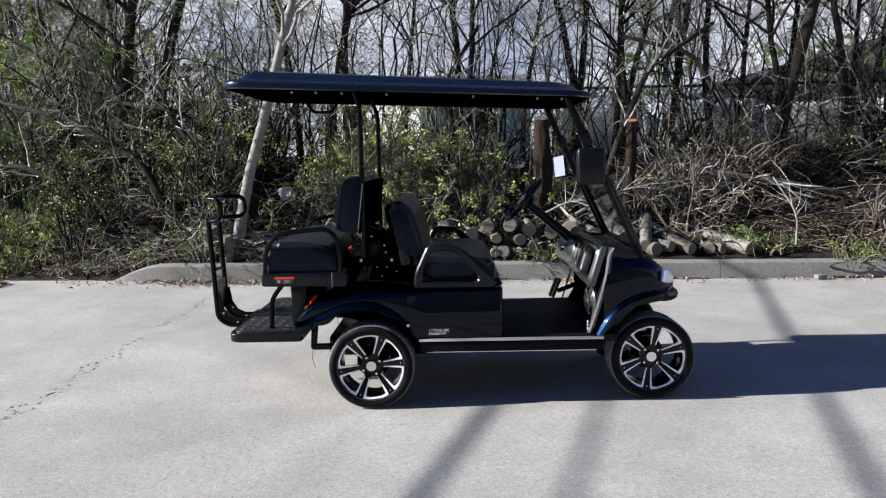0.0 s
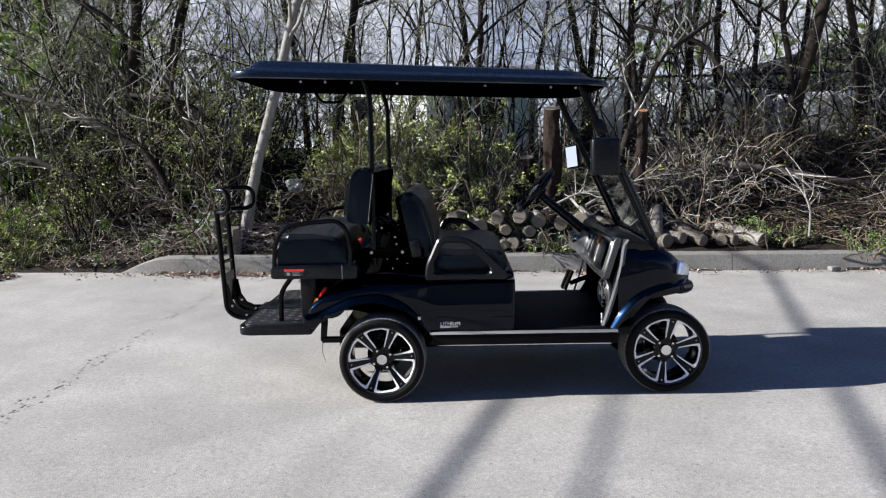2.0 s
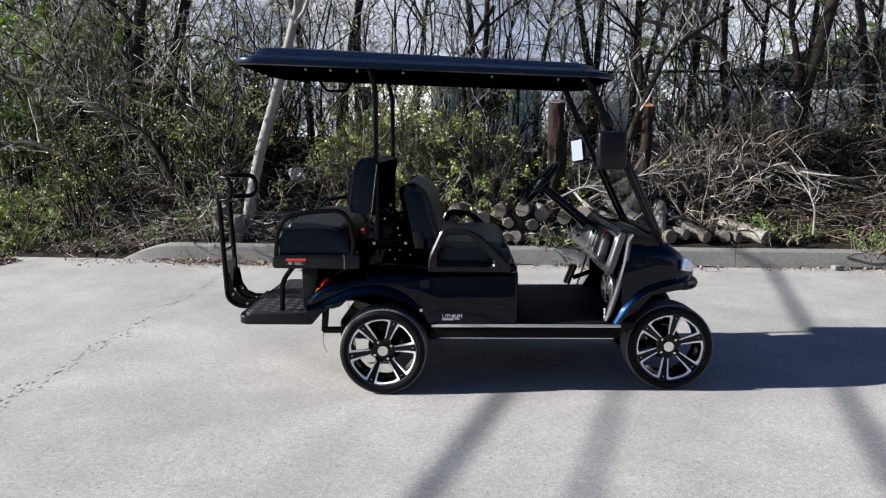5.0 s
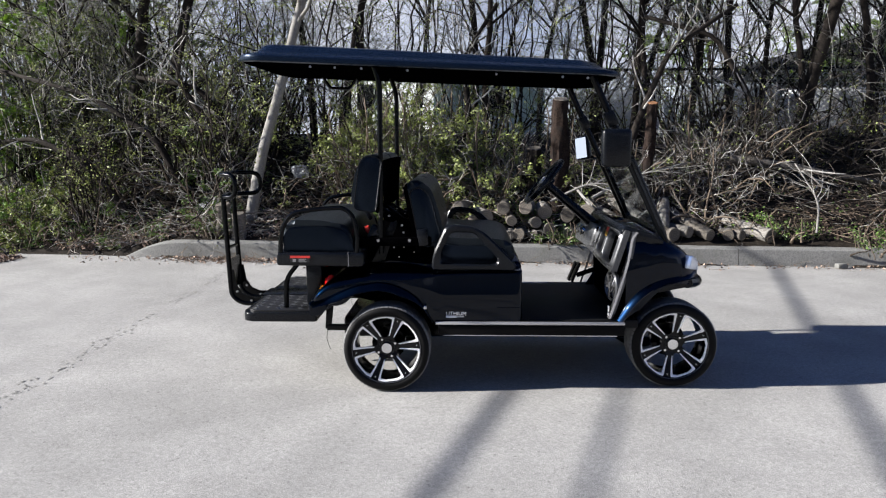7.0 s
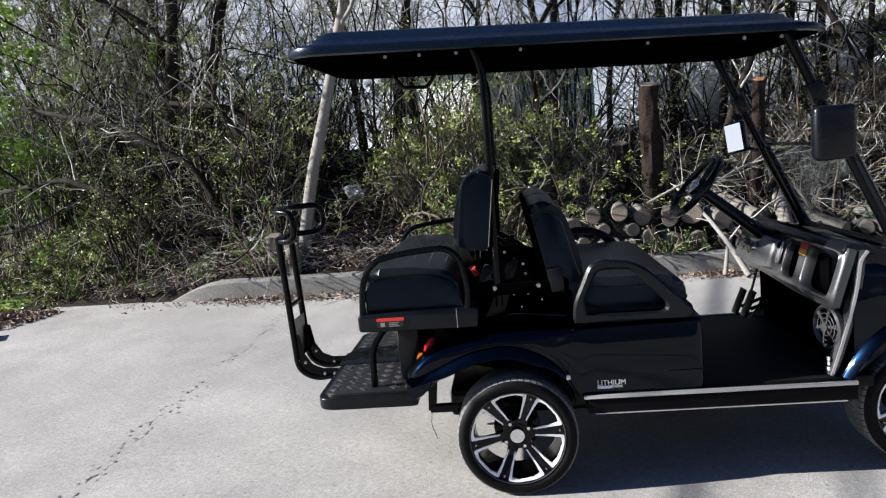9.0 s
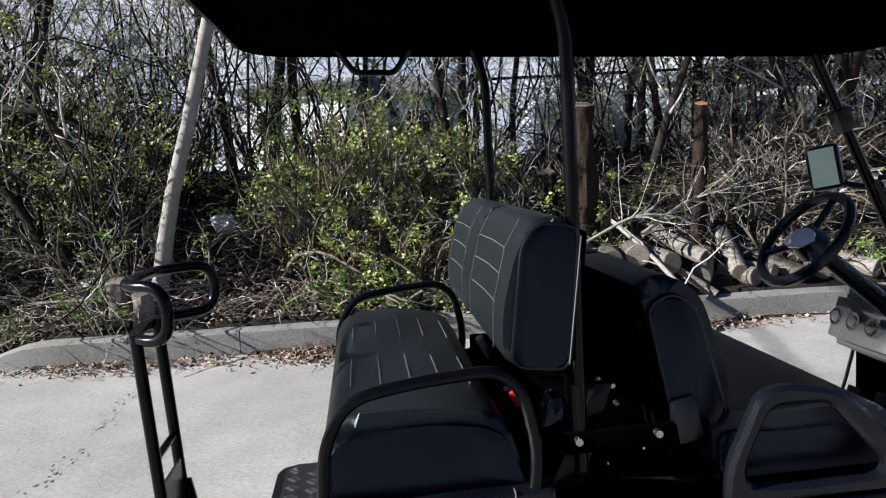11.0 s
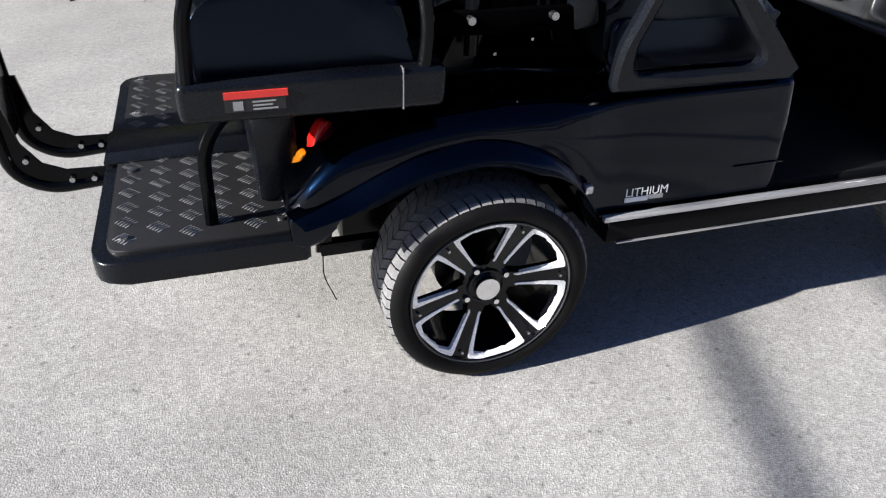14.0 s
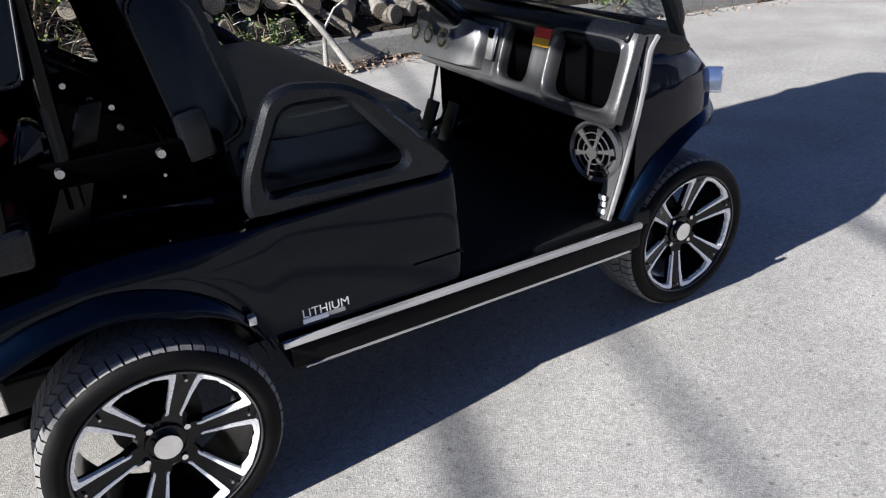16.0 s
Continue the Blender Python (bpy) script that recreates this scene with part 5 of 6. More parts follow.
def leaves_at(rng, places, size, spread):
    """Small folded blades scattered round the given places."""
    verts, faces = [], []
    for p in places:
        c = p + Vector((rng.gauss(0, spread), rng.gauss(0, spread), rng.gauss(0, spread)))
        u = Vector((rng.gauss(0, 1), rng.gauss(0, 1), rng.gauss(0, 0.6))).normalized()
        v = u.cross(Vector((rng.gauss(0, 1), rng.gauss(0, 1), rng.gauss(0, 1)))).normalized()
        s = size * rng.uniform(0.6, 1.3)
        w = u.cross(v) * s * 0.15
        i = len(verts)
        verts += [c - u * s * 0.5, c + v * s * 0.28 + w, c + u * s * 0.5, c - v * s * 0.28 + w]
        faces += [(i, i + 1, i + 2), (i, i + 2, i + 3)]
    return verts, faces


def raw_mesh(name, data, mat, smooth=True):
    me = bpy.data.meshes.new(name)
    me.from_pydata(data[0], [], data[1])
    me.materials.append(mat)
    if smooth:
        me.polygons.foreach_set("use_smooth", [True] * len(me.polygons))
    return me


def raw_part(name, data, mat, parent, label="", kind=""):
    ob = new(name, raw_mesh(name, data, mat))
    ob.parent = parent
    return tagged(ob, label, kind=kind)


def grow(rng, p, d, length, r, n, wander=0.12, pull=0.0, end=0.35):
    """One wandering stem; pull bends it up (+) or down (-)."""
    line, step = [(p.copy(), r)], length / n
    d = d.normalized()
    for i in range(n):
        d = (d + Vector((rng.gauss(0, wander), rng.gauss(0, wander), rng.gauss(0, wander) + pull / n))).normalized()
        p = p + d * step
        line.append((p.copy(), r * (1 - (1 - end) * (i + 1) / n)))
    return line


def branch(rng, line, count, lo, length, shrink, n, angle, wander, pull):
    """Side stems off a line, from the fraction lo of its length on."""
    out = []
    for _ in range(count):
        f = rng.uniform(lo, 1.0) * (len(line) - 1)
        i = min(int(f), len(line) - 2)
        a, b = line[i], line[i + 1]
        p = a[0].lerp(b[0], f - i)
        d = (b[0] - a[0]).normalized()
        side = Vector((rng.gauss(0, 1), rng.gauss(0, 1), rng.gauss(0, 0.7)))
        side = (side - d * side.dot(d)).normalized()
        t = d * math.cos(angle) + side * math.sin(angle)
        out.append(grow(rng, p, t, length * rng.uniform(0.5, 1.25), max(a[1] * shrink, 0.0036), n, wander, pull))
    return out


def make_shrub(seed, stems, height, spread, leafs, leaf_size=0.03, leaf=None, wood=None, arch=-0.5, dense=1.0, name="shrub", label="", twig_mat=None, bend=0.15):
    rng = random.Random(seed)
    main, twig, fine = [], [], []
    for _ in range(stems):
        a, t = rng.uniform(0, 2 * math.pi), abs(rng.gauss(0, spread))
        p = Vector((rng.gauss(0, 0.16), rng.gauss(0, 0.16), -0.08))
        line = grow(rng, p, Vector((math.cos(a) * t, math.sin(a) * t, 1)), height * rng.uniform(0.55, 1.15), rng.uniform(0.007, 0.022), 10, bend, arch * rng.uniform(0.0, 1.6))
        main.append(line)
        some = branch(rng, line, max(int(5 * dense), 1), 0.2, height * 0.33, 0.55, 5, 0.8, bend * 1.5, 0.15)
        twig += some
        for s in some:
            fine += branch(rng, s, max(int(3.0 * dense), 1), 0.15, height * 0.13, 0.6, 3, 0.85, bend * 1.9, 0.1)
    ends = [line[k][0] for line in fine for k in (1, 2, 3)]
    ob = thing(name, label, "shrub", group="thicket")
    raw_part("stem_mass", strands(main, 4), wood or BARK, ob, "", "stuff")
    raw_part("twig_tangle", strands(twig + fine), twig_mat or TWIG, ob, "bare twigs", "stuff")
    if leafs:
        raw_part("foliage", leaves_at(rng, [rng.choice(ends) for _ in range(leafs)], leaf_size, 0.03), leaf or LEAF, ob, "small fresh green leaves", "stuff")
    return ob


def make_tree(seed, height, r, lean=(0, 0), leafs=300, bark=None, name="tree", label="", forks=5, twig_mat=None):
    rng = random.Random(seed)
    trunk = grow(rng, Vector((0, 0, -0.2)), Vector((lean[0], lean[1], 1)), height, r, 16, 0.05, 0.25, 0.22)
    limbs = branch(rng, trunk, forks * 2, 0.33, height * 0.42, 0.55, 8, 0.75, 0.14, 0.45)
    boughs = [s for l in limbs for s in branch(rng, l, 5, 0.2, height * 0.2, 0.5, 6, 0.75, 0.18, 0.2)]
    twigs = [s for l in boughs for s in branch(rng, l, 5, 0.15, height * 0.1, 0.5, 4, 0.8, 0.22, 0.0)]
    fine = [s for l in twigs[::2 if twig_mat else 4] for s in branch(rng, l, 3, 0.2, height * 0.05, 0.6, 3, 0.8, 0.25, 0.0)]
    ob = thing(name, label, "tree", group="trees behind the kerb")
    raw_part("trunk", strands([trunk], 9), bark or DARK_BARK, ob)
    raw_part("limb_crown", strands(limbs, 5), bark or DARK_BARK, ob, "", "stuff")
    raw_part("crown", strands(boughs + twigs + fine), twig_mat or TWIG_DARK, ob, "bare twiggy crown", "stuff")
    if leafs:
        ends = [l[-1][0] for l in fine + twigs]
        raw_part("foliage", leaves_at(rng, [rng.choice(ends) for _ in range(leafs)], 0.045, 0.05), LEAF, ob, "sparse spring leaves", "stuff")
    return ob


def plant(kinds, spots, rng, size=(0.8, 1.2)):
    """Copies of the kinds at the spots; the first use of a kind takes the original."""
    used = set()
    for k, x, y in spots:
        ob = kinds[k]
        s = rng.uniform(*size)
        m = pose(x, y, land(x, y), rng.gauss(0, 3), rng.gauss(0, 3), rng.uniform(0, 360))
        if k in used:
            ob = copy_thing(ob, m)
        else:
            used.add(k)
            ob.matrix_basis = m
        ob.scale = (s, s, s * rng.uniform(0.9, 1.15))
    for k, ob in enumerate(kinds):
        if k not in used:
            for o in (*ob.children_recursive, ob):
                bpy.data.objects.remove(o)


veg = random.Random(21)
SHRUBS = [
    make_shrub(1, 8, 3.2, 0.32, 1700, 0.034, dense=0.9, label="tangled grey shrub coming into leaf"),
    make_shrub(2, 9, 2.6, 0.55, 400, 0.034, dense=0.9, arch=-0.9, wood=DARK_BARK, bend=0.2, label="arching grey shrub with few leaves"),
    make_shrub(3, 7, 3.8, 0.25, 700, dense=0.8, wood=DARK_BARK, label="tall dark-stemmed shrub, nearly bare"),
    make_shrub(4, 10, 2.2, 0.6, 900, 0.036, dense=0.9, wood=DARK_BARK, twig_mat=TWIG_DARK, bend=0.2, label="spreading dark shrub with yellow-green leaves"),
    make_shrub(5, 12, 3.4, 0.45, 5200, 0.064, LEAF_GREEN, dense=0.7, label="dense bright green shrub in full leaf"),
    make_shrub(6, 7, 2.6, 0.4, 60, dense=0.7, arch=-0.7, label="thin bare grey shrub"),
    make_shrub(7, 10, 5.2, 0.2, 260, dense=1.3, arch=0.1, wood=DARK_BARK, label="tall bare saplings with fine dark twigs"),
    make_shrub(8, 9, 4.6, 0.5, 1500, 0.036, dense=1.5, arch=-0.8, wood=DARK_BARK, bend=0.22, label="tall crooked shrub with pale twigs and opening leaves"),
    make_shrub(9, 11, 2.0, 0.7, 900, 0.036, dense=1.5, arch=-0.9, wood=DARK_BARK, twig_mat=TWIG_DARK, bend=0.22, label="dense bramble-like undergrowth, coloured dark for the thicket's shade"),
    make_shrub(10, 8, 4.8, 0.45, 200, dense=1.5, arch=-0.6, wood=DARK_BARK, bend=0.2, label="tall crooked shrub, still bare"),
    make_shrub(16, 16, 1.2, 0.8, 120, dense=1.3, arch=-1.2, wood=CANE, twig_mat=TWIG_DARK, bend=0.22, label="knee-high tangle of dry brown canes"),
]
spots = []
x = -9.0
while x < 11.0:
    for d0, d1 in ((0.95, 1.6), (1.6, 2.4), (2.4, 3.3), (3.3, 4.6)):
        px, d = x + veg.uniform(-0.3, 0.3), veg.uniform(d0, d1)
        if px > -1.5 and d < 3.3 or px > -1.5 and veg.random() < 0.75:
            continue
        if px < -5.2 and d < 2.4:
            d += 1.8
        if px < -6.6 and d < 3.6:
            continue
        low_growth = d < 2.3
        if px < -3.6 and low_growth and veg.random() < 0.3:
            continue
        spots.append(((veg.choice((3, 8, 1, 3)) if low_growth else veg.choice((0, 2, 3) if d < 3.2 else (0, 7, 9, 7))) if px < -1.5 else veg.choice((5, 9)), px, kerb_y(px) + d))
    x += 0.5
# undergrowth coloured dark as shade at the foot of the thicket, and the tangle along the bank in front of the fence
for _ in range(14):
    px = veg.uniform(-7.0, -1.6)
    spots.append((8, px, kerb_y(px) + veg.uniform(2.2 if px > -5 else 3.2, 4.2)))
for _ in range(18):
    px = veg.uniform(2.2, 10.5)
    spots.append((veg.choice((10, 10, 8)), px, kerb_y(px) + veg.uniform(1.9 if 3.4 < px < 7.2 else 1.2, 3.4)))
# tall crooked growth that fills the sky behind
spots += [(9, px, py) for px, py in ((-0.9, 9.9), (0.4, 9.8), (1.3, 9.2), (2.3, 9.7), (3.2, 9.0), (4.3, 9.8), (5.5, 9.2), (6.6, 9.8), (7.9, 9.3), (9.1, 9.8))]
spots += [(veg.choice((7, 9)), px + veg.uniform(-0.4, 0.4), kerb_y(px) + veg.uniform(4.4, 5.4)) for px in (-7, -5.4, -3.0, 3.0, 5.2, 7.4, 9.6)]
spots += [(4, px, py) for px, py in ((-6.9, 8.3), (-7.6, 9.2), (-8.3, 8.6), (-9.2, 9.6), (-10.2, 9.0), (-7.2, 10.6), (-6.2, 9.9), (-6.4, 8.9), (-7.9, 8.0), (-9.0, 8.2), (-9.9, 7.9), (-7.0, 7.6), (-8.6, 10.0))]
spots += [(veg.choice((9, 7)), px, py) for px, py in ((2.4, 7.6), (3.7, 8.0), (4.5, 7.5), (6.1, 7.9), (7.0, 7.4), (8.2, 7.9), (0.9, 7.9), (-0.6, 8.2))]
spots += [(4, px, 13.9) for px in (5.4, 8.6, 10.6, 12.4)]
spots += [(6, px + veg.uniform(-0.4, 0.4), veg.uniform(10.9, 13.2)) for px in (6, 9, 11, 14)]
spots += [(6, px, py) for px, py in ((-6.0, 8.2), (1.0, 8.8), (7.8, 8.4), (9.8, 8.6), (-7.4, 8.8))]
spots = [q for q in spots if not (-2.5 < q[1] < -1.4 and 5.2 < q[2] < 6.8)]
plant(SHRUBS, spots, veg)

# leafy mounds, ivy and brambles low on the bank
LOW = [
    make_shrub(11, 14, 0.8, 0.9, 1100, 0.036, LEAF, CANE, arch=-1.2, dense=0.6, name="leafy_bush", label="low mound of yellow-green leaves"),
    make_shrub(12, 14, 0.7, 1.0, 900, 0.04, LEAF_DEEP, CANE, arch=-1.2, dense=0.6, name="bramble", label="low green bramble with red-brown canes"),
    make_shrub(13, 18, 0.9, 1.2, 60, 0.03, LEAF, CANE, arch=-1.6, dense=0.8, name="brushwood", label="dry red-brown brushwood tangle"),
    make_shrub(14, 22, 0.32, 0.8, 500, 0.03, LEAF_DEEP, CANE, arch=-0.8, dense=0.3, name="weed", label="small green weeds rooted beside the kerb"),
    make_shrub(15, 14, 1.25, 0.6, 1200, 0.04, LEAF, CANE, arch=-0.9, dense=0.6, name="leafy_bush", label="waist-high bush with pale yellow-green leaves"),
]
spots = []
for _ in range(46):
    px = veg.uniform(-6.5, 10)
    d = veg.uniform(0.75, 2.4)
    kind = veg.choice((0, 0, 1, 2)) if px < 0.9 else veg.choice((2, 2, 2, 1, 0))
    if px < -5:
        d += 1.2
    spots.append((kind, px, kerb_y(px) + d))
for _ in range(16):
    px = veg.uniform(-1.4, 0.7)
    spots.append((veg.choice((0, 4, 4)), px, kerb_y(px) + veg.uniform(1.2, 2.9)))
for _ in range(14):
    px = veg.uniform(-1.5, 1.3)
    spots.append((2, px, kerb_y(px) + veg.uniform(1.0, 2.6)))
for _ in range(14):
    px = veg.uniform(-6.6, -1.8)
    spots.append((veg.choice((2, 2, 0)), px, kerb_y(px) + veg.uniform(0.55, 1.5)))
for _ in range(8):
    px = veg.uniform(-6.0, -1.2)
    spots.append((veg.choice((0, 1, 1)), px, kerb_y(px) + veg.uniform(0.8, 1.8)))
for px, d in ((5.15, 0.22), (5.3, 0.25), (-2.0, 0.5), (-1.0, 0.45), (1.62, 0.32), (-0.3, 0.55), (-3.6, 0.6), (-4.4, 0.5), (4.4, 0.5), (3.9, 0.6), (-5.4, 0.5), (-5.0, 0.8), (-6.0, 1.0), (-2.9, 0.45), (1.3, 0.9)):
    spots.append((3, px, kerb_y(px) + d))
spots += [(4, px, kerb_y(px) + d) for px, d in ((-1.35, 1.5), (-1.0, 1.2), (-0.75, 1.7), (-0.5, 1.1), (-0.3, 1.6), (0.1, 1.3))]
spots += [(0, -0.35, kerb_y(0) + 0.75), (0, 0.05, kerb_y(0) + 0.85), (3, -0.1, kerb_y(0) + 0.45), (3, 0.2, kerb_y(0) + 0.5), (1, -0.7, kerb_y(0) + 0.8), (3, -0.5, kerb_y(0) + 0.5), (3, 1.75, kerb_y(1.75) + 0.3)]
spots = [q for q in spots if not (-2.4 < q[1] < -1.45 and 5.1 < q[2] < 6.6)]
plant(LOW, spots, veg, (0.8, 1.25))

# taller trees
TREES = [
    make_tree(31, 7.5, 0.085, (0.05, 0), 900, label="slender dark tree with bare twigs"),
    make_tree(32, 6.5, 0.06, (-0.12, 0.05), 1100, label="thin leaning tree with pale bare twigs", forks=7, twig_mat=TWIG),
    make_tree(33, 8.0, 0.12, (0.02, 0), 1800, label="dark-barked tree, first leaves opening", forks=6),
    make_tree(35, 7.0, 0.1, (0.05, 0), 6000, label="tree in bright green spring leaf", forks=6),
]
far_spots = [(veg.choice((0, 1, 1)), veg.uniform(-9, 16), veg.uniform(10.8, 19)) for _ in range(6)] + [(1, px, py) for px, py in ((-2.2, 8.8), (-0.4, 9.4), (0.6, 8.2), (1.7, 9.0), (2.5, 8.0), (3.6, 9.6), (5.0, 8.8), (-5.0, 8.4))]
spots = far_spots + [(3, -6.4, 9.4), (3, -7.4, 11.4), (3, -9.0, 12.4), (3, -8.0, 10.4), (3, -9.8, 10.8), (3, -11.8, 10.2), (3, -13.5, 13.0), (2, -4.75, 7.2), (0, -4.25, 6.9), (1, -5.6, 7.6), (1, -1.15, 7.6), (0, -1.6, 7.9), (1, 0.75, 7.0), (1, 3.2, 7.2), (2, 5.43, 7.2),
         (1, 5.4, 6.9), (1, 3.0, 7.6), (1, 7.6, 7.3), (2, 8.6, 8.0), (0, 9.6, 7.2), (1, 4.2, 8.4), (1, 6.2, 8.6), (1, 5.1, 7.8), (1, 7.2, 8.3), (1, 6.5, 7.1), (1, 2.7, 8.3), (1, 9.0, 7.3), (1, 10.4, 8.0), (0, 11.2, 8.8)]
plant(TREES, spots, veg, (0.85, 1.15))

# the pale leaning trunk
rng = random.Random(5)
pale = thing("tree", "pale grey smooth-barked tree leaning over the kerb", "tree", (-2.42, 5.5, 0.4), group="trees behind the kerb")
trunk = [(Vector(p), r) for p, r in (((-0.06, 0, -0.25), 0.095), ((0.0, 0, 0.05), 0.08), ((0.12, 0.0, 0.6), 0.072), ((0.22, 0.01, 1.0), 0.068), ((0.4, 0.0, 1.55), 0.064), ((0.56, 0.02, 2.1), 0.06), ((0.7, 0.03, 2.6), 0.056), ((0.86, 0.03, 3.1), 0.052), ((0.99, 0.06, 3.8), 0.045), ((1.15, 0.1, 4.8), 0.036))]
raw_part("trunk", strands([trunk], 14), PALE_BARK, pale, "pale patchy trunk")
tops = branch(rng, trunk, 9, 0.65, 1.8, 0.45, 7, 0.8, 0.15, 0.2)
raw_part("limb_crown", strands(tops, 5), PALE_BARK, pale, "", "stuff")
raw_part("crown", strands([s for l in tops for s in branch(rng, l, 8, 0.2, 0.7, 0.5, 4, 0.8, 0.2, 0.0)]), TWIG, pale, kind="stuff")


def stump(x, y, r, h, bark, cut, name="tree_stump", label="", tilt=(0, 0), seed=0, slant=0.25):
    """A sawn stump with a rough bark and a flat cut."""
    ob = thing(name, label, "tree stump", (x, y, land(x, y) - 0.12))
    bm = bmesh.new()
    rings = []
    for k in range(17):
        f = k / 16
        ring = []
        for i in range(18):
            a = 2 * math.pi * i / 18
            q = r * (1.2 - 0.25 * f) * (1 + 0.28 * noise.noise((math.cos(a) * 2.5 + seed, math.sin(a) * 2.5, f * 3 * h)) + 0.24 * noise.noise((math.cos(a) * 7 + seed, math.sin(a) * 7, f * 8 * h)))
            ring.append(bm.verts.new((q * math.cos(a) + tilt[0] * f, q * math.sin(a) + tilt[1] * f, (h + 0.12) * f + (slant * q * math.sin(a) if k == 16 else 0))))
        rings.append(ring)
    for a, b in zip(rings, rings[1:]):
        for i in range(18):
            bm.faces.new((a[i], a[(i + 1) % 18], b[(i + 1) % 18], b[i]))
    top = [v.co.copy() for v in rings[-1]]
    part("bark", bm, bark, ob)
    bm = bmesh.new()
    lo = [bm.verts.new(c * 1.0 + Vector((0, 0, -0.004))) for c in top]
    hi = [bm.verts.new(Vector((tilt[0], tilt[1], c.z)) + (c - Vector((tilt[0], tilt[1], c.z))) * 0.93 + Vector((0, 0, 0.006))) for c in top]
    bm.faces.new(hi)
    for i in range(18):
        bm.faces.new((lo[i], lo[(i + 1) % 18], hi[(i + 1) % 18], hi[i]))
    part("cut_face", bm, cut, ob, smooth=0)
    return ob


PEELING = material("peeling_bark", (0.03, 0.02, 0.016), 0.95, vary=0.6, scale=9, fine=70, bump=1.0, bump_scale=24, second=(0.012, 0.01, 0.009), Specular_IOR_Level=0.1)
stump(1.66, 5.45, 0.105, 1.45, PEELING, CUT_WOOD, label="tall sawn stump with reddish peeling bark", seed=3)
stump(1.36, 5.75, 0.1, 0.7, DARK_BARK, CUT_WOOD, label="split grey stump, dead and weathered", seed=8)
stump(2.75, 5.38, 0.062, 1.4, PEELING, ORANGE_WOOD, label="young stump with a fresh orange cut", tilt=(0.05, -0.04), seed=4, slant=0.35)
stump(-2.68, 5.2, 0.085, 0.36, BARK, CUT_WOOD, label="low pale sawn stump beside the tree", seed=5)
stump(-2.45, 5.08, 0.08, 0.3, BARK, CUT_WOOD, label="low pale sawn stump beside the tree", seed=6)


def firewood(x, y, z, r, length, turn, tilt, bark, seed, label="sawn log from the woodpile behind the kerb"):
    """A log lying with one sawn end at (x, y, z), running back from it."""
    ob = thing("log", label, "log", group="stacked logs")
    ob.matrix_basis = pose(x, y, z) @ pose(0, 0, 0, 0, 0, turn) @ pose(0, 0, 0, -90 + tilt, 0, 0)
    rr = random.Random(seed)
    oval, grow_r = rr.uniform(0.88, 1.1), rr.uniform(-0.1, 0.1)
    bm = bmesh.new()
    rings = []
    for k in range(5):
        ring = []
        for i in range(16):
            a = 2 * math.pi * i / 16
            q = r * (1 + grow_r * k / 4) * (1 + 0.07 * noise.noise((math.cos(a) * 1.6 + seed * 3.1, math.sin(a) * 1.6, k * 0.8)))
            ring.append(bm.verts.new((q * math.cos(a) * oval, q * math.sin(a), length * k / 4)))
        rings.append(ring)
    for a, b in zip(rings, rings[1:]):
        for i in range(16):
            bm.faces.new((a[i], a[(i + 1) % 16], b[(i + 1) % 16], b[i]))
    bm.faces.new(rings[-1])
    rim = [v.co.copy() for v in rings[0]]
    part("bark", bm, bark, ob)
    bm = bmesh.new()
    lo, hi = [bm.verts.new(c) for c in rim], [bm.verts.new(Vector((c.x * 0.9, c.y * 0.9, -0.006))) for c in rim]
    bm.faces.new(hi)
    for i in range(16):
        bm.faces.new((lo[i], lo[(i + 1) % 16], hi[(i + 1) % 16], hi[i]))
    part("sawn_end", bm, CUT_WOOD, ob, smooth=0)


# the stack in the middle: place of the sawn end, radius
for i, (x, z, r) in enumerate(((0.39, 0.60, 0.1), (0.56, 0.42, 0.095), (0.73, 0.47, 0.1), (0.62, 0.24, 0.085), (0.94, 0.575, 0.095), (0.83, 0.29, 0.09), (1.04, 0.43, 0.075), (1.02, 0.25, 0.07), (1.206, 0.595, 0.125), (1.127, 0.27, 0.085),
                                (1.337, 0.41, 0.085), (1.305, 0.26, 0.075), (1.45, 0.53, 0.1), (1.5, 0.33, 0.09), (1.72, 0.5, 0.12), (1.95, 0.52, 0.12), (1.75, 0.27, 0.1), (2.0, 0.27, 0.09), (2.22, 0.45, 0.11), (2.25, 0.24, 0.09))):
    firewood(x - 0.03, kerb_y(x) + 0.26 + veg.uniform(-0.04, 0.06), z + 0.05, r * veg.uniform(0.68, 0.92), veg.uniform(0.38, 0.6), veg.uniform(-18, 18), veg.uniform(-4, 4), veg.choice((LOG_BARK, LOG_BARK, BARK)), i)
# loose logs along the kerb to the front of the cart
for i, (x, z, r, length, turn, tilt, back) in enumerate(((2.86, 0.30, 0.075, 0.75, -14, 22, 0.3), (2.98, 0.255, 0.085, 0.4, 18, 2, 0.25), (3.17, 0.28, 0.07, 0.45, 35, 4, 0.3), (3.40, 0.25, 0.075, 0.8, 24, 14, 0.26), (3.62, 0.25, 0.07, 0.35, -20, 0, 0.3), (3.78, 0.25, 0.065, 0.4, 30, 0, 0.3),
                                                         (4.08, 0.25, 0.085, 0.85, 30, 10, 0.25), (2.5, 0.27, 0.1, 0.6, -30, 12, 0.3), (2.62, 0.42, 0.08, 0.7, 24, 18, 0.45))):
    firewood(x - 0.03, kerb_y(x) + back, z + 0.07, r, length, turn, tilt, (LOG_BARK, BARK)[i % 2], 40 + i, "loose sawn log lying behind the kerb")


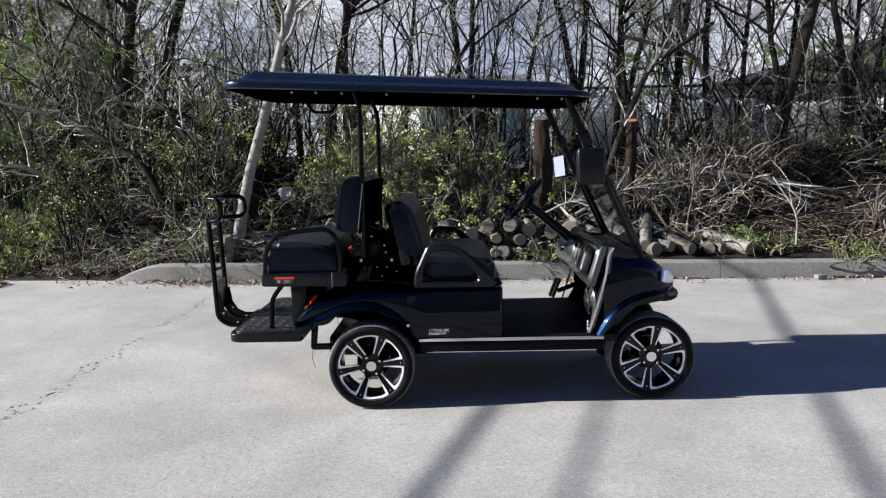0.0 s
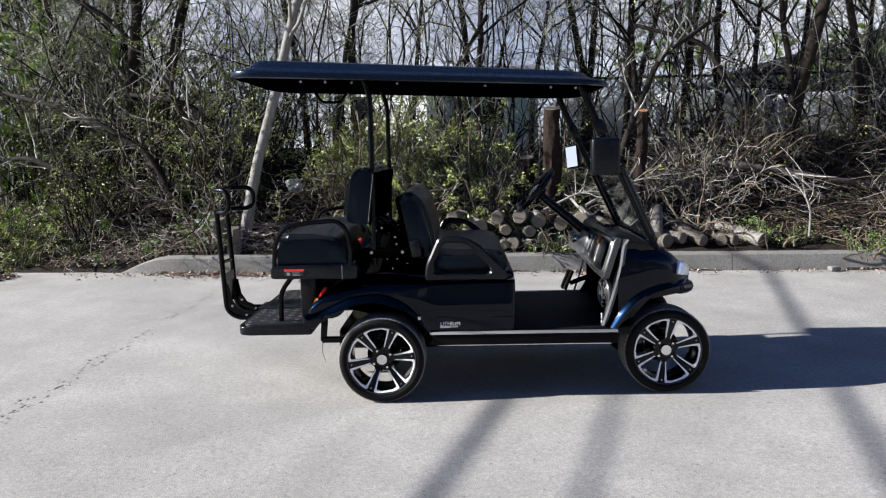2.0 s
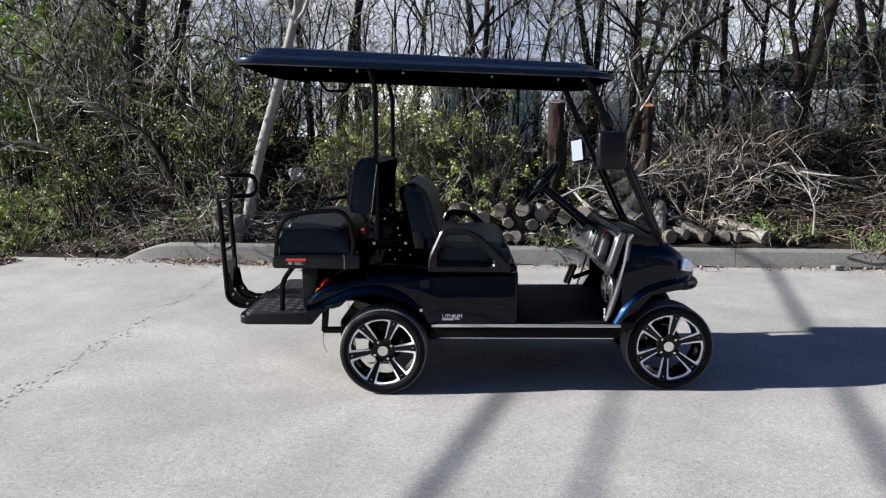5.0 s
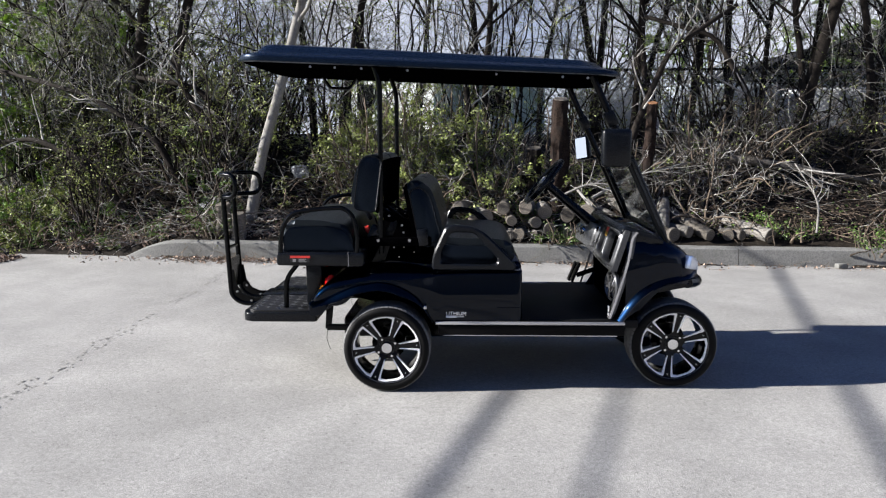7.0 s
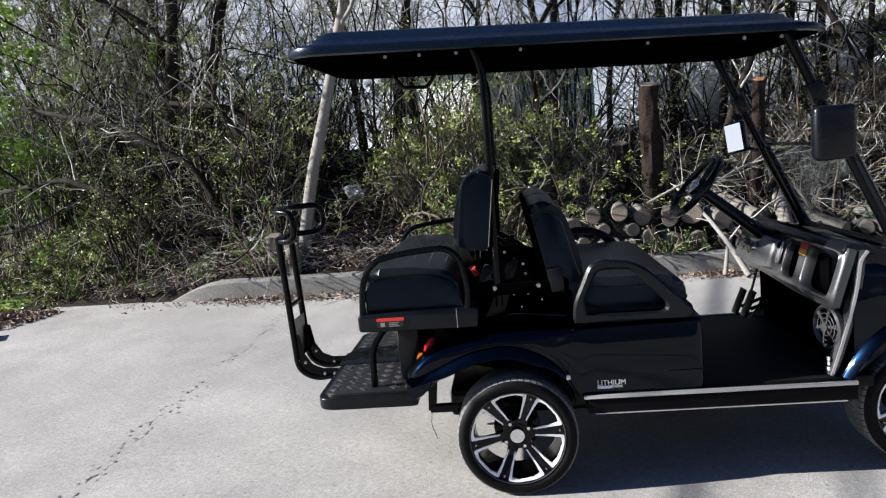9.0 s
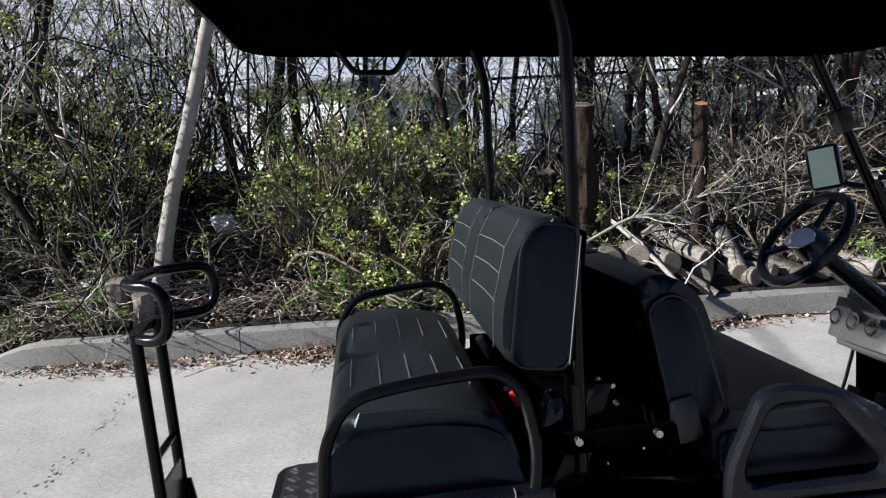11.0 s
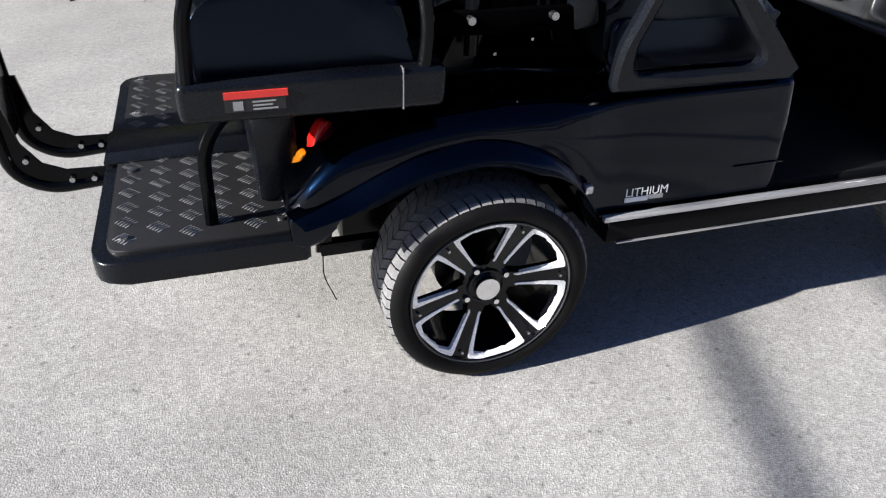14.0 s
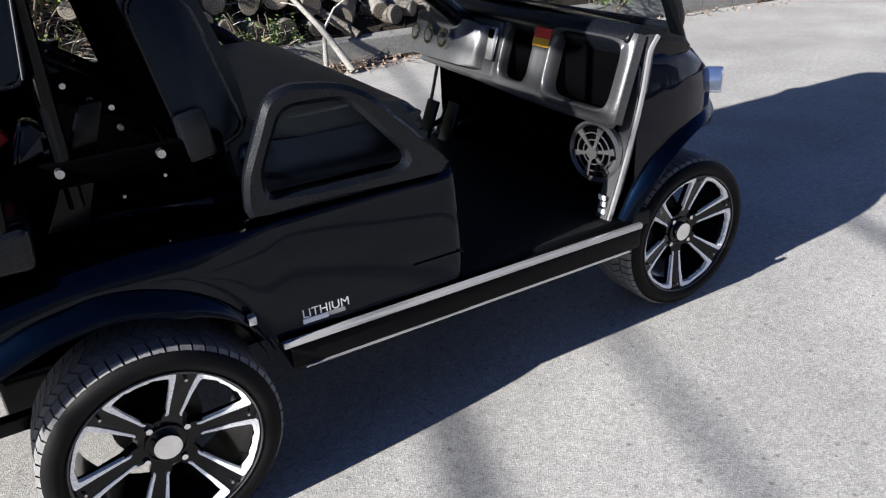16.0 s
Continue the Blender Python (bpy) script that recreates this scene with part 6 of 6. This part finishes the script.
def dead_limb(points, r, label, mat, seed, twigs=6, name="fallen_branch"):
    rr = random.Random(seed)
    base = Vector(points[0])
    ob = thing(name, label, "branch", tuple(base))
    pts = fillet([Vector(p) - base for p in points], 0.2, 4)
    line = [(p, r * (1 - 0.5 * i / len(pts))) for i, p in enumerate(pts)]
    raw_part("limb", strands([line], 8), mat, ob)
    if twigs:
        raw_part("twig_tangle", strands(branch(rr, line, twigs, 0.3, 0.7, 0.4, 5, 0.7, 0.18, 0.1), 4), TWIG, ob, "", "stuff")
    return ob


dead_limb([(4.0, 5.95, 1.2), (5.0, 5.9, 1.06), (6.2, 5.8, 0.82)], 0.06, "fallen grey tree trunk lying on the bank", BARK, 1, 4, "fallen_log")
dead_limb([(2.26, 4.12, 0.02), (2.16, 4.36, 0.29), (2.05, 4.75, 0.55), (1.85, 5.25, 0.85)], 0.03, "forked pale branch propped over the kerb", PALE_BARK, 2, 3)
dead_limb([(2.06, 4.2, 0.02), (2.14, 4.37, 0.27)], 0.024, "short pale fork of a branch on the asphalt", PALE_BARK, 3, 0)
dead_limb([(2.5, 4.5, 0.22), (2.3, 4.75, 0.4), (2.0, 5.2, 0.72)], 0.045, "grey branch leaning on the woodpile", BARK, 4, 3)
dead_limb([(2.0, 4.9, 0.75), (2.5, 5.1, 1.0), (3.3, 5.5, 1.15)], 0.02, "bare pale branch across the brushwood", PALE_BARK, 6, 12)
dead_limb([(1.5, 5.0, 0.7), (2.0, 4.95, 0.95), (2.5, 4.8, 0.85)], 0.015, "bare pale branch across the brushwood", PALE_BARK, 7, 14)
dead_limb([(4.6, 4.6, 0.35), (4.75, 4.9, 0.7), (4.6, 5.3, 1.15)], 0.014, "stripped pinkish branch standing in the brush", PALE_BARK, 8, 12)
dead_limb([(-3.6, 5.6, 0.45), (-2.9, 5.2, 0.5), (-1.8, 5.3, 0.55)], 0.015, "thin dead branch lying on the leaf litter", BARK, 9, 8)


for i, pts in enumerate((((-3.4, 6.0, 0.6), (-3.9, 6.1, 1.5), (-4.9, 6.3, 2.1), (-6.4, 6.6, 2.5)), ((-2.6, 6.1, 0.6), (-3.0, 6.1, 1.5), (-3.6, 6.2, 2.3), (-3.4, 6.3, 3.3)), ((-3.0, 6.2, 0.6), (-2.9, 6.2, 1.7), (-3.3, 6.2, 2.2), (-4.2, 6.3, 2.35)),
                       ((-4.3, 5.9, 0.5), (-4.9, 6.0, 1.2), (-5.7, 6.2, 1.5), (-6.9, 6.6, 1.4)), ((0.2, 6.6, 0.9), (0.5, 6.6, 1.8), (0.4, 6.7, 2.6), (0.9, 6.8, 3.4)), ((2.6, 6.4, 0.9), (2.9, 6.4, 1.8), (3.3, 6.5, 2.7), (4.2, 6.5, 3.3)), ((4.6, 6.6, 1.0), (4.5, 6.6, 2.0), (4.0, 6.7, 2.9), (3.0, 6.8, 3.2)))):
    dead_limb(list(pts), 0.055, "dark crooked limb arching through the thicket", DARK_BARK, 60 + i, 9, "tree_limb")

# brush heap: a mass of dry sticks to the front of the woodpile
def sticks(count, spot, length, r, seed):
    rr = random.Random(seed)
    lines = []
    for _ in range(count):
        p = Vector(spot(rr))
        a = rr.uniform(0, 2 * math.pi)
        lines.append(grow(rr, p, Vector((math.cos(a), math.sin(a), rr.uniform(-0.15, 0.6))), rr.uniform(*length), rr.uniform(*r), 5, 0.16, -0.3, 0.4))
    return strands(lines)


def heap(rr):
    x = rr.uniform(1.6, 8.5)
    d = rr.uniform(0.9, 3.0)
    return x, kerb_y(x) + d, land(x, kerb_y(x) + d) + rr.uniform(0.0, 0.3)


def pile_spot(rr):
    x = rr.choice((rr.uniform(1.2, 3.4), rr.uniform(3.4, 6.0)))
    d = rr.uniform(0.45, 1.7)
    return x, kerb_y(x) + d, land(x, kerb_y(x) + d) + rr.uniform(0.05, 0.6)


def floor_spot(rr):
    x = rr.uniform(-7.5, 9)
    d = abs(rr.gauss(0, 0.9)) + 0.35
    return x, kerb_y(x) + d, land(x, kerb_y(x) + d) + 0.015


def gutter_spot(rr):
    x = rr.choice((rr.uniform(-4.6, 8), rr.gauss(-0.85, 0.28), rr.gauss(-0.9, 0.2), rr.gauss(-2.4, 0.5), rr.gauss(2.3, 0.3)))
    return x, kerb_y(x) - abs(rr.gauss(0, 0.12 if x > -0.2 else 0.19)) - 0.02, 0.012


tagged(new("brush_heap", raw_mesh("brush_heap", sticks(420, heap, (0.5, 1.5), (0.003, 0.008), 1), TWIG_DARK)), "heap of dry grey and brown sticks on the bank", "sticks", kind="stuff")
tagged(new("dry_branches", raw_mesh("dry_branches", sticks(60, pile_spot, (0.4, 1.1), (0.002, 0.005), 12), PALE_BARK)), "pale dry branches thrown over the woodpile", "branches", kind="stuff")
tagged(new("fallen_twigs", raw_mesh("fallen_twigs", sticks(1900, floor_spot, (0.15, 0.6), (0.002, 0.006), 2), CANE)), "dry twigs scattered over the leaf litter", "twigs", kind="stuff")
tagged(new("gutter_twigs", raw_mesh("gutter_twigs", sticks(420, gutter_spot, (0.1, 0.35), (0.002, 0.005), 3), CANE)), "dry twigs swept against the kerb", "twigs", kind="stuff")


def litter(count, spot, size, seed, mat, name, label):
    rr = random.Random(seed)
    tagged(new(name, raw_mesh(name, leaves_at(rr, [Vector(spot(rr)) for _ in range(count)], size, 0.012), mat, False)), label, "leaf litter", kind="stuff")


def debris_spot(rr):
    x = rr.uniform(-5.0, 1.6)
    d = 0.24 + abs(rr.gauss(0, 0.5))
    return x, kerb_y(x) + d, land(x, kerb_y(x) + d) + rr.uniform(0.01, 0.06)


tagged(new("bleached_twigs", raw_mesh("bleached_twigs", sticks(900, debris_spot, (0.15, 0.55), (0.002, 0.006), 14), TWIG)), "bleached dry twigs along the top of the kerb", "twigs", kind="stuff")
litter(3800, debris_spot, 0.05, 15, DRY_LEAF, "pale_litter", "pale dry leaves and chips along the kerb")
litter(9000, floor_spot, 0.06, 4, BROWN_LEAF, "leaf_litter", "dry brown leaves covering the bank")
litter(2600, gutter_spot, 0.045, 5, DRY_LEAF, "gutter_leaves", "dry reddish leaves swept against the kerb")


def edge_spot(rr):
    y = rr.uniform(1.5, 4.9)
    x = -5.25 - 0.33 * max(4.6 - y, 0) - abs(rr.gauss(0, 0.35)) + 0.1
    return x, y, max(land(x, y), 0) + 0.015


def turf_spot(rr):
    x, y = rr.uniform(-12, -5.6), rr.uniform(3.0, 9.0)
    if beyond(x, y) < 0.55:
        x, y = -8, 7
    return x, y, land(x, y) + 0.02


litter(2600, edge_spot, 0.06, 6, DRY_LEAF, "edge_leaves", "dry brown leaves along the asphalt edge")
litter(14000, turf_spot, 0.07, 7, LEAF, "grass", "short bright green grass")
litter(2600, floor_spot, 0.045, 8, LEAF_DEEP, "ground_ivy", "small green weeds among the dead leaves")

# rubbish: a plastic bag, a white tray, a board
bm = bmesh.new()
bmesh.ops.create_icosphere(bm, subdivisions=4, radius=0.12)
for v in bm.verts:
    v.co *= 1 + 0.45 * noise.noise(v.co * 11) + 0.3 * noise.noise(v.co * 31)
    v.co.z *= 0.9
bag = single("plastic_bag", bm, POLY, "crumpled white plastic bag caught on the bank", "bag", smooth=0)
bag.location = (-1.97, 6.6, land(-1.97, 6.6) + 0.14)
bm = box(-0.2, 0.2, -0.1, 0.1, 0, 0.02, 0.008)
bm = moved(bm, pose(-3.05, 5.85, land(-3.05, 5.85) + 0.07, 14, -8, 20))
single("plastic_sheet", bm, POLY, "scrap of white plastic lying on the leaves", "litter")
bm = moved(box(-0.19, 0.19, -0.14, 0.14, 0, 0.03, 0.006), pose(-5.3, 3.62, max(land(-5.3, 3.62), 0) + 0.05, -6, 4, 18))
single("board", bm, PAPER, "weathered pale board lying at the asphalt edge", "board")
bm = moved(box(-0.06, 0.06, -0.04, 0.04, 0, 0.06, 0.012), pose(4.7, kerb_y(4.7) - 0.1, 0.0, 0, 0, 12))
single("brick", bm, CONCRETE, "broken grey brick lying in the gutter", "brick")


# ---- fence, houses and what closes the place ----
def build_fence():
    """Woven wire between posts, with a top rail; pale sheets stand behind it."""
    fence = thing("fence", "grey woven wire fence with steel posts", "fence", (0, 10.3, 0))
    x0, x1, z0, z1, cell = 1.4, 15.0, 1.5, 2.76, 0.118
    bm = bmesh.new()

    def wire(a, b, y, r=0.0095):
        d = (b - a).normalized()
        n = Vector((-d.y, d.x))
        vs = []
        for p in (a, b):
            for o, yy in ((n * r, 0), (-n * r, 0), (Vector((0, 0)), r * 2)):
                q = p + o
                vs.append(bm.verts.new((q.x, y + yy, q.y)))
        for i in range(3):
            bm.faces.new((vs[i], vs[(i + 1) % 3], vs[3 + (i + 1) % 3], vs[3 + i]))
    h = z1 - z0
    k = x0 - h
    while k < x1:
        for s in (1, -1):
            a, b = (Vector((k, z0)), Vector((k + h, z1))) if s > 0 else (Vector((k + h, z0)), Vector((k, z1)))
            if min(a.x, b.x) >= x0 and max(a.x, b.x) <= x1:
                wire(a, b, 0.01 * s)
        k += cell
    part("wire_mesh", bm, WIRE, fence, smooth=0)
    part("top_rail", tube([(x0, 0, z1 + 0.02), (x1, 0, z1 + 0.02)], 0.024, 8), TUBE, fence)
    for i in range(6):
        part("fence_post", tube([(x0 + i * 2.72, 0.03, 1.2), (x0 + i * 2.72, 0.03, z1 + 0.08)], 0.03, 8), WIRE, fence)
    for x, w, h, mat in ((3.7, 1.9, 0.95, TARP), (6.1, 2.3, 1.05, TARP), (8.7, 2.2, 0.95, POLY), (11.3, 2.4, 1.05, TARP), (13.8, 2.0, 0.9, TARP)):
        ob = thing("covered_load", "pale tarpaulin-covered load behind the fence", "load", (x, 12.6, 1.6))
        part("cover", box(-w / 2, w / 2, -0.5, 0.5, 0, h, 0.12, 3), mat, ob)


def build_house(name, label, x0, x1, y0, y1, base, eave, ridge, wall_mat, along="x", windows=()):
    """A house with boarded walls, a pitched roof and its windows."""
    house = thing(name, label, "house", ((x0 + x1) / 2, (y0 + y1) / 2, base))
    w, d, h = (x1 - x0) / 2, (y1 - y0) / 2, eave - base
    part("wall", box(-w, w, -d, d, -0.4, h), wall_mat, house, smooth=0)
    bm = bmesh.new()
    k = 0.12
    while k < h:
        for q in ((-w - 0.012, w + 0.012, -d - 0.02, -d - 0.002), (w + 0.002, w + 0.02, -d, d), (-w - 0.02, -w - 0.002, -d, d)):
            x, xx, y, yy = q
            vs = [bm.verts.new(c) for c in ((x, y, k - 0.11), (xx, y, k - 0.11), (xx, yy, k - 0.11), (x, yy, k - 0.11), (x, yy, k), (xx, yy, k), (xx, y, k - 0.1), (x, y, k - 0.1))]
            bm.faces.new((vs[0], vs[1], vs[6], vs[7]))
            bm.faces.new((vs[7], vs[6], vs[5], vs[4]))
            bm.faces.new((vs[0], vs[3], vs[2], vs[1]))
        k += 0.13
    tagged(part("siding", bm, wall_mat, house, smooth=0), kind="stuff")
    o = 0.35
    rise = ridge - eave
    if along == "x":
        prof = [(-d - o, h - rise * o / d), (0, h + rise), (d + o, h - rise * o / d), (d + o, h - rise * o / d + 0.12), (0, h + rise + 0.14), (-d - o, h - rise * o / d + 0.12)]
        bm = moved(prism(prof, -w - o, w + o), Matrix.Rotation(radians(90), 4, "Z"))
        gable = moved(prism([(-d, h), (0, h + rise), (d, h)], -w, w), Matrix.Rotation(radians(90), 4, "Z"))
    else:
        prof = [(-w - o, h - rise * o / w), (0, h + rise), (w + o, h - rise * o / w), (w + o, h - rise * o / w + 0.12), (0, h + rise + 0.14), (-w - o, h - rise * o / w + 0.12)]
        bm = prism(prof, -d - o, d + o)
        gable = prism([(-w, h), (0, h + rise), (w, h)], -d, d)
    part("roof", bm, SHINGLE, house, "dark shingled roof", smooth=0)
    part("gable", gable, wall_mat, house, smooth=0)
    for x, z, ww, hh in windows:
        win = part("window", box(x - ww / 2 - 0.06, x + ww / 2 + 0.06, -d - 0.06, -d - 0.022, z - hh / 2 - 0.06, z + hh / 2 + 0.06, 0.008), WHITE, house, "white window frame")
        part("pane", box(x - ww / 2, x + ww / 2, -d - 0.066, -d - 0.061, z - hh / 2, z + hh / 2), RIM_BLACK, win, "dark window pane", smooth=0)
    return house


build_fence()
white_house = build_house("house", "white clapboard house behind the trees", -4.6, -0.85, 25, 33, 1.7, 4.4, 5.0, SIDING, "x", ((-0.9, 1.5, 0.7, 0.9),))
white_house.rotation_euler.z = radians(-13)
white_house.location.x += 0.95
build_house("house", "grey-blue boarded house with a dark roof", -0.8, 3.6, 26.2, 32, 1.7, 4.1, 5.0, GREY_SIDING, "x", ((0.4, 1.3, 0.9, 1.0),))
DARK_BOARDS = material("dark_boards", (0.022, 0.027, 0.022), 0.9, vary=0.3, scale=2, fine=30)
build_house("garage", "low dark boarded garage with a shingled roof", 7.3, 19.0, 14, 21, 1.6, 3.15, 4.6, DARK_BOARDS, "y")

# the long building across the car park, behind the walk
CLADDING = material("pale_cladding", (0.5, 0.5, 0.5), 0.7, vary=0.1, scale=0.6, fine=14)
block = thing("building", "long pale clad building with a row of windows", "building", (0, -19, 0))
part("wall", box(-45, 45, -8, 0, -0.1, 7.5), CLADDING, block, smooth=0)
part("parapet", box(-45.2, 45.2, -8.2, 0.2, 7.5, 7.9), CONCRETE, block, smooth=0)
for i in range(18):
    win = part("window", box(-43 + i * 5, -40.4 + i * 5, -0.02, 0.05, 1.2, 3.4), TRIM, block, "silver window frame", smooth=0)
    part("pane", box(-42.9 + i * 5, -40.5 + i * 5, 0.052, 0.06, 1.3, 3.3), HEADLAMP, win, "pale reflecting pane", smooth=0)

# overhead lines: their shadows cross the asphalt at a slant
def on_line(x0, s, h):
    """A point of the line whose shadow runs through (x0, 0), s metres along it, hung h metres up."""
    g = Vector((x0 + 0.31 * s, s, 0))
    return g + SUN_FROM * (h / SUN_FROM.z)


for x0, r, h in ((0.70, 0.026, 4.2), (1.36, 0.017, 4.4), (2.68, 0.025, 4.5)):
    pts = [on_line(x0, s, h + 0.011 * s * s) for s in range(-20, 21)]
    single("overhead_cable", tube(pts, r, 8), RUBBER, "thick black overhead cable strung across the car park", "cable", group="overhead cables")
for s in (-20.0, 20.0):
    p = on_line(1.5, s, 8.8)
    bm = tube([(p.x, p.y, -0.2 if s < 0 else 1.2), (p.x, p.y, 9.2)], [0.16, 0.11], 12)
    box(p.x - 2.4, p.x + 2.4, p.y - 0.05, p.y + 0.05, 8.62, 8.74, 0.0, bm=bm)
    single("utility_pole", bm, DARK_BARK, "dark wooden utility pole with a cross arm", "utility pole")
